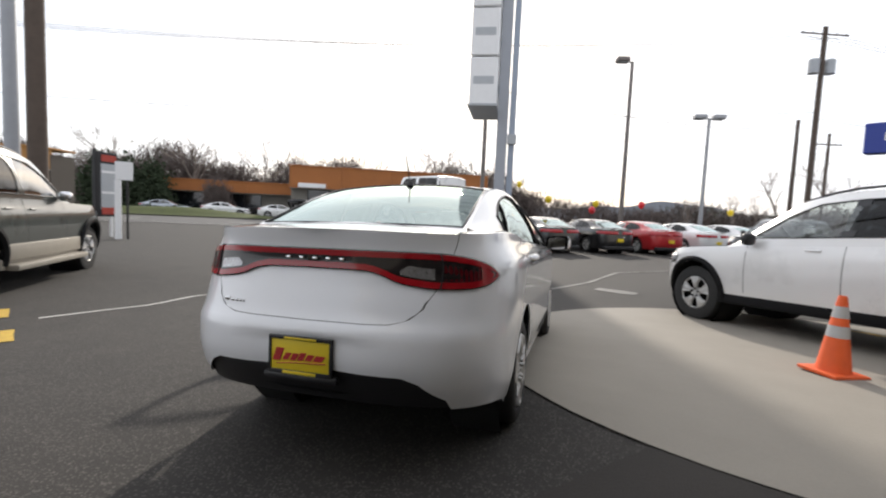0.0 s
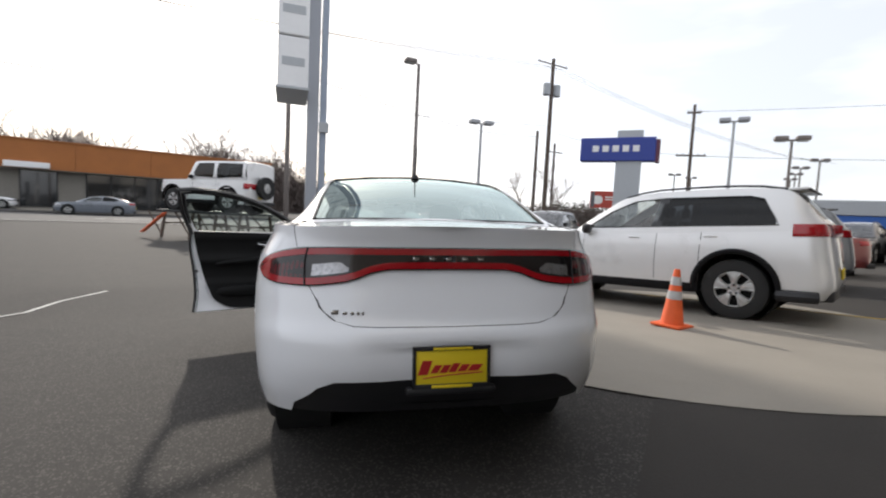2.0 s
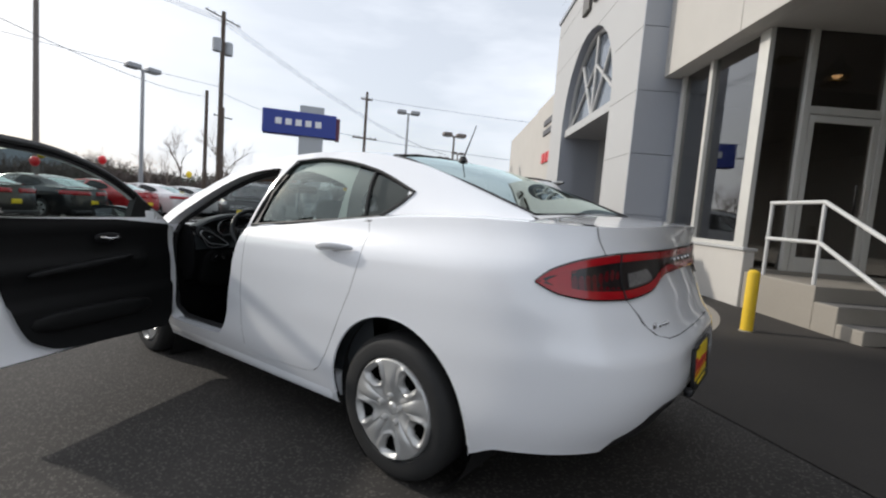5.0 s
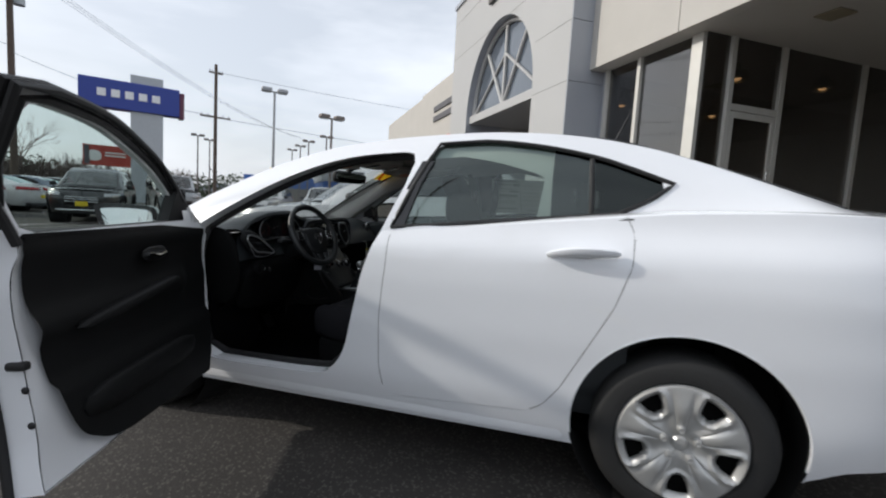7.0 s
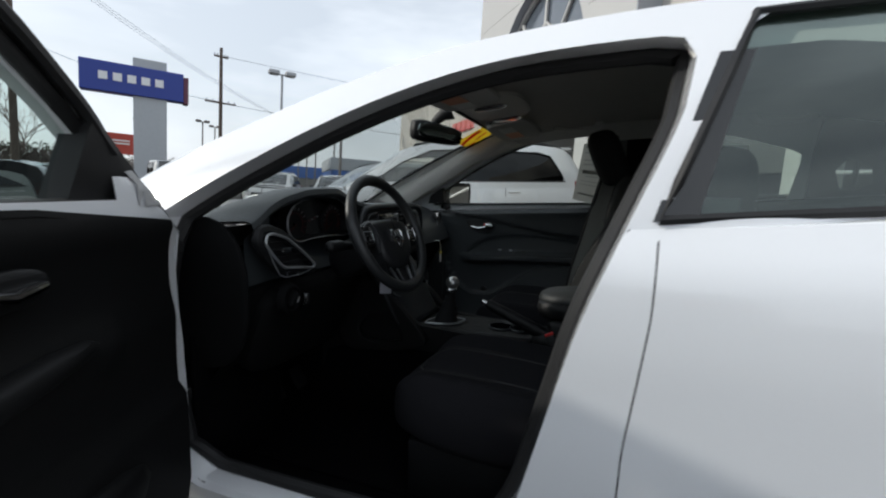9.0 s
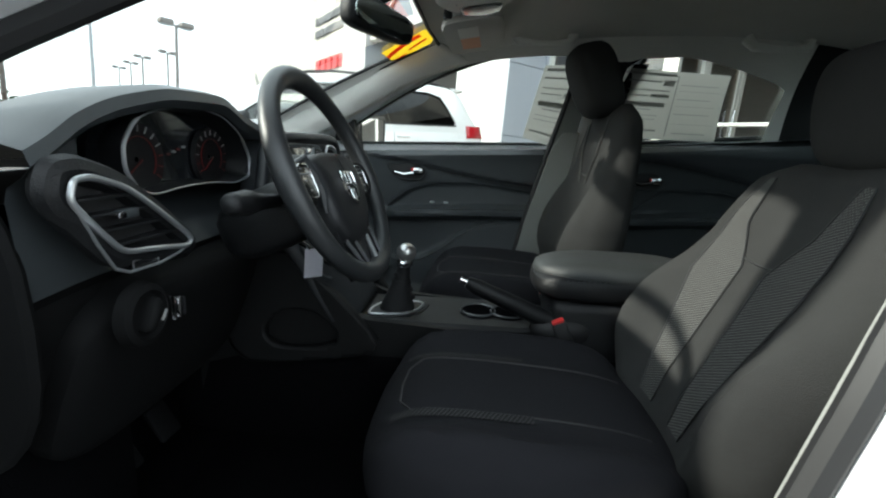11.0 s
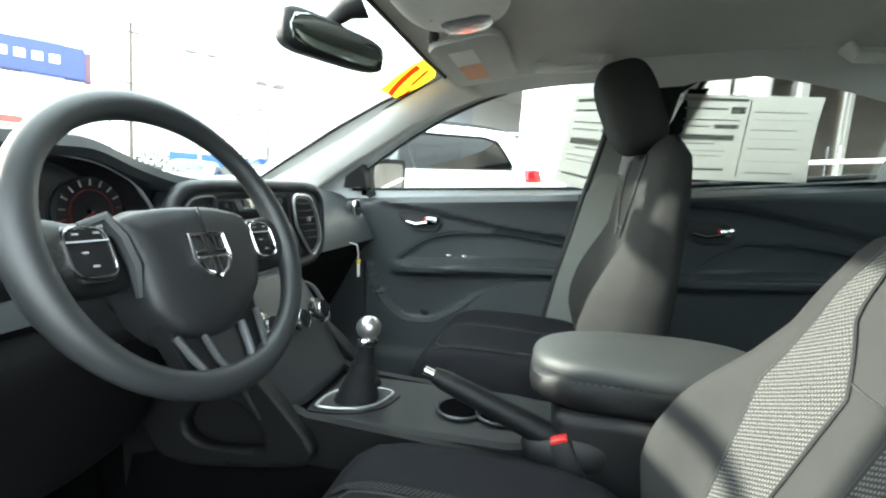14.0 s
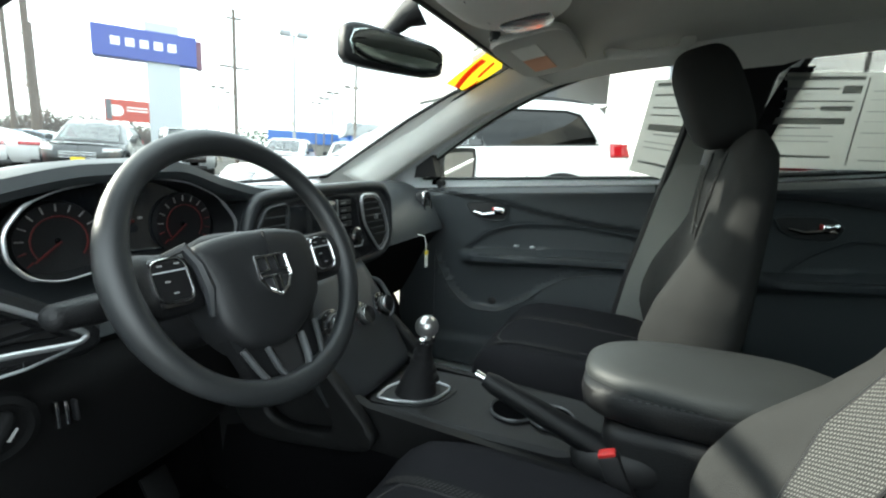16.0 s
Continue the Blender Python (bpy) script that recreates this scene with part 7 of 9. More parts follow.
BM = Matrix(((BD.x, BN.x, 0, P0.x), (BD.y, BN.y, 0, P0.y), (0, 0, 1, 0), (0, 0, 0, 1)))
# building space: x along the front, y outwards, z up
showroom = tagged(new("wall_showroom"), "pale showroom with tall dark windows", "building", kind="structure")
showroom.matrix_world = BM
bpart = lambda name, mesh, m, label="", **k: part(name, mesh, m, showroom, label, **k)
bpart("low_wall", block((-0.06, -0.10, -0.3), (2.36, 0.05, 0.93), 0.01), STUCCO, "cream rendered low wall", smooth=False)
bpart("wall_top", block((-0.08, -0.12, 0.93), (2.36, 0.08, 0.97), 0.008), PANELWHITE, smooth=False)
FASCIA_Y = 0.32
for i, (x0, x1) in enumerate(((2.35, 0.2), (0.19, -2.6), (-2.61, -5.4), (-5.41, -9.0))):
    bpart("fascia_panel", block((x1, FASCIA_Y - 0.2, 3.80), (x0, FASCIA_Y, 6.2), 0.008), STUCCO, smooth=False)
bpart("soffit", block((-9.0, -8.0, 3.802), (2.36, FASCIA_Y - 0.2, 3.95)), STUCCO, smooth=False)
for x, y in ((-1.1, -0.9), (-2.0, -2.4), (-3.6, -1.0)):
    bpart("soffit_lamp", block((x - 0.16, y - 0.16, 3.78), (x + 0.16, y + 0.16, 3.80), 0.01), mat("soffit_lamp_lens", (0.3, 0.26, 0.18), 0.5), smooth=False)
# front windows
for x0, x1 in ((0.20, 1.27), (1.35, 2.14)):
    g = bpart("window_pane", block((x0, -0.03, 0.97), (x1, -0.02, 3.80)), SHOWGLASS, "dark showroom window", smooth=False)
for x, w in ((0.10, 0.20), (1.31, 0.08), (2.18, 0.08)):
    bpart("mullion", block((x - w / 2, -0.09, 0.97), (x + w / 2, 0.04, 3.80), 0.006), ALU, "pale aluminium mullion", smooth=False)
bpart("window_return", block((2.22, -0.06, 0.97), (2.36, 0.0, 3.80), 0.004), PANELGREY, smooth=False)
bpart("window_rail", block((0.0, -0.07, 0.97), (2.3, 0.02, 1.03), 0.005), ALU, smooth=False)
# entrance side, at a right angle
for y0, y1, z0 in ((-0.02, -0.45, 0.70), (-0.55, -1.47, 2.86), (-1.57, -3.28, 0.70), (-3.38, -5.2, 0.70)):
    bpart("window_pane", block((-0.02, y1, z0), (-0.01, y0, 3.80)), SHOWGLASS, smooth=False)
for y, w in ((-0.50, 0.09), (-1.52, 0.09), (-3.33, 0.09), (-5.25, 0.1)):
    bpart("mullion", block((-0.07, y - w / 2, 0.68), (0.06, y + w / 2, 3.80), 0.006), ALU, smooth=False)
bpart("transom", block((-0.06, -1.48, 2.75), (0.05, -0.54, 2.85), 0.006), ALU, smooth=False)
dr = bpart("entrance_door", block((-0.04, -1.44, 0.72), (-0.03, -0.58, 2.72)), SHOWGLASS, "glass entrance door in a pale frame", smooth=False)
for lo, hi in (((-0.06, -0.63, 0.70), (0.0, -0.56, 2.74)), ((-0.06, -1.465, 0.70), (0.0, -1.39, 2.74)), ((-0.06, -1.39, 0.70), (0.0, -0.63, 0.90)), ((-0.06, -1.39, 2.65), (0.0, -0.63, 2.74))):
    part("door_frame", block(lo, hi, 0.006), ALU, dr, smooth=False)
part("door_pull", tube([(-0.10, -1.36, 1.5), (-0.10, -1.36, 1.9)], 0.012, 8), CHROME, dr)
bpart("threshold", block((-0.08, -5.2, 0.60), (0.08, -0.05, 0.71), 0.005), CONCRETE, smooth=False)
# inside the showroom; one dark brown on every face stands for dim light
bpart("inner_floor", block((0.05, -9.0, 0.5), (12.0, -0.12, 0.66)), SHOWDIM, smooth=False)
bpart("inner_ceiling", block((0.05, -9.0, 3.90), (12.0, -0.12, 3.955)), SHOWDIM, smooth=False)
bpart("inner_wall", block((0.05, -9.2, 0.5), (12.0, -9.0, 4.0)), SHOWDIM, smooth=False)
bpart("inner_wall", block((11.9, -9.0, 0.5), (12.1, -0.12, 4.0)), SHOWDIM, smooth=False)
for x, y, z in ((0.40, -3.05, 3.52), (0.6, -1.35, 3.5), (2.75, -0.8, 3.4), (1.3, -1.65, 3.05)):
    pl = bpart("pendant_lamp", moved(lathe([(0.02, 0.22), (0.05, 0.20), (0.06, 0.12), (0.12, 0.09), (0.17, 0.03), (0.18, -0.06), (0.16, -0.06)], 24), pose(x, y, z)), mat("brass_shade", (0.22, 0.20, 0.07), 0.25, 0.7), "brass dome pendant lamp")
    part("lamp_cord", tube([(x, y, z + 0.2), (x, y, 3.9)], 0.01, 6), SEALBLACK, pl)
    bulb = bpart("lamp_bulb", moved(soft((0, 0, 0), (0.12, 0.12, 0.10), 2, 14, 10), pose(x, y, z - 0.02)), bpy.data.materials.new("warm_bulb"))
    bulb.parent = pl
    bm_ = bulb.data.materials[0]
    bm_.use_nodes = True
    bm_.node_tree.nodes["Principled BSDF"].inputs["Emission Color"].default_value = (1.0, 0.62, 0.30, 1)
    bm_.node_tree.nodes["Principled BSDF"].inputs["Emission Strength"].default_value = 3.0
for i in range(6):
    bpart("counter", block((1.0 + i * 1.4, -6.5, 0.66), (2.1 + i * 1.4, -5.9, 1.5 + 0.2 * (i % 2)), 0.02), mat("counter_front", (0.12, 0.08, 0.05), 0.6), smooth=False)
bpart("roof_volume", block((-9.0, -14, 3.96), (16.0, 0.1, 6.1)), STUCCO, smooth=False)
bpart("end_wall", block((-9.2, -14, -0.5), (-9.0, 0.1, 6.1)), STUCCO, smooth=False)
bpart("side_wall", block((-9.0, -5.6, -0.5), (0.0, -5.3, 3.8)), STUCCO, smooth=False)
# landing, steps and handrail
bpart("landing", block((-1.25, -5.2, -0.4), (-0.07, 0.02, 0.66), 0.012), CONCRETE, smooth=False)
for i in range(3):
    bpart("step", block((-1.25 - 0.31 * (i + 1), -4.0, -0.4), (-1.25 - 0.31 * i, 0.02, 0.66 - 0.165 * (i + 1)), 0.012), CONCRETE, smooth=False)
    bpart("step_nosing", block((-1.25 - 0.31 * (i + 1), -4.0, 0.662 - 0.165 * (i + 1)), (-1.25 - 0.31 * i + 0.0, 0.0, 0.666 - 0.165 * (i + 1)), 0.001), mat("worn_tread", (0.16, 0.155, 0.15), 0.9), smooth=False)
for hz in (0.90, 0.46):
    bpart("handrail", tube([(-0.30, -0.06, 0.66 + hz), (-1.12, -0.06, 0.66 + hz), (-2.25, -0.06, 0.10 + hz)], 0.024, 10), RAILGREY, "pale painted steel handrail")
for x, z in ((-0.32, 0.66), (-1.12, 0.66), (-2.20, 0.12)):
    bpart("rail_post", tube([(x, -0.06, z), (x, -0.06, z + 0.90)], 0.022, 10), RAILGREY)
# ---- arched portal ----
portal = tagged(new("wall_portal"), "grey panelled portal with a tall arched window", "portal", kind="structure")
portal.matrix_world = BM
ppart = lambda name, mesh, m, label="", **k: part(name, mesh, m, portal, label, **k)
A0, A1, PB, PT = 2.36, 9.4, 0.77, 7.4
OX0, OX1, SPRING = 3.74, 7.86, 3.72
ocx, orad = (OX0 + OX1) / 2, (OX1 - OX0) / 2
arch_poly = [(OX0, -1.0), (OX0, SPRING)] + [(ocx - orad * math.cos(a), SPRING + orad * 1.05 * math.sin(a)) for a in lin(0.08, math.pi - 0.08, 24)] + [(OX1, SPRING), (OX1, -1.0)]
face = grid(lambda a, z: (a, PB, z), lin(A0, A1, 48), lin(-0.4, PT, 50))
face = carve(face, lambda v: (v[0], v[2]), lambda a, z, v: (a, PB, z), poly_sdf(arch_poly), 0.22)
ppart("portal_front", face, PANELWHITE, "white metal clad front", smooth=False)
reveal = grid(lambda i, t: (arch_poly[int(i)][0], PB - 0.45 * t, arch_poly[int(i)][1]), range(len(arch_poly)), lin(0, 1, 3))
ppart("portal_reveal", reveal, PANELGREY, smooth=False)
JOINTS = [0.22 + 1.115 * k for k in range(8)]
for z in JOINTS:
    zt_ = min(PT, z + 1.105)
    ppart("panel", block((A0 - 0.035, 0.0, z), (A0 - 0.005, PB, zt_), 0.004), PANELGREY, smooth=False)
for z in JOINTS:
    ppart("panel_joint", block((A0, PB + 0.001, z - 0.008), (OX0 if z < SPRING + 1.2 else A1, PB + 0.004, z)), mat("joint_shadow_gap", (0.2, 0.2, 0.2), 0.9), smooth=False)
ppart("portal_core", block((A0 - 0.004, -0.4, -0.4), (OX0 - 0.01, PB - 0.01, PT)), PANELGREY, smooth=False)
ppart("portal_core", block((OX1 + 0.01, -0.4, -0.4), (A1, PB - 0.01, PT)), PANELGREY, smooth=False)
ppart("portal_core", block((A0, -0.4, SPRING + orad * 1.1), (A1, PB - 0.01, PT)), PANELGREY, smooth=False)
ppart("portal_cap", block((A0 - 0.08, -0.45, PT), (A1 + 0.05, PB + 0.05, PT + 0.12), 0.01), PANELGREY, smooth=False)
gl = [(OX0 + 0.02, SPRING)] + [(ocx - (orad - 0.02) * math.cos(a), SPRING + (orad * 1.05 - 0.02) * math.sin(a)) for a in lin(0.0, math.pi, 30)]
aw = ppart("arch_window", prism(gl, lambda a, b, d: (a, PB - 0.30 + d, b), 0.02), mat("blue_grey_glass", (0.10, 0.12, 0.15), 0.12, var=0.1, coat=0.6), "arched window with slanted glazing bars", smooth=False)
part("arch_frame", tube([(ocx - (orad - 0.05) * math.cos(a), PB - 0.24, SPRING + (orad * 1.05 - 0.05) * math.sin(a)) for a in lin(0, math.pi, 30)], 0.07, 8), PANELWHITE, aw)
for a in (0.0, -0.62, 0.62):
    L = orad * 1.02 if a == 0 else orad * 0.98
    part("glazing_bar", tube([(ocx, PB - 0.25, SPRING + 0.05), (ocx + L * math.sin(a), PB - 0.25, SPRING + L * math.cos(a))], 0.05, 8), PANELWHITE, aw)
for k in (-1, 1):
    part("glazing_bar", tube([(ocx + k * orad * 0.98, PB - 0.25, SPRING + 0.06), (ocx, PB - 0.25, SPRING + 1.35)], 0.04, 8), PANELWHITE, aw)
ppart("lintel", block((OX0, PB - 0.40, SPRING - 0.16), (OX1, PB - 0.10, SPRING + 0.06), 0.01), PANELWHITE, smooth=False)
ppart("portal_recess", block((OX0 - 0.3, -3.0, -0.4), (OX1 + 0.3, -2.9, SPRING)), PANELWHITE, smooth=False)
ppart("recess_side", block((OX0 - 0.12, -3.0, -0.4), (OX0 - 0.01, PB - 0.45, SPRING)), PANELWHITE, smooth=False)
ppart("recess_side", block((OX1 + 0.01, -3.0, -0.4), (OX1 + 0.12, PB - 0.45, SPRING)), PANELWHITE, smooth=False)
ppart("recess_top", block((OX0, -3.0, SPRING - 0.14), (OX1, PB - 0.42, SPRING - 0.02)), PANELWHITE, smooth=False)
for x in (4.6, 5.8, 7.0):
    ppart("recess_mullion", block((x - 0.05, -2.9, 0.0), (x + 0.05, -2.8, SPRING - 0.15), 0.005), ALU, smooth=False)
for i in range(4):
    ppart("sign_bar", block((3.2 + 0.9 * i, PB + 0.01, 6.45), (3.75 + 0.9 * i, PB + 0.09, 7.0), 0.02), mat("sign_bar_dark", (0.12, 0.11, 0.10), 0.5), smooth=False)
# the next facade with its coloured boards
nx = tagged(new("wall_next_facade"), "cream facade with dark and red sign boards", "facade", kind="structure")
nx.matrix_world = BM
part("facade_wall", block((9.4, -1.0, -0.5), (24.0, 0.2, 5.9), 0.02), STUCCO, nx, smooth=False)
for z, m_ in ((4.9, INK), (4.5, INK)):
    part("sign_board", block((10.6, 0.2, z), (13.4, 0.26, z + 0.22), 0.01), m_, nx, smooth=False)
for i in range(5):
    part("red_bar", block((10.6 + 0.55 * i, 0.2, 3.35), (11.0 + 0.55 * i, 0.28, 3.75), 0.02), REDPLASTIC, nx, smooth=False)

# ---- bollard and cone ----
bx, by = 3.42, -0.93
bol = thing("bollard", pose(bx, by, ground_z(bx, by), 0, 2.0, 0), "yellow painted steel bollard beside the entrance", "bollard")
part("post", lathe([(0.058, -0.1), (0.058, 0.60), (0.055, 0.625), (0.03, 0.645), (0.001, 0.65)], 24), BOLLARD, bol)
part("foot_collar", lathe([(0.075, -0.02), (0.072, 0.012), (0.058, 0.014)], 20), CONCRETE, bol)
kx, ky = 3.34, 2.0
cone = thing("traffic_cone", pose(kx, ky, ground_z(kx, ky) + 0.012, 0, 1.5, 25), "orange traffic cone with two reflective bands", "cone")
part("cone_base", block((-0.18, -0.18, 0), (0.18, 0.18, 0.035), 0.015), ORANGE, cone)
part("cone_body", lathe([(0.135, 0.03), (0.125, 0.06), (0.036, 0.67), (0.030, 0.69), (0.020, 0.69)], 32), ORANGE, cone)
rad = lambda z: 0.125 - 0.089 * (z - 0.06) / 0.61
for z0, z1 in ((0.33, 0.43), (0.50, 0.60)):
    part("reflective_band", lathe([(rad(z0) + 0.003, z0), (rad(z1) + 0.003, z1)], 32), BANDWHITE, cone)

# ---- parked vehicles ----


def vehicle(name, M, paint_m, label, spec, group=""):
    """A parked car: body, cabin, windows, lamps, wheels, from a table of sizes."""
    S = dict(spec)
    sh_ = Shell(curve(*[(y, S["sill"]) for y in (-1.5, 5.0)]), curve(*S["belt"]), curve(*S["width"]), curve(*S["rear"]), curve(*S["front"]), S.get("cr", 0.0), S.get("cf", S["wb"] - 0.2), S.get("nr", 4.0), S.get("nf", 3.2), S.get("lip", 0.03), curve(*S["rail_x"]), curve(*S["rail_z"]), curve((-2, S.get("crown", 0.04)), (5, S.get("crown", 0.04))), S["cabin"])
    root = thing(name, M, label, "car", group)
    fs = lambda y, z, v: (math.copysign(sh_.half(y, z), v[0]), y, z)
    fc = lambda y, z, v: (math.copysign(sh_.cabin_x(y, z), v[0]), y, z)
    r, wz = S["tyre"], S["tyre"]
    side = sh_.side(14, 40, 12, 16)
    for yw in (0, S["wb"]):
        side = carve(side, YZ, fs, circle_sdf(yw, wz + 0.02, r + S.get("gap", 0.07)), 0.09, lambda v: -0.9 < v[1] < S["wb"] + 0.9 and abs(v[0]) > 0.4)
    cells = S.get("cells", (36, 8))
    cab_ = sh_.cabin_side(*cells)
    holes = [poly_sdf(S["daylight"])] if S.get("daylight") else [poly_sdf(p) for p, _ in S["windows"]]
    cut_c = cab_
    for h in holes:
        cut_c = carve(cut_c, YZ, fc, h, 0.08)
    g0, g1 = S["cabin"]
    roof_ = sh_.roof(36, 13)
    caps = [sh_.cap(g1 - 0.02, S["front"][len(S["front"]) // 2][1] - S.get("nose", 0.12), 8, 11)]
    if g0 > S["rear"][-1][1] + 0.25:
        caps.append(sh_.cap(S["rear"][-1][1] + 0.01, g0 + 0.02, 6, 11))
    glass_r, glass_f = S["rear_glass"], S["front_glass"]
    ft = lambda x, y, v: (x, y, sh_.roof_z(x, y))

    def top_poly(y0, y1):
        return [(-sh_.xr(y0) * 0.9, y0), (sh_.xr(y0) * 0.9, y0), (sh_.xr(y1) * 0.9, y1), (-sh_.xr(y1) * 0.9, y1)]
    shell_roof = roof_
    for a, b in (glass_r, glass_f):
        shell_roof = carve(shell_roof, XY, ft, poly_sdf(top_poly(a, b)), 0.09)
    tail = []
    if g0 <= S["rear"][-1][1] + 0.25:
        def back(k, t):
            zb_ = sh_.top(0.8, g0)
            x = sh_.xr(g0) * k
            return x, g0, zb_ + (sh_.roof_z(x, g0) - zb_) * t
        tail = [grid(back, lin(-1, 1, 9), lin(0, 1, 4))]
    body = part("body", join(side, mirrored(side), cut_c, mirrored(cut_c), shell_roof, *caps, *tail), paint_m, root)
    for k in (1, -1):
        mm = (lambda g: g) if k > 0 else mirrored
        for poly, gm in S["windows"]:
            g = carve(off_cabin(sh_.cabin_side(*cells), 0.012), YZ, lambda y, z, v: (sh_.cabin_x(y, z) - 0.012, y, z), flip(poly_sdf(poly, 0.01)), 0.1)
            part("side_window", mm(g), gm, root, shadow=False)
            if not S.get("daylight"):
                part("window_trim", mm(tube([(sh_.cabin_x(a, b), a, b) for a, b in poly], 0.012, 5, True)), SEALBLACK, root)
        if S.get("daylight"):
            part("window_trim", mm(tube([(sh_.cabin_x(a, b), a, b) for a, b in dense(S["daylight"], 4)], 0.009, 5, True)), SEALBLACK, root)
        if S.get("pillar"):
            part("pillar_band", mm(prism(S["pillar"], lambda a, b, d: (sh_.cabin_x(a, b) + 0.004 - d, a, b), 0.02)), GLOSSBLACK, root)
        for yd in S["doors"]:
            zt_ = sh_.top(0.8, yd)
            part("door_gap", mm(tube([(sh_.half(yd, z) - 0.003, yd + 0.02 * math.sin(3 * z), z) for z in lin(S["sill"] + 0.15, zt_, 8)], 0.0058, 4)), SEALBLACK, body)
        for yh, drop in S.get("handles", [(yd + 0.10, 0.14) for yd in S["doors"]]):
            zh = sh_.top(0.8, yh) - drop
            part("door_handle", mm(tube([(sh_.half(yh, zh) + 0.015, yh, zh), (sh_.half(yh + 0.16, zh) + 0.015, yh + 0.16, zh)], 0.013, 6)), S.get("handle", paint_m), body)
        for yw in (0, S["wb"]):
            wheel(root, k * (sh_.width(r) - 0.125 if S.get("inset", True) else k), yw, wz, r, S["rim"], 0.23, k, S.get("style", "alloy"))
            part("wheel_house", moved(lathe([(r + 0.08, k * (sh_.width(r) - 0.06)), (r + 0.08, k * 0.45), (0.02, k * 0.45)], 24, "x"), Matrix.Translation((0, yw, wz + 0.02))), DARKLINER, root)
            if S.get("flare"):
                pts = [(k * (sh_.half(yw + math.cos(a) * (r + 0.09), max(S["sill"], wz + math.sin(a) * (r + 0.09))) + 0.008), yw + math.cos(a) * (r + 0.09), wz + 0.02 + math.sin(a) * (r + 0.09)) for a in lin(-0.1, math.pi + 0.1, 22)]
                part("arch_flare", tube(pts, S["flare"], 6), CLADBLACK, root)
        if S.get("cladding"):
            part("sill_cladding", mm(block((sh_.width(0.4) - 0.08, 0.42, S["sill"] - 0.02), (sh_.width(0.4) + 0.012, S["wb"] - 0.42, S["sill"] + 0.12), 0.02)), S["cladding"], root)
        ym = S["mirror"]
        zb2 = sh_.top(0.8, ym)
        wm = part("wing_mirror", mm(soft((sh_.half(ym, zb2) + 0.09, ym, zb2 + 0.09), (0.19, 0.12, 0.16), 2.8, 14, 8)), S.get("mirror_m", paint_m), root)
        lx, ly, lz, lw, lh = S["tail"]
        tl = grid(lambda s, t: (sh_.half(ly + s, lz + lh * (t - 0.5)) + 0.008, ly + s, lz + lh * (t - 0.5)), lin(-0.16, lw, 8), lin(0, 1, 4))
        part("tail_lamp", mm(tl), REDLENS, root, thick=0.01)
        tr_ = grid(lambda x, t: (x, sh_.rear(x, lz + lh * (t - 0.5)) - 0.008, lz + lh * (t - 0.5)), lin(lx, sh_.width(lz) * 0.97, 8), lin(0, 1, 4))
        part("tail_lamp", mm(tr_), REDLENS, root, thick=0.01)
        hx = sh_.width(0.7)
        hl = grid(lambda x, t: (x, sh_.front(x, S["head_z"] + 0.13 * (t - 0.5)) + 0.008, S["head_z"] + 0.13 * (t - 0.5)), lin(hx * 0.55, hx * 0.93, 8), lin(0, 1, 4))
        part("head_lamp", mm(hl), CLEARLENS, root, thick=0.01)
        if S.get("rails"):
            part("roof_rail", mm(tube([(sh_.xr(y) * 0.93, y, sh_.roof_z(sh_.xr(y) * 0.93, y) + 0.035 * math.sin(math.pi * (i + 0.3) / 8.6) ** 0.4) for i, y in enumerate(lin(-0.5, 1.55, 9))], 0.016, 6)), TRIMBLACK, root)
    for (a, b), nm, gm in ((glass_r, "rear_window", S.get("rear_glass_m", GLASSREAR)), (glass_f, "windscreen", GLASSCLEAR)):
        g = carve(([(v[0], v[1], v[2] - 0.006) for v in roof_[0]], roof_[1]), XY, lambda x, y, v: (x, y, sh_.roof_z(x, y) - 0.006), flip(poly_sdf(top_poly(a, b), 0.01)), 0.1)
        part(nm, g, gm, root, shadow=False)
    zr_ = 0.62
    part("rear_plate", block((-0.15, sh_.rear(0, zr_) - 0.02, zr_ - 0.07), (0.15, sh_.rear(0, zr_) - 0.005, zr_ + 0.07), 0.005), PLATEYELLOW, root)
    yfz = sh_.front(0, 0.62)
    part("grille", block((-0.42, yfz - 0.06, 0.56), (0.42, yfz + 0.012, 0.80), 0.02), S.get("grille", GLOSSBLACK), root)
    part("front_bumper", block((-0.46, yfz - 0.14, S["sill"] - 0.02), (0.46, yfz - 0.01, S["sill"] + 0.12), 0.03), TRIMBLACK, root)
    part("rear_bumper", block((-0.75, sh_.rear(0, 0.4) - 0.015, S["sill"] - 0.02), (0.75, sh_.rear(0, 0.4) + 0.2, S["sill"] + 0.12), 0.03), S.get("bumper_m", TRIMBLACK), root)
    if S.get("spoiler"):
        part("roof_spoiler", block((-0.60, -0.70, sh_.roof_z(0, -0.5) - 0.03), (0.60, -0.46, sh_.roof_z(0, -0.5) + 0.005), 0.012), paint_m, root)
        part("spoiler_edge", block((-0.58, -0.725, sh_.roof_z(0, -0.5) - 0.035), (0.58, -0.70, sh_.roof_z(0, -0.5) - 0.012), 0.004), TRIMBLACK, root)
        for k in (1, -1):
            pts = [(k * (sh_.half(y, S["sill"] + 0.06) + 0.004), y, S["sill"] + 0.04) for y in lin(-0.86, -0.46, 7)]
            part("rear_cladding", tube(pts, 0.075, 8), TRIMBLACK, root)
    part("underbody", block((-0.70, S["rear"][0][1] + 0.3, S["sill"] - 0.04), (0.70, S["wb"] + 0.6, S["sill"] + 0.04), 0.02), DARKLINER, root)
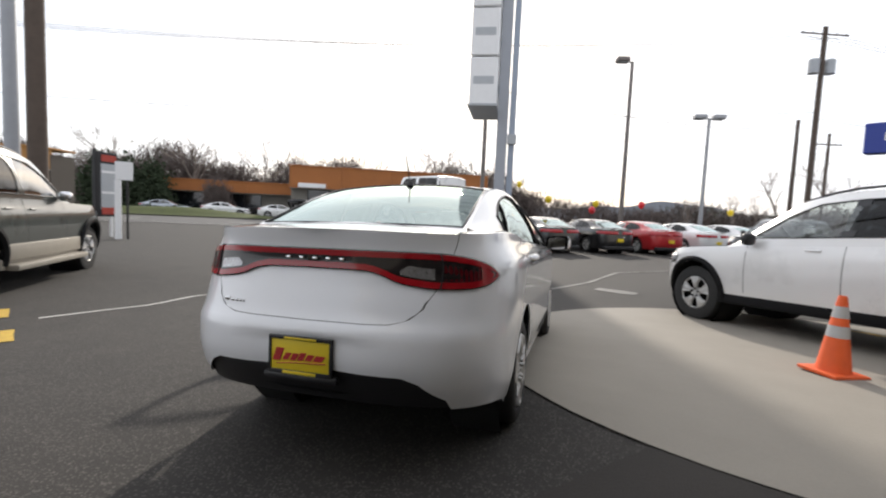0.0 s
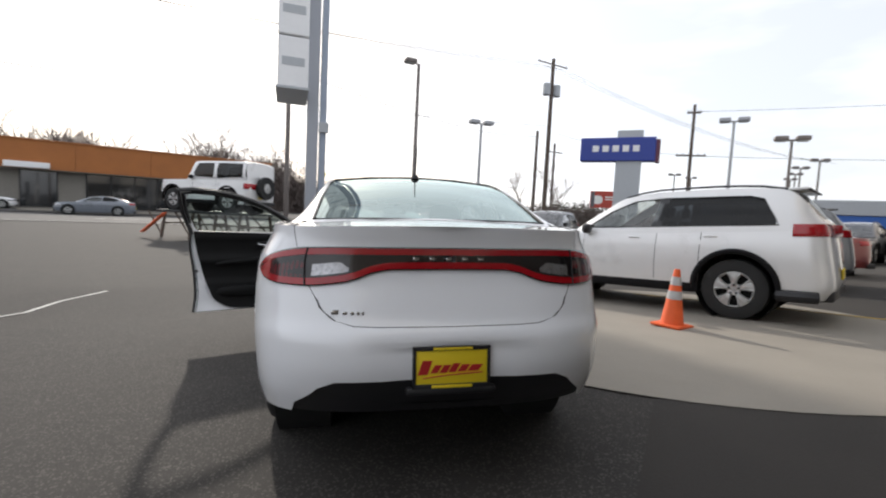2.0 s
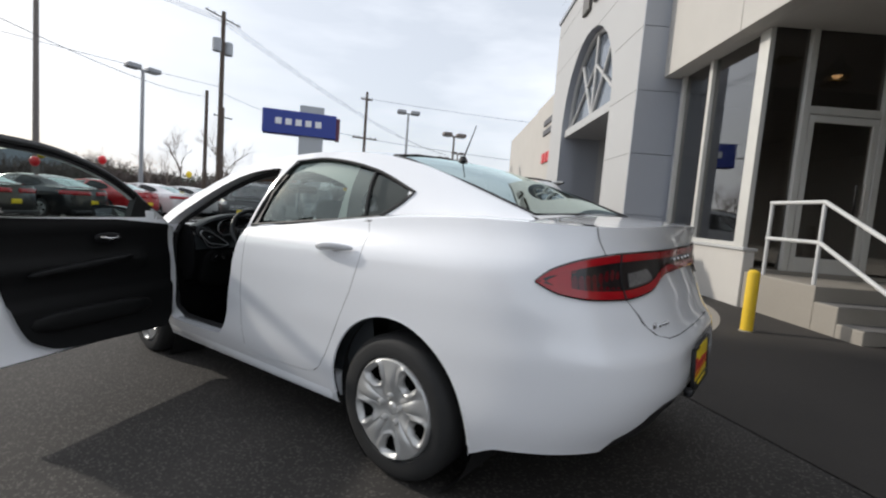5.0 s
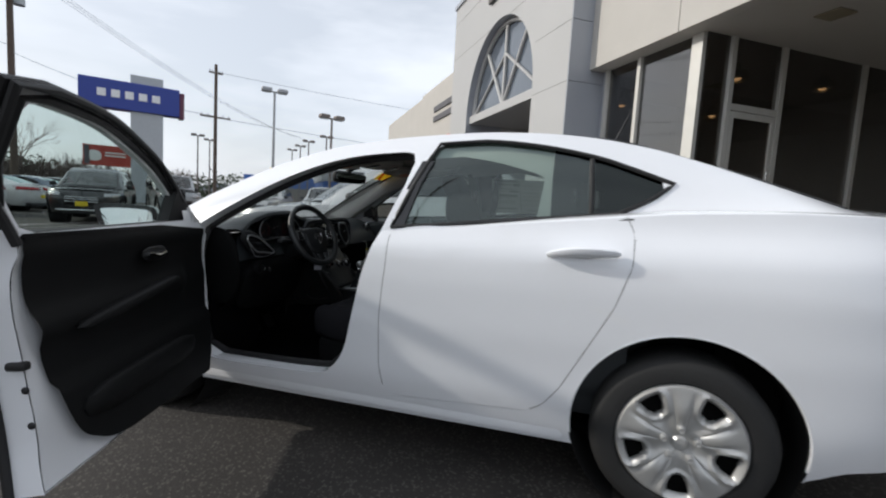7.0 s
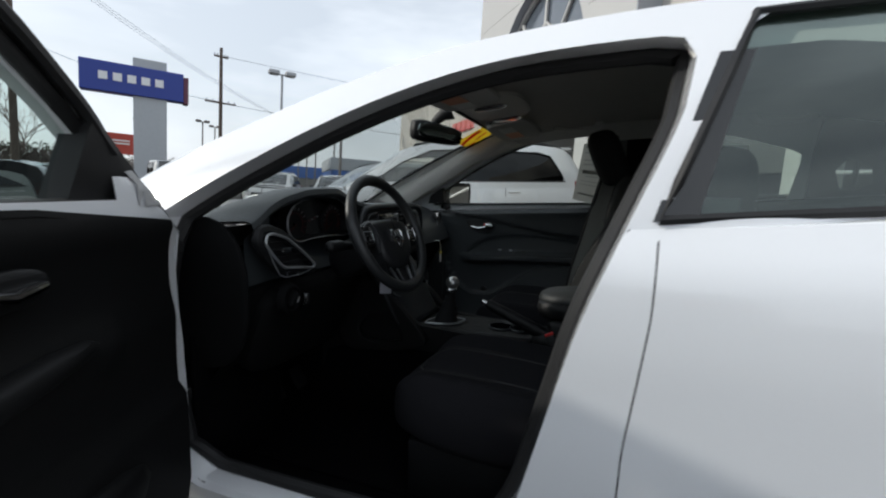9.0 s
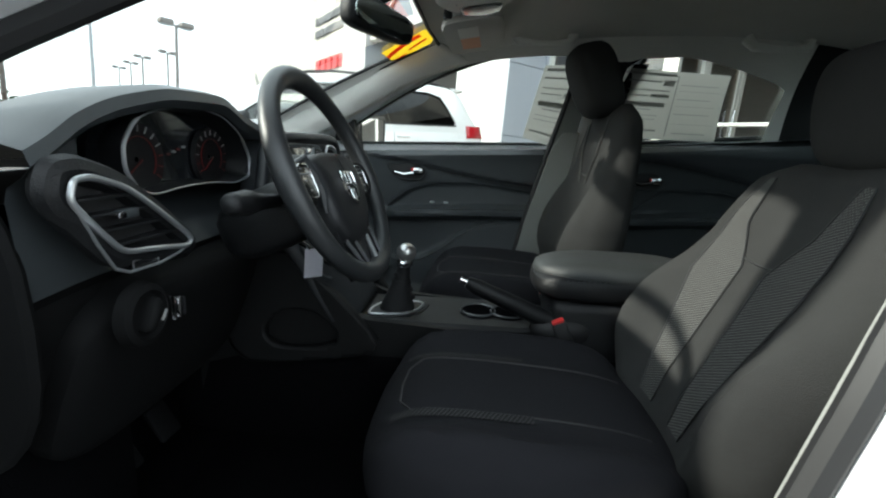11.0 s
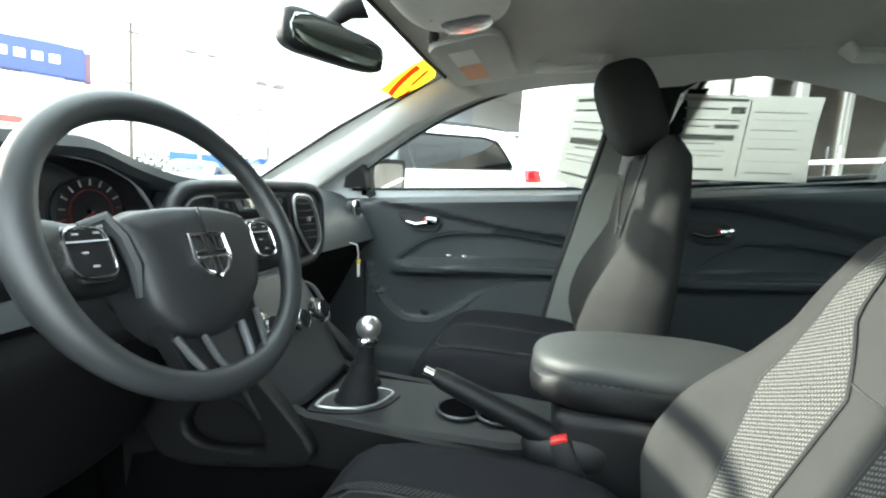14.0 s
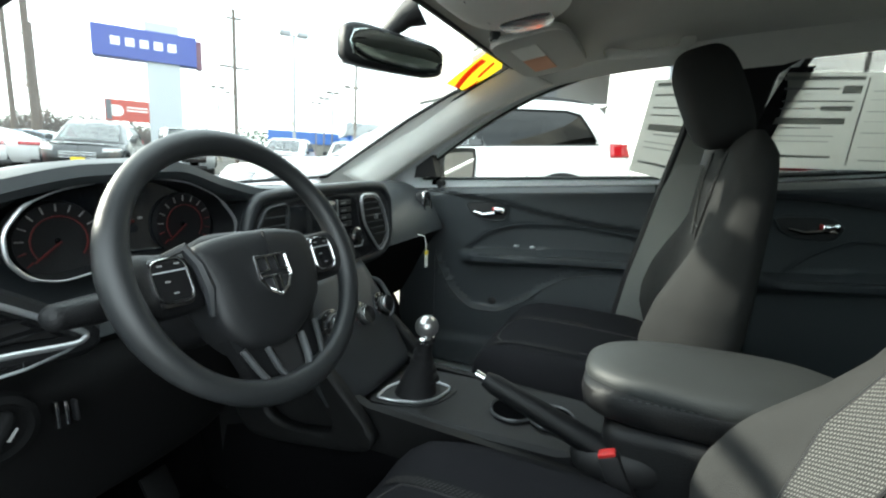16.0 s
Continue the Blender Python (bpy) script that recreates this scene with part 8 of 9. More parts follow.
    part("cabin_floor", block((-0.68, g0 + 0.4, S["sill"] + 0.2), (0.68, g1 - 0.3, S["sill"] + 0.26)), CARPET, root)
    for xk in (-0.36, 0.36):
        for ys in S["seats"]:
            part("seat_back", moved(soft((0, 0, 0), (0.48, 0.14, 0.62), 4, 14, 8), pose(xk, ys, S["seat_z"], 12, 0, 0)), FABRIC, root)
            part("seat_headrest", moved(soft((0, 0, 0), (0.26, 0.10, 0.18), 3, 12, 8), pose(xk, ys - 0.06, S["seat_z"] + 0.42, 12, 0, 0)), FABRIC, root)
    part("dash_top", block((-0.66, g1 - 0.75, S["belt"][0][1] - 0.22), (0.66, g1 - 0.25, S["belt"][0][1] - 0.03), 0.05), PLASTICDK, root)
    return root


SUV = dict(sill=0.33, wb=2.915, tyre=0.392, rim=0.240, cabin=(-0.90, 2.42), style="alloy", nr=6.0, nf=3.0, lip=0.02, crown=0.035, cr=-0.45, cf=2.6, nose=0.42,
           belt=((-1.0, 1.165), (-0.5, 1.155), (1.0, 1.115), (2.2, 1.085), (2.7, 1.07), (3.3, 1.03), (3.9, 0.93)),
           width=((0.3, 0.90), (0.5, 0.945), (0.8, 0.965), (1.0, 0.955), (1.1, 0.93), (1.2, 0.90)),
           rear=((0.3, -0.93), (0.5, -1.02), (0.8, -0.99), (1.0, -0.965), (1.2, -0.93)),
           front=((0.3, 3.72), (0.5, 3.80), (0.75, 3.79), (0.9, 3.74), (1.1, 3.55)),
           rail_x=((-0.95, 0.70), (-0.5, 0.69), (1.0, 0.67), (1.6, 0.68), (2.42, 0.80)),
           rail_z=((-0.90, 1.24), (-0.80, 1.36), (-0.66, 1.56), (-0.55, 1.655), (-0.40, 1.70), (0.3, 1.73), (1.0, 1.725), (1.5, 1.66), (1.95, 1.42), (2.42, 1.10)),
           daylight=[(-0.46, 1.235), (-0.28, 1.57), (-0.12, 1.612), (0.9, 1.625), (1.35, 1.595), (1.72, 1.44), (2.06, 1.215), (2.04, 1.195), (1.0, 1.215)], cells=(84, 20),
           windows=(([(-0.46, 1.235), (-0.28, 1.57), (-0.12, 1.612), (0.90, 1.625), (0.97, 1.215)], GLASSDARK), ([(1.01, 1.215), (0.93, 1.625), (1.35, 1.595), (1.72, 1.44), (2.06, 1.215), (2.04, 1.195)], GLASSCLEAR)),
           doors=(-0.02 + 0.42, 0.98, 2.10), mirror=2.02, mirror_m=TRIMBLACK, tail=(0.52, -0.84, 1.17, 0.24, 0.15), head_z=0.88, rails=True, flare=0.036, cladding=CLADBLACK, spoiler=True,
           rear_glass=(-0.86, -0.60), front_glass=(1.52, 2.36), rear_glass_m=GLASSDARK, seats=(1.05, 0.15), seat_z=1.02,
           pillar=[(0.93, 1.212), (1.07, 1.210), (0.99, 1.628), (0.86, 1.628)], handles=((1.21, 0.05), (0.20, 0.05)))
JM = Matrix.Translation((5.22, 2.82, 0)) @ Matrix.Rotation(radians(34.4), 4, "Z")


def stand(x, y, yaw, lift=0.0):
    """A pose on the sloping ground."""
    gxs, gys = (ground_z(x + 0.5, y) - ground_z(x - 0.5, y)), (ground_z(x, y + 0.5) - ground_z(x, y - 0.5))
    up = Vector((-gxs, -gys, 1)).normalized()
    q = Vector((0, 0, 1)).rotation_difference(up).to_matrix().to_4x4()
    return Matrix.Translation((x, y, ground_z(x, y) + lift)) @ q @ Matrix.Rotation(radians(yaw), 4, "Z")


vehicle("suv", stand(5.22, 2.82, 34.4, 0.012), paint("white_suv_paint", (0.80, 0.80, 0.80)), "white mid-size SUV with black wheel arches", SUV)
SEDAN = dict(sill=0.24, wb=2.95, tyre=0.345, rim=0.23, cabin=(-0.75, 2.55), style="alloy", nr=3.8, nf=3.0, lip=0.03, crown=0.035, cr=-0.2, cf=2.6, nose=0.42,
             belt=((-1.2, 1.05), (-0.6, 1.08), (0.5, 1.05), (1.5, 1.0), (2.4, 0.97), (3.1, 0.93), (3.9, 0.78)),
             width=((0.2, 0.88), (0.5, 0.93), (0.8, 0.94), (0.95, 0.92), (1.1, 0.85)),
             rear=((0.2, -1.05), (0.5, -1.18), (0.8, -1.16), (1.0, -1.13), (1.1, -1.12)),
             front=((0.2, 3.72), (0.5, 3.84), (0.7, 3.80), (0.8, 3.72), (1.0, 3.5)),
             rail_x=((-0.8, 0.62), (0, 0.60), (1.0, 0.60), (1.7, 0.62), (2.55, 0.78)),
             rail_z=((-0.75, 1.09), (-0.4, 1.20), (0.1, 1.36), (0.6, 1.44), (1.1, 1.445), (1.5, 1.40), (2.0, 1.21), (2.55, 0.98)),
             windows=(([(-0.10, 1.15), (0.2, 1.30), (0.6, 1.39), (0.92, 1.40), (0.95, 1.08), (0.2, 1.10)], GLASSDARK), ([(1.03, 1.08), (1.0, 1.40), (1.4, 1.37), (1.75, 1.25), (2.15, 1.05), (2.1, 1.03)], GLASSCLEAR)),
             doors=(0.1, 0.98, 2.05), mirror=2.0, tail=(0.1, -0.95, 0.93, 0.22, 0.13), head_z=0.70, rear_glass=(-0.66, 0.10), front_glass=(1.52, 2.48), seats=(1.05, 0.25), seat_z=0.85)
TRUCK = dict(SUV, pillar=None, daylight=None, handles=((1.08, 0.14), (0.50, 0.14)), cells=(36, 8), spoiler=False, tyre=0.40, wb=3.1, belt=((-1.0, 1.25), (-0.5, 1.25), (1.0, 1.23), (2.2, 1.20), (2.7, 1.18), (3.3, 1.16), (4.2, 1.05)), front=((0.3, 4.0), (0.5, 4.06), (0.9, 4.05), (1.1, 3.98), (1.3, 3.8)), rail_z=((-0.90, 1.55), (-0.72, 1.80), (-0.4, 1.86), (0.3, 1.90), (1.0, 1.90), (1.6, 1.82), (2.0, 1.60), (2.42, 1.22)), windows=(([(-0.62, 1.34), (-0.52, 1.70), (-0.2, 1.76), (0.9, 1.79), (0.95, 1.29), (-0.3, 1.30)], GLASSDARK), ([(1.03, 1.29), (0.99, 1.79), (1.45, 1.74), (1.82, 1.56), (2.16, 1.29), (2.1, 1.27)], GLASSCLEAR)), cf=2.8, head_z=0.98, seat_z=1.12, tail=(0.62, -0.84, 1.2, 0.12, 0.30))
OFFROAD = dict(TRUCK, belt=((-1.0, 1.18), (1.0, 1.18), (2.2, 1.16), (3.3, 1.12), (3.9, 1.06)), wb=2.6, tyre=0.42, rail_x=((-0.95, 0.70), (1.0, 0.70), (1.7, 0.70), (1.9, 0.72)), rail_z=((-0.80, 1.80), (-0.6, 1.86), (1.0, 1.86), (1.5, 1.84), (1.9, 1.22)), cabin=(-0.80, 1.88), front=((0.3, 3.2), (0.6, 3.3), (0.9, 3.28), (1.2, 3.2)), rear=((0.3, -0.82), (0.8, -0.86), (1.3, -0.84)), nr=9.0, nf=8.0, cr=0.2, cf=2.3, rear_glass=(-0.78, -0.70), front_glass=(1.55, 1.86), windows=(([(-0.70, 1.28), (-0.70, 1.76), (0.45, 1.78), (0.45, 1.25)], GLASSDARK), ([(0.58, 1.25), (0.58, 1.78), (1.35, 1.76), (1.58, 1.30)], GLASSDARK)), doors=(0.5, 1.6), mirror=1.6, rails=False, tail=(0.70, -0.80, 0.98, 0.05, 0.2), width=((0.3, 0.78), (0.6, 0.80), (1.2, 0.80)), nose=0.1, seats=(0.9,))
BIGTAN = dict(TRUCK, cladding=mat("tan_cladding", (0.32, 0.29, 0.24), 0.5), flare=0.05, bumper_m=CHROME, mirror_m=CHROME)
bigroot = vehicle("large_suv", stand(-7.19, 0.61, 35) @ Matrix.Scale(1.12, 4), paint("dark_green_paint", (0.05, 0.06, 0.055)), "large dark green and tan SUV parked on the lot", BIGTAN)
for k in (1, -1):
    part("tan_side_band", block((0.94 if k > 0 else -0.978, 0.50, 0.42), (0.978 if k > 0 else -0.94, 2.58, 0.64), 0.02), BIGTAN["cladding"], bigroot)
    part("running_board", block((0.93 if k > 0 else -1.08, 0.5, 0.30), (1.08 if k > 0 else -0.93, 2.6, 0.38), 0.02), BIGTAN["cladding"], bigroot)
ROW = (((0.012, 0.012, 0.014), "black", 0), ((0.014, 0.014, 0.016), "black", 1), ((0.42, 0.015, 0.02), "red", 2), ((0.75, 0.75, 0.75), "white", 3), ((0.62, 0.62, 0.62), "silver", 4), ((0.10, 0.13, 0.18), "blue-grey", 5), ((0.05, 0.06, 0.08), "dark blue", 6))
for c, nm, i in ROW:
    vehicle("coupe", stand(-0.1 + 2.25 * i, 17.6 + 1.5 * i, 34), paint(nm + "_row_paint_%d" % i, c), nm + " sedan parked in a row, tail to the lot", SEDAN, "cars parked in a row")
pk = vehicle("parked_suv", stand(9.45, 18.8, 139) @ Matrix.Scale(1.04, 4), paint("black_front_paint", (0.012, 0.0125, 0.014)), "black SUV parked nose out below the blue sign", dict(SUV, rails=False, spoiler=False, cladding=None), "cars below the sign")
part("front_plate", block((-0.15, 3.80, 0.54), (0.15, 3.83, 0.68), 0.004), PLATEYELLOW, pk)
part("bumper_strip", block((-0.62, 3.70, 0.40), (0.62, 3.805, 0.44), 0.01), CHROME, pk)
for z in (0.66, 0.74, 0.80):
    part("grille_bar", block((-0.40, 3.79, z), (0.40, 3.815, z + 0.018), 0.004), CHROME, pk)
vehicle("parked_suv", stand(13.4, 20.3, 150), paint("grey_front_paint", (0.30, 0.32, 0.33)), "grey boxy off-roader parked below the blue sign", OFFROAD, "cars below the sign")
for x, y, c in ((16.5, 16.8, (0.75, 0.75, 0.75)), (19.0, 15.2, (0.6, 0.62, 0.63)), (22.0, 14.0, (0.08, 0.08, 0.09))):
    vehicle("parked_suv", stand(x, y, 120), paint("lot_paint_%d" % int(x), c), "SUV parked at the far side of the lot", SUV, "far parked cars")
vehicle("parked_suv", stand(9.4, 6.0, 52), paint("silver_suv_paint", (0.35, 0.36, 0.37)), "silver SUV parked behind the white one", SUV)
vehicle("parked_sedan", stand(13.2, 8.6, 60), paint("maroon_paint", (0.18, 0.03, 0.03)), "dark red sedan parked near the portal", SEDAN)
vehicle("street_car", stand(-18.6, 37.0, 115), paint("grey_street_paint", (0.17, 0.19, 0.22)), "grey sedan on the street", SEDAN)
for s_, c in ((-40.0, (0.5, 0.5, 0.5)), (-36.0, (0.08, 0.1, 0.12)), (-31.5, (0.75, 0.75, 0.72)), (-27.0, (0.70, 0.70, 0.70))):
    x, y = road_pt(s_, 13.2)
    vehicle("far_car", stand(x, y, 60), paint("far_paint_%d" % int(-x), c), "car parked before the shops", SEDAN, "cars before the shops")
for x, y, c in ((-42.2, 34.8, (0.42, 0.46, 0.52)), (-36.8, 37.4, (0.78, 0.78, 0.78)), (-31.6, 39.9, (0.74, 0.74, 0.74))):
    vehicle("far_car", stand(x, y, -64, 0.06), paint("forecourt_paint_%d" % int(-x), c), "pale car parked along the verge before the shops", SEDAN, "cars before the shops")
# white off-roader shown on a steel rack
WRX, WRY = -4.6, 15.6
rack = thing("display_rack", stand(WRX, WRY, 60), "dark steel display rack with a tilted deck", "rack")
for x in (-0.75, 0.75):
    part("deck_rail", block((x - 0.16, -0.8, 0.98), (x + 0.16, 3.3, 1.06), 0.01), TRIMBLACK, rack)
    for y in (-0.6, 0.5, 1.6, 3.0):
        part("rack_leg", tube([(x * 1.25, y, -0.05), (x, y, 1.0)], 0.055, 8), POLEWOOD, rack)
        part("rack_brace", tube([(x * 1.2, y, 0.1), (x, y + 0.9, 0.98)], 0.03, 6), POLEWOOD, rack)
for y in (-0.6, 0.5, 1.6, 3.0):
    part("cross_bar", tube([(-0.9, y, 0.55), (0.9, y, 0.55)], 0.035, 6), POLEWOOD, rack)
part("ramp_board", moved(block((-0.12, 0, -0.02), (0.12, 1.1, 0.02), 0.004), stand(WRX, WRY, 0).inverted() @ Matrix.Translation((WRX, WRY, 0)) @ pose(-1.2, 2.5, 0.75, -42, 0, 20)), ORANGE, rack)
wr = vehicle("off_roader", stand(WRX, WRY, 60) @ pose(0, 0, 1.06), paint("white_offroad_paint", (0.8, 0.8, 0.8)), "white boxy off-roader displayed on a rack", OFFROAD)
part("spare_wheel", moved(lathe([(0.18, -0.10), (0.40, -0.10), (0.42, -0.02), (0.40, 0.08), (0.2, 0.10)], 28, "y"), Matrix.Translation((0.05, -0.98, 0.95))), TYRE, wr)
part("spare_rim", moved(lathe([(0.02, -0.09), (0.2, -0.07), (0.2, 0.0)], 20, "y"), Matrix.Translation((0.05, -0.98, 0.95))), SILVER, wr)

# ---- poles, signs, shops, trees ----


def wood_pole(name, x, y, h, r, m, label, arms=()):
    t = thing(name, pose(x, y, ground_z(x, y)), label, "pole")
    part("shaft", tube([(0, 0, -0.3), (0, 0, h * 0.5), (0, 0, h)], [r, r * 0.9, r * 0.75], 12), m, t)
    for z, w, yaw in arms:
        c, s = math.cos(yaw) * w / 2, math.sin(yaw) * w / 2
        part("cross_arm", tube([(-c, -s, z), (c, s, z)], 0.07, 6), m, t)
        for k in (-0.9, -0.5, 0.5, 0.9):
            part("insulator", lathe([(0.05, 0), (0.06, 0.1), (0.02, 0.2)], 8), SIGNGREY, t).location = (c * k, s * k, z + 0.05)
    return t


up = wood_pole("utility_pole", 20.2, 45.6, 18.9, 0.26, POLEWOOD, "tall dark wooden utility pole", ((18.3, 4.4, 0.35),))
for k in (-0.6, 0.6):
    part("transformer", lathe([(0.05, 0), (0.42, 0.05), (0.42, 1.2), (0.3, 1.3), (0.05, 1.35)], 14), SIGNGREY, up).location = (k * 1.1, k * 0.3, 14.9)
wood_pole("utility_pole", 19.2, 46.4, 11.2, 0.2, POLEWOOD, "short wooden utility pole")
wood_pole("utility_pole", -10.9, 4.75, 16.0, 0.20, POLEWOOD, "thick brown wooden pole beside the SUV")
wood_pole("utility_pole", -12.7, 5.3, 16.0, 0.17, POLEGREY, "grey painted steel pole")
wood_pole("utility_pole", 28.2, 33.1, 12.0, 0.16, POLEWOOD, "slim wooden utility pole with cross arms", ((7.6, 2.4, -0.5), (11.3, 1.1, -0.5)))
wood_pole("utility_pole", -3.6, 19.4, 12.5, 0.11, POLEBRONZE, "thin bronze steel pole beside the pylon")
wood_pole("utility_pole", 26.5, 58.0, 12.0, 0.2, POLEWOOD, "far wooden utility pole", ((10.8, 3.0, 0.3),))


def lamp_post(x, y, h, heads, m, yaw=0.0, label="", r=0.11, size=0.75):
    t = thing("lamp_post", pose(x, y, ground_z(x, y), 0, 0, yaw), label, "lamp post", "lot lamp posts")
    part("shaft", tube([(0, 0, -0.2), (0, 0, h)], [r, r * 0.7], 10), m, t)
    part("shaft_foot", lathe([(r * 2.6, -0.3), (r * 2.6, 0.5), (r * 1.2, 0.55)], 12), CONCRETE, t)
    for k in heads:
        part("arm", tube([(0, 0, h - 0.05), (k * size * 0.9, 0, h + 0.03)], 0.045, 6), m, t)
        part("lamp_head", block((k * size * 0.75 - size * 0.48, -size * 0.4, h - 0.06), (k * size * 0.75 + size * 0.48, size * 0.4, h + size * 0.28), 0.05), m, t)
        part("lens", block((k * size * 0.75 - size * 0.38, -size * 0.3, h - 0.09), (k * size * 0.75 + size * 0.38, size * 0.3, h - 0.055), 0.02), SIGNGREY, t)


lamp_post(3.85, 32.5, 12.6, (-1,), POLEBRONZE, 15, "bronze lamp post with a single shoebox head", 0.17, 0.9)
lamp_post(8.95, 32.4, 8.6, (-1, 1), POLEGREY, 10, "grey lamp post with two shoebox heads", 0.14, 0.8)
lamp_post(20.8, 20.5, 7.6, (-1, 1), POLEGREY, -40, "grey lamp post with two shoebox heads", 0.10, 0.62)
lamp_post(18.9, 15.0, 5.5, (-1, 1), POLEBRONZE, -35, "bronze lamp post with two flat heads", 0.08, 0.55)
for x, y, h in ((30, 23, 6.2), (33, 27, 6.3), (37, 31, 6.4), (29, 36, 6.2), (34, 40, 6.5), (42, 36, 6.6), (27, 41, 6.0)):
    lamp_post(x, y, h, (-1, 1), POLEBRONZE, -30, "far bronze lamp post", 0.08, 0.45)

# blue sign on a grey pylon
sd = Vector((25.4 - 20.3, 34.2 - 37.9)).normalized()
SG = Matrix(((sd.x, sd.y, 0, 22.9), (sd.y, -sd.x, 0, 36.0), (0, 0, 1, ground_z(22.9, 36.0)), (0, 0, 0, 1)))
sign = thing("pylon_sign", SG, "blue dealership sign on a grey pylon", "sign")
L2 = 3.2
part("pylon", block((-0.05, -0.45, -0.3), (2.1, 0.45, 9.75), 0.03), SIGNGREY, sign, smooth=False)
part("sign_box", block((-L2, -0.65, 7.0), (L2, 0.65, 9.1), 0.05), SIGNBLUE, sign, smooth=False)
part("sign_side", block((L2, -0.55, 6.9), (L2 + 0.35, 0.55, 8.9), 0.03), mat("dark_red_side", (0.12, 0.03, 0.06), 0.5), sign, smooth=False)
for f in (1, -1):
    for i in range(5):
        part("print_bar", block((-2.1 + i * 0.86, f * 0.66 - 0.03, 7.82), (-1.56 + i * 0.86, f * 0.66 + 0.03, 8.38), 0.02), SIGNWHITE, sign, "plain white sign bar", smooth=False)

# tall pylon with stacked white panels
tp = thing("pylon_sign", pose(-2.15, 16.6, ground_z(-2.15, 16.6), 0, 0, 8), "tall grey pylon with stacked white sign panels", "sign")
part("shaft", block((-0.33, -0.30, -0.3), (0.10, 0.30, 16.0), 0.02), PANELGREY, tp, smooth=False)
part("shaft", block((0.16, -0.20, -0.3), (0.42, 0.20, 16.0), 0.02), mat("blue_grey_shaft", (0.33, 0.38, 0.46), 0.5), tp, smooth=False)
for i in range(5):
    z = 5.8 + i * 1.85
    pn = part("sign_panel", block((-1.45, -1.3, z), (-0.36, 1.3, z + 1.78), 0.04), SIGNWHITE, tp, smooth=False)
    part("panel_print", block((-1.46, -0.9, z + 0.7), (-0.35, 0.9, z + 1.0), 0.01), SIGNGREY, pn, smooth=False)
    part("print_bar", block((-1.3, -1.31, z + 0.75), (-0.5, -1.30, z + 1.05), 0.003), SIGNGREY, pn, smooth=False)
part("panel_soffit", block((-1.5, -1.36, 5.70), (-0.33, 1.36, 5.80), 0.02), SIGNGREY, tp, smooth=False)
part("meter_box", block((0.12, -0.35, 4.4), (0.5, -0.2, 4.8), 0.02), SIGNGREY, tp, smooth=False)

# street-side signs and the billboard
ss = thing("street_sign", pose(-15.75, 9.9, ground_z(-15.5, 10.0), 0, 0, 88) @ Matrix.Scale(0.84, 4), "tall narrow shop sign with red and pale boards", "sign")
part("sign_board", block((-0.35, -0.08, 0.9), (0.55, 0.08, 3.7), 0.02), TRIMBLACK, ss, smooth=False)
part("pale_board", block((-0.20, -0.10, 1.2), (0.50, -0.083, 3.2), 0.005), SIGNGREY, ss, smooth=False)
for z0, z1, m_ in ((3.30, 3.58, BILLRED), (2.80, 2.90, SIGNWHITE), (1.0, 1.30, BILLRED), (1.9, 2.0, SIGNWHITE)):
    part("print_bar", block((-0.18, -0.112, z0), (0.46, -0.101, z1), 0.004), m_, ss, smooth=False)
part("sign_frame", block((-0.45, -0.1, -0.2), (-0.35, 0.1, 3.8), 0.01), SEALBLACK, ss, smooth=False)
part("sign_post", tube([(0.3, 0, -0.3), (0.3, 0, 0.95)], 0.07, 8), SIGNWHITE, ss)
s2 = thing("street_sign", pose(-14.5, 9.7, ground_z(-14.5, 9.7), 0, 0, 45), "small white sign on a post", "sign")
part("sign_plate", block((-0.28, -0.02, 2.1), (0.25, 0.02, 2.75), 0.01), SIGNWHITE, s2, smooth=False)
part("sign_post", block((-0.30, -0.05, -0.3), (-0.10, 0.05, 2.09), 0.01), SIGNWHITE, s2, smooth=False)
part("sign_post", tube([(0.08, 0, -0.3), (0.08, 0, 2.09)], 0.04, 8), SEALBLACK, s2)
bb = thing("billboard", pose(30.6, 50.2, ground_z(30, 50), 0, 0, -34), "red billboard on a post", "billboard")
part("board", block((-2.1, -0.1, 3.2), (2.1, 0.1, 5.3), 0.03), BILLRED, bb, smooth=False)
part("picture_patch", soft((-1.2, -0.11, 4.2), (1.3, 0.04, 1.1), 2.4, 18, 8), PAPER, bb)
part("picture_patch", block((-2.0, -0.13, 3.3), (-1.55, -0.1, 5.2), 0.01), INK, bb, smooth=False)
for z in (4.5, 4.2):
    part("print_bar", block((-0.3, -0.13, z), (1.5, -0.1, z + 0.14), 0.01), PAPER, bb, smooth=False)
part("post", tube([(0, 0.1, -0.3), (0, 0.1, 3.2)], 0.18, 10), POLEBRONZE, bb)

# shops across the street
FA = Matrix.Translation((-30.9, 42.6, ground_z(-30, 42))) @ Matrix.Rotation(math.atan2(6.9, 14.0), 4, "Z")


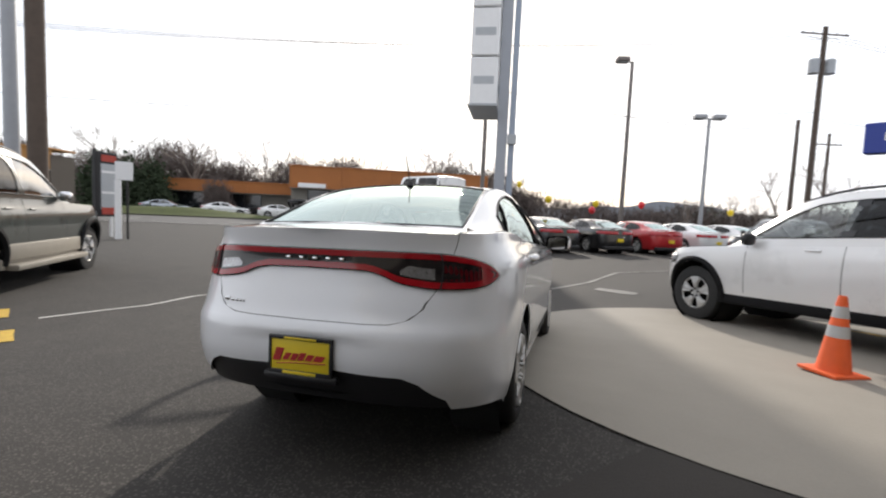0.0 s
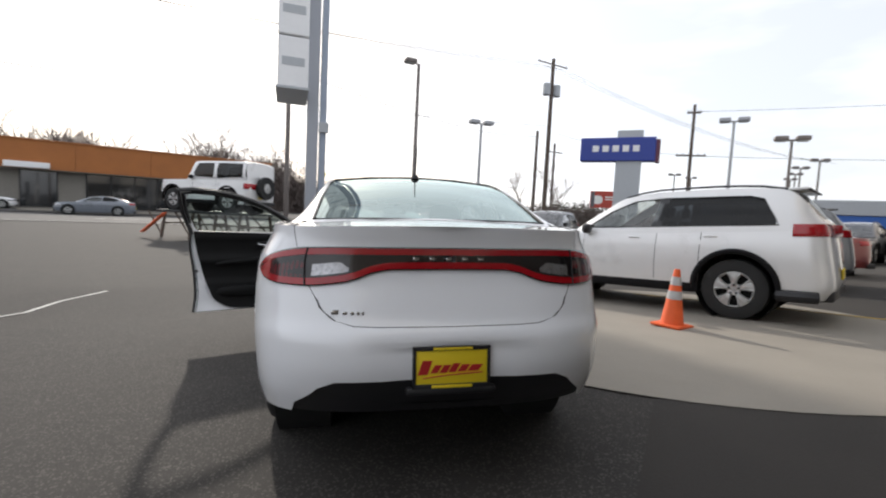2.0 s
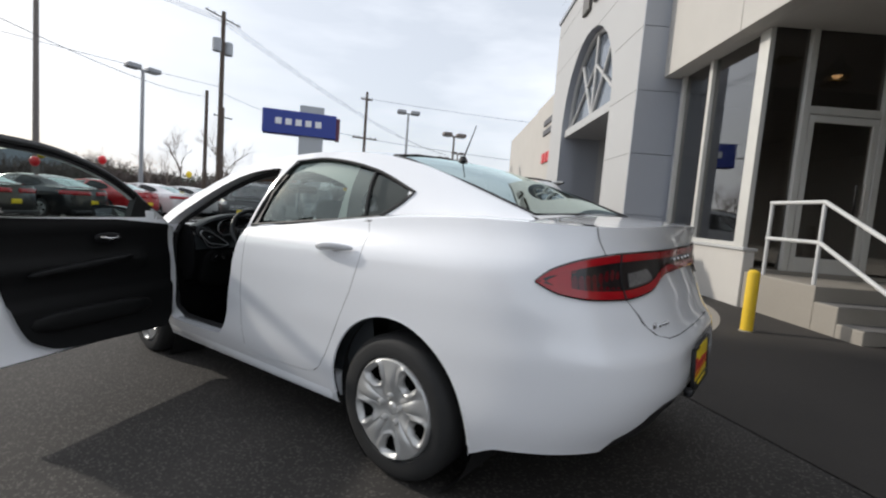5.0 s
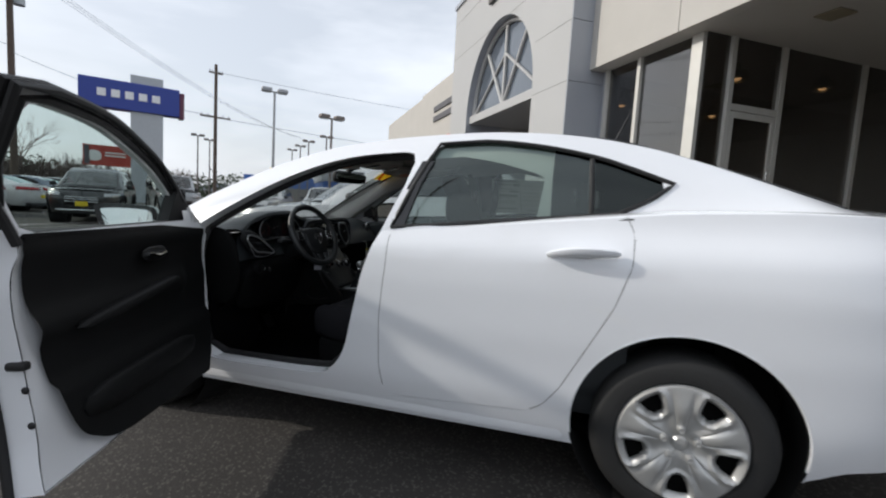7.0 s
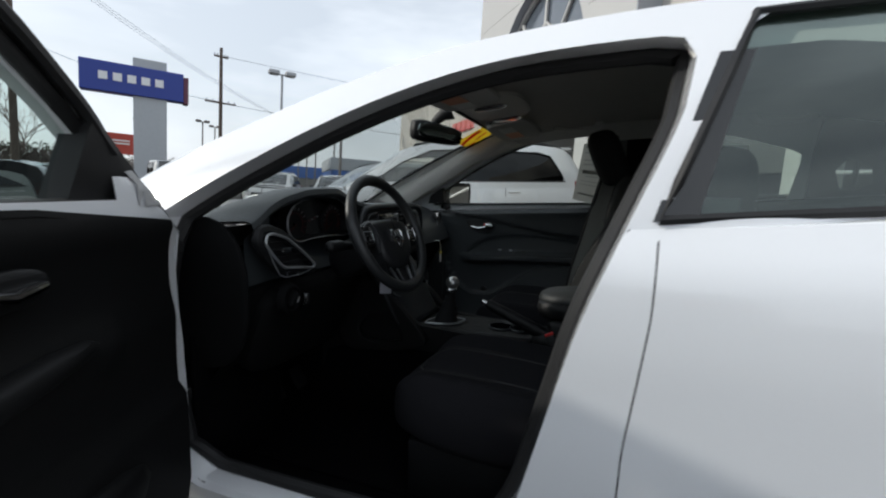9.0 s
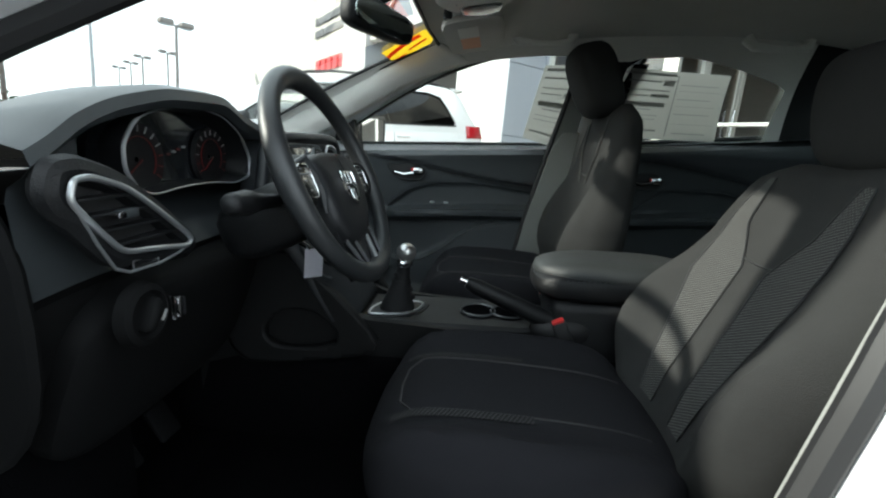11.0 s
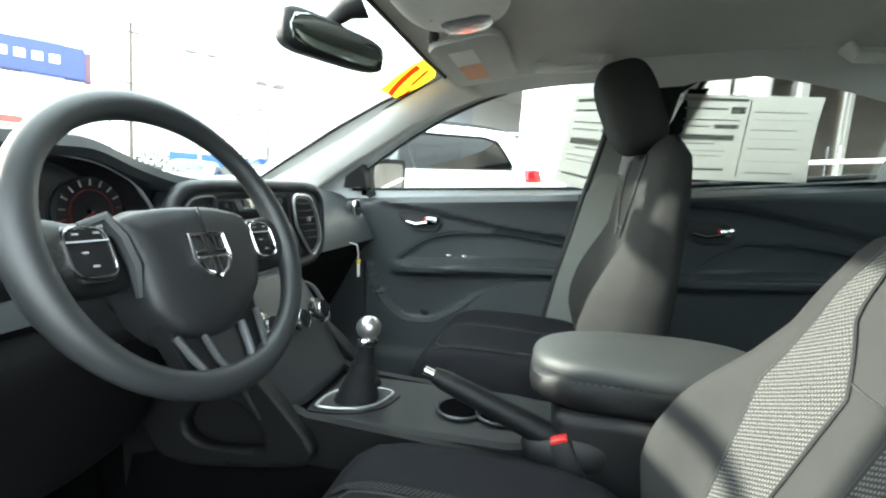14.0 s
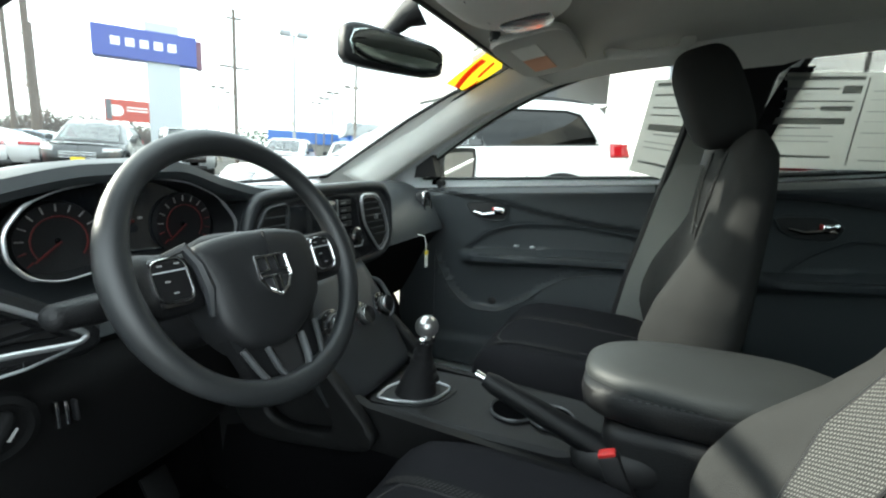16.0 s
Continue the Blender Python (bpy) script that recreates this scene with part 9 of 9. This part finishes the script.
def shop(name, M, length, low, high, fascia, label, bays, deep=12.0, walls=None):
    t = thing(name, M, label, "shop")
    part("wall", block((0, 0.4, -0.5), (length, deep, high - 0.3), 0.02), walls or SHOPWALL, t, smooth=False)
    n = max(2, int(length / 5))
    for i in range(n):
        part("fascia_panel", block((length * i / n, -0.8, low), (length * (i + 1) / n - 0.02, 0.6, high), 0.02), fascia, t, smooth=False)
    part("fascia_soffit", block((0, -0.75, low - 0.08), (length, 0.5, low), 0.01), SHOPWALL, t, smooth=False)
    part("roof_edge", block((-0.1, -0.9, high), (length + 0.1, deep, high + 0.12), 0.02), fascia, t, smooth=False)
    for a, b in bays:
        w = part("shop_window", block((a, 0.36, 0.25), (b, 0.42, low - 0.15), 0.01), GLASSFAR, t, smooth=False)
        k = max(1, int((b - a) / 1.8))
        for i in range(k + 1):
            x = a + (b - a) * i / k
            part("window_bar", block((x - 0.05, 0.33, 0.2), (x + 0.05, 0.38, low - 0.1), 0.005), SEALBLACK, w, smooth=False)
    return t


sh1 = shop("shop", FA, 23.0, 3.55, 6.0, CORTEN, "long shop with an orange-brown fascia and dark windows", ((1.9, 4.4), (6.5, 14.0), (15.5, 22.0)))
part("awning", block((1.0, -1.2, 3.6), (4.0, -0.75, 4.1), 0.03), SIGNWHITE, sh1, smooth=False)
FB = Matrix.Translation((-52.0, 36.6, ground_z(-50, 36))) @ Matrix.Rotation(math.atan2(6.9, 14.0), 4, "Z")
shop("shop", FB, 21.5, 2.75, 4.0, CORTEN, "low shop wing with an orange-brown fascia", ((1.0, 6.0), (7.5, 12.0), (13.5, 17.5)))
FL = Matrix.Translation((-38.0, 15.5, ground_z(-38, 15))) @ Matrix.Rotation(0.35, 4, "Z")
shop("shop", FL, 7.0, 3.1, 4.35, mat("ochre_fascia", (0.42, 0.20, 0.05), 0.7, var=0.08), "shop with an ochre fascia", ((0.6, 3.2), (3.8, 6.4)), 2.5, mat("dark_shop_wall", (0.10, 0.085, 0.07), 0.9))
bl = thing("blue_building", pose(46, 38.5, ground_z(46, 38), 0, 0, -52), "far building with a blue band", "building")
part("wall", block((-6, 0, -0.5), (6, 8, 2.2), 0.02), SHOPWALL, bl, smooth=False)
part("blue_band", block((-6.1, -0.2, 2.2), (6.1, 8, 3.6), 0.02), mat("blue_band", (0.03, 0.12, 0.42), 0.5), bl, smooth=False)
b2 = thing("blue_building", pose(29.5, 18.5, ground_z(29, 18), 0, 0, -50), "low building with a grey roof and a blue stripe", "building")
part("wall", block((-3.5, 0, -0.5), (4.5, 8, 1.6), 0.02), SHOPWALL, b2, smooth=False)
part("blue_band", block((-3.6, -0.1, 1.6), (4.6, 8, 2.3), 0.02), mat("blue_stripe", (0.03, 0.12, 0.42), 0.5), b2, smooth=False)
part("roof", block((-3.7, -0.2, 2.3), (4.7, 8.2, 3.2), 0.05), SIGNGREY, b2, smooth=False)


# overhead wires
def wire(name, a, b, sag, r=0.018):
    pts = [(a[0] + (b[0] - a[0]) * t, a[1] + (b[1] - a[1]) * t, a[2] + (b[2] - a[2]) * t - sag * 4 * t * (1 - t)) for t in lin(0, 1, 14)]
    ob = new(name, mesh_of(name, tube(pts, r, 5), SEALBLACK))
    tagged(ob, "thin overhead power line between poles", "cable", "overhead wires")


PT_ = (20.2, 45.6, 17.9)
for dx in (-1.6, 0.0, 1.6):
    wire("power_line", (PT_[0] + dx, PT_[1] + dx * 0.35, 17.9), (-62 + dx, 12, 14.5), 2.2)
    wire("power_line", (PT_[0] + dx, PT_[1] + dx * 0.35, 17.9), (90 + dx, 72, 15.0), 1.8)
wire("power_line", (PT_[0], PT_[1], 11.5), (-62, 12, 9.5), 1.8)
wire("power_line", (PT_[0], PT_[1], 11.0), (28.2, 33.1, 7.5), 0.6)
wire("power_line", (28.2, 33.1, 7.4), (70, -10, 7.2), 1.0)
wire("power_line", (19.2, 46.4, 10.4), (-3.6, 19.4, 7.4), 0.8)
wire("power_line", (28.2, 33.1, 11.2), (70, -10, 11.6), 1.0, 0.015)


# trees
def bare_tree(x, y, h, seed, label, limbs=5, depth=4, spread=0.55, fine=1.0):
    rnd = random.Random(seed)
    t = thing("tree", pose(x, y, ground_z(x, y)), label, "tree", "bare trees")
    segs, twigs = [], []

    def grow(p, d, L, r, k):
        q = p + d * L
        mid = p + d * L * 0.5 + Vector((rnd.uniform(-1, 1), rnd.uniform(-1, 1), 0)) * L * 0.06
        (segs if k < depth - 1 else twigs).append(tube([p, mid, q], [r, r * 0.85, r * 0.65], 6 if k < 2 else 4, caps=False))
        if k >= depth:
            return
        for _ in range(limbs if k == 0 else rnd.choice((3, 3, 4))):
            a = rnd.uniform(0, math.tau)
            s = spread * rnd.uniform(0.6, 1.3)
            side = d.orthogonal().normalized()
            side = (Matrix.Rotation(a, 3, d) @ side)
            nd = (d + side * s + Vector((0, 0, 0.12))).normalized()
            f = rnd.uniform(0.55, 1.0)
            grow(p + d * L * f, nd, L * rnd.uniform(0.5, 0.75), r * 0.5, k + 1)
    grow(Vector((0, 0, -0.2)), Vector((rnd.uniform(-0.05, 0.05), rnd.uniform(-0.05, 0.05), 1)).normalized(), h * 0.42, h * 0.011 * fine, 0)
    part("trunk", join(*segs), BARK, t)
    part("crown", join(*twigs), TWIG, t)


for i, (x, y, h) in enumerate(((-48.6, 60.7, 12.5), (-44.0, 64.0, 12.0), (-31.9, 65.0, 12.2), (-21.2, 69.1, 13.4), (-25.5, 70, 11.5), (-38.5, 66, 10.5), (-14.0, 72.0, 12.0), (-60, 58, 12.5), (-70, 50, 12), (28.5, 62, 9.5), (25.0, 66, 9.0), (33, 70, 9.0), (17.1, 55.1, 5.6), (13.0, 57.0, 5.2), (21.0, 60.0, 5.5))):
    bare_tree(x, y, h * 1.2, 11 + i, "leafless winter tree with fine grey-brown twigs", 5, 4 if h > 7 else 4, 0.6)


def thicket(name, pts, h, depth_, n, size, m, label, seed, kind="stuff", twig=0.0):
    """A dense uneven mass of small leaves or twigs along a line."""
    rnd = random.Random(seed)
    V, Fa = [], []
    for _ in range(n):
        s = rnd.random() * (len(pts) - 1)
        i = min(int(s), len(pts) - 2)
        f = s - i
        x = pts[i][0] + (pts[i + 1][0] - pts[i][0]) * f + rnd.gauss(0, depth_ / 2)
        y = pts[i][1] + (pts[i + 1][1] - pts[i][1]) * f + rnd.gauss(0, depth_ / 2)
        hh = h * (0.72 + 0.28 * math.sin(s * 5.3 + seed) * math.sin(s * 11.7 + 2 * seed)) * rnd.uniform(0.85, 1.12)
        z = ground_z(x, y) + hh * rnd.random() ** 0.8
        c = Vector((x, y, z))
        a = Vector((rnd.gauss(0, 1), rnd.gauss(0, 1), rnd.gauss(0, 1))).normalized() * size * rnd.uniform(0.5, 1.3)
        b = a.orthogonal().normalized() * size * rnd.uniform(0.3, 0.8)
        if twig:
            a = Vector((rnd.gauss(0, 0.45), rnd.gauss(0, 0.45), rnd.uniform(0.5, 1.2))).normalized() * size * rnd.uniform(0.6, 1.4)
            b = Vector((rnd.gauss(0, 1), rnd.gauss(0, 1), 0)).normalized() * twig
        o = len(V)
        V += [tuple(c - a), tuple(c + b), tuple(c + a), tuple(c - b)]
        Fa.append((o, o + 1, o + 2, o + 3))
    me = bpy.data.meshes.new(name)
    me.from_pydata(V, [], Fa)
    me.materials.append(m)
    return tagged(new(name, me), label, "trees", kind=kind)


thicket("far_woods", [(-120, 40), (-92, 62), (-70, 84), (-40, 100), (-10, 108)], 13.0, 5.0, 80000, 1.0, WOODLAND, "dark leafless wood behind the shops", 3, twig=0.085)
thicket("far_hedge", [(-3, 62), (12, 64), (30, 62), (46, 58)], 4.2, 2.5, 20000, 0.5, WOODLAND, "brown winter hedge behind the parked cars", 5, twig=0.04)
thicket("far_shrubs", [road_pt(-40, 11.0), road_pt(-32, 11.2), road_pt(-24, 11.0), road_pt(-14, 11.2)], 1.15, 0.7, 2600, 0.15, LEAFDARK, "dark evergreen shrubs on the verge", 7)
thicket("far_evergreens", [(-48.5, 32.5), (-47, 34), (-45.5, 36), (-43.6, 37.6)], 6.2, 1.0, 9000, 0.22, LEAFDARK, "dark evergreen trees on the verge", 9)
thicket("far_bushes", [(-39.6, 39.3), (-38.6, 39.9), (-37.7, 40.4)], 4.3, 0.7, 4500, 0.35, WOODLAND, "brown leafless bushes before the shops", 17, twig=0.03)
thicket("far_treeline", [(20, 92), (45, 84), (70, 70), (95, 40)], 5.0, 5.0, 9000, 0.4, LEAFDARK, "low far treeline", 13)
hl_ = grid(lambda a, t: (a, 420 - 20 * t, -2 + (1 - t) * (9 + 13 * math.exp(-((a - 82) / 40) ** 2) + 5 * math.exp(-((a + 20) / 60) ** 2) + 2.0 * math.sin(a * 0.05) + 1.2 * math.sin(a * 0.13))), lin(-420, 420, 140), lin(0, 1, 3))
tagged(new("backdrop_hill", mesh_of("backdrop_hill", hl_, HILL)), "low blue-grey hills on the horizon", "hills", kind="structure")


# balloons tied to the parked cars
def balloon(x, y, z, foot, m, label):
    t = thing("balloon", pose(x, y, z), label, "balloon", "balloons over the cars")
    part("bag", soft((0, 0, 0), (0.30, 0.30, 0.36), 2, 16, 12, lambda p: Vector((p.x * (1 + 0.5 * p.z), p.y * (1 + 0.5 * p.z), p.z))), m, t)
    part("string", tube([(0, 0, -0.17), (0.03, 0, (foot - z) * 0.5), (0, 0, foot - z)], 0.008, 4), WHITEMARK, t)


for x, y, z, foot, m, c in ((-0.35, 18.7, 2.10, 1.2, BALLOONY, "yellow"), (1.75, 20.0, 2.02, 1.2, BALLOONY, "yellow"), (1.6, 20.2, 1.72, 1.2, BALLOONR, "red"), (3.9, 21.4, 2.08, 1.2, BALLOONR, "red"), (8.6, 24.6, 1.95, 1.2, BALLOONY, "yellow"), (-2.2, 22.5, 3.0, ground_z(-2.2, 22.5), BALLOONY, "yellow"), (22.0, 21.6, 2.7, ground_z(22, 21.6), BALLOONY, "yellow")):
    balloon(x, y, z, foot, m, c + " party balloon on a string")
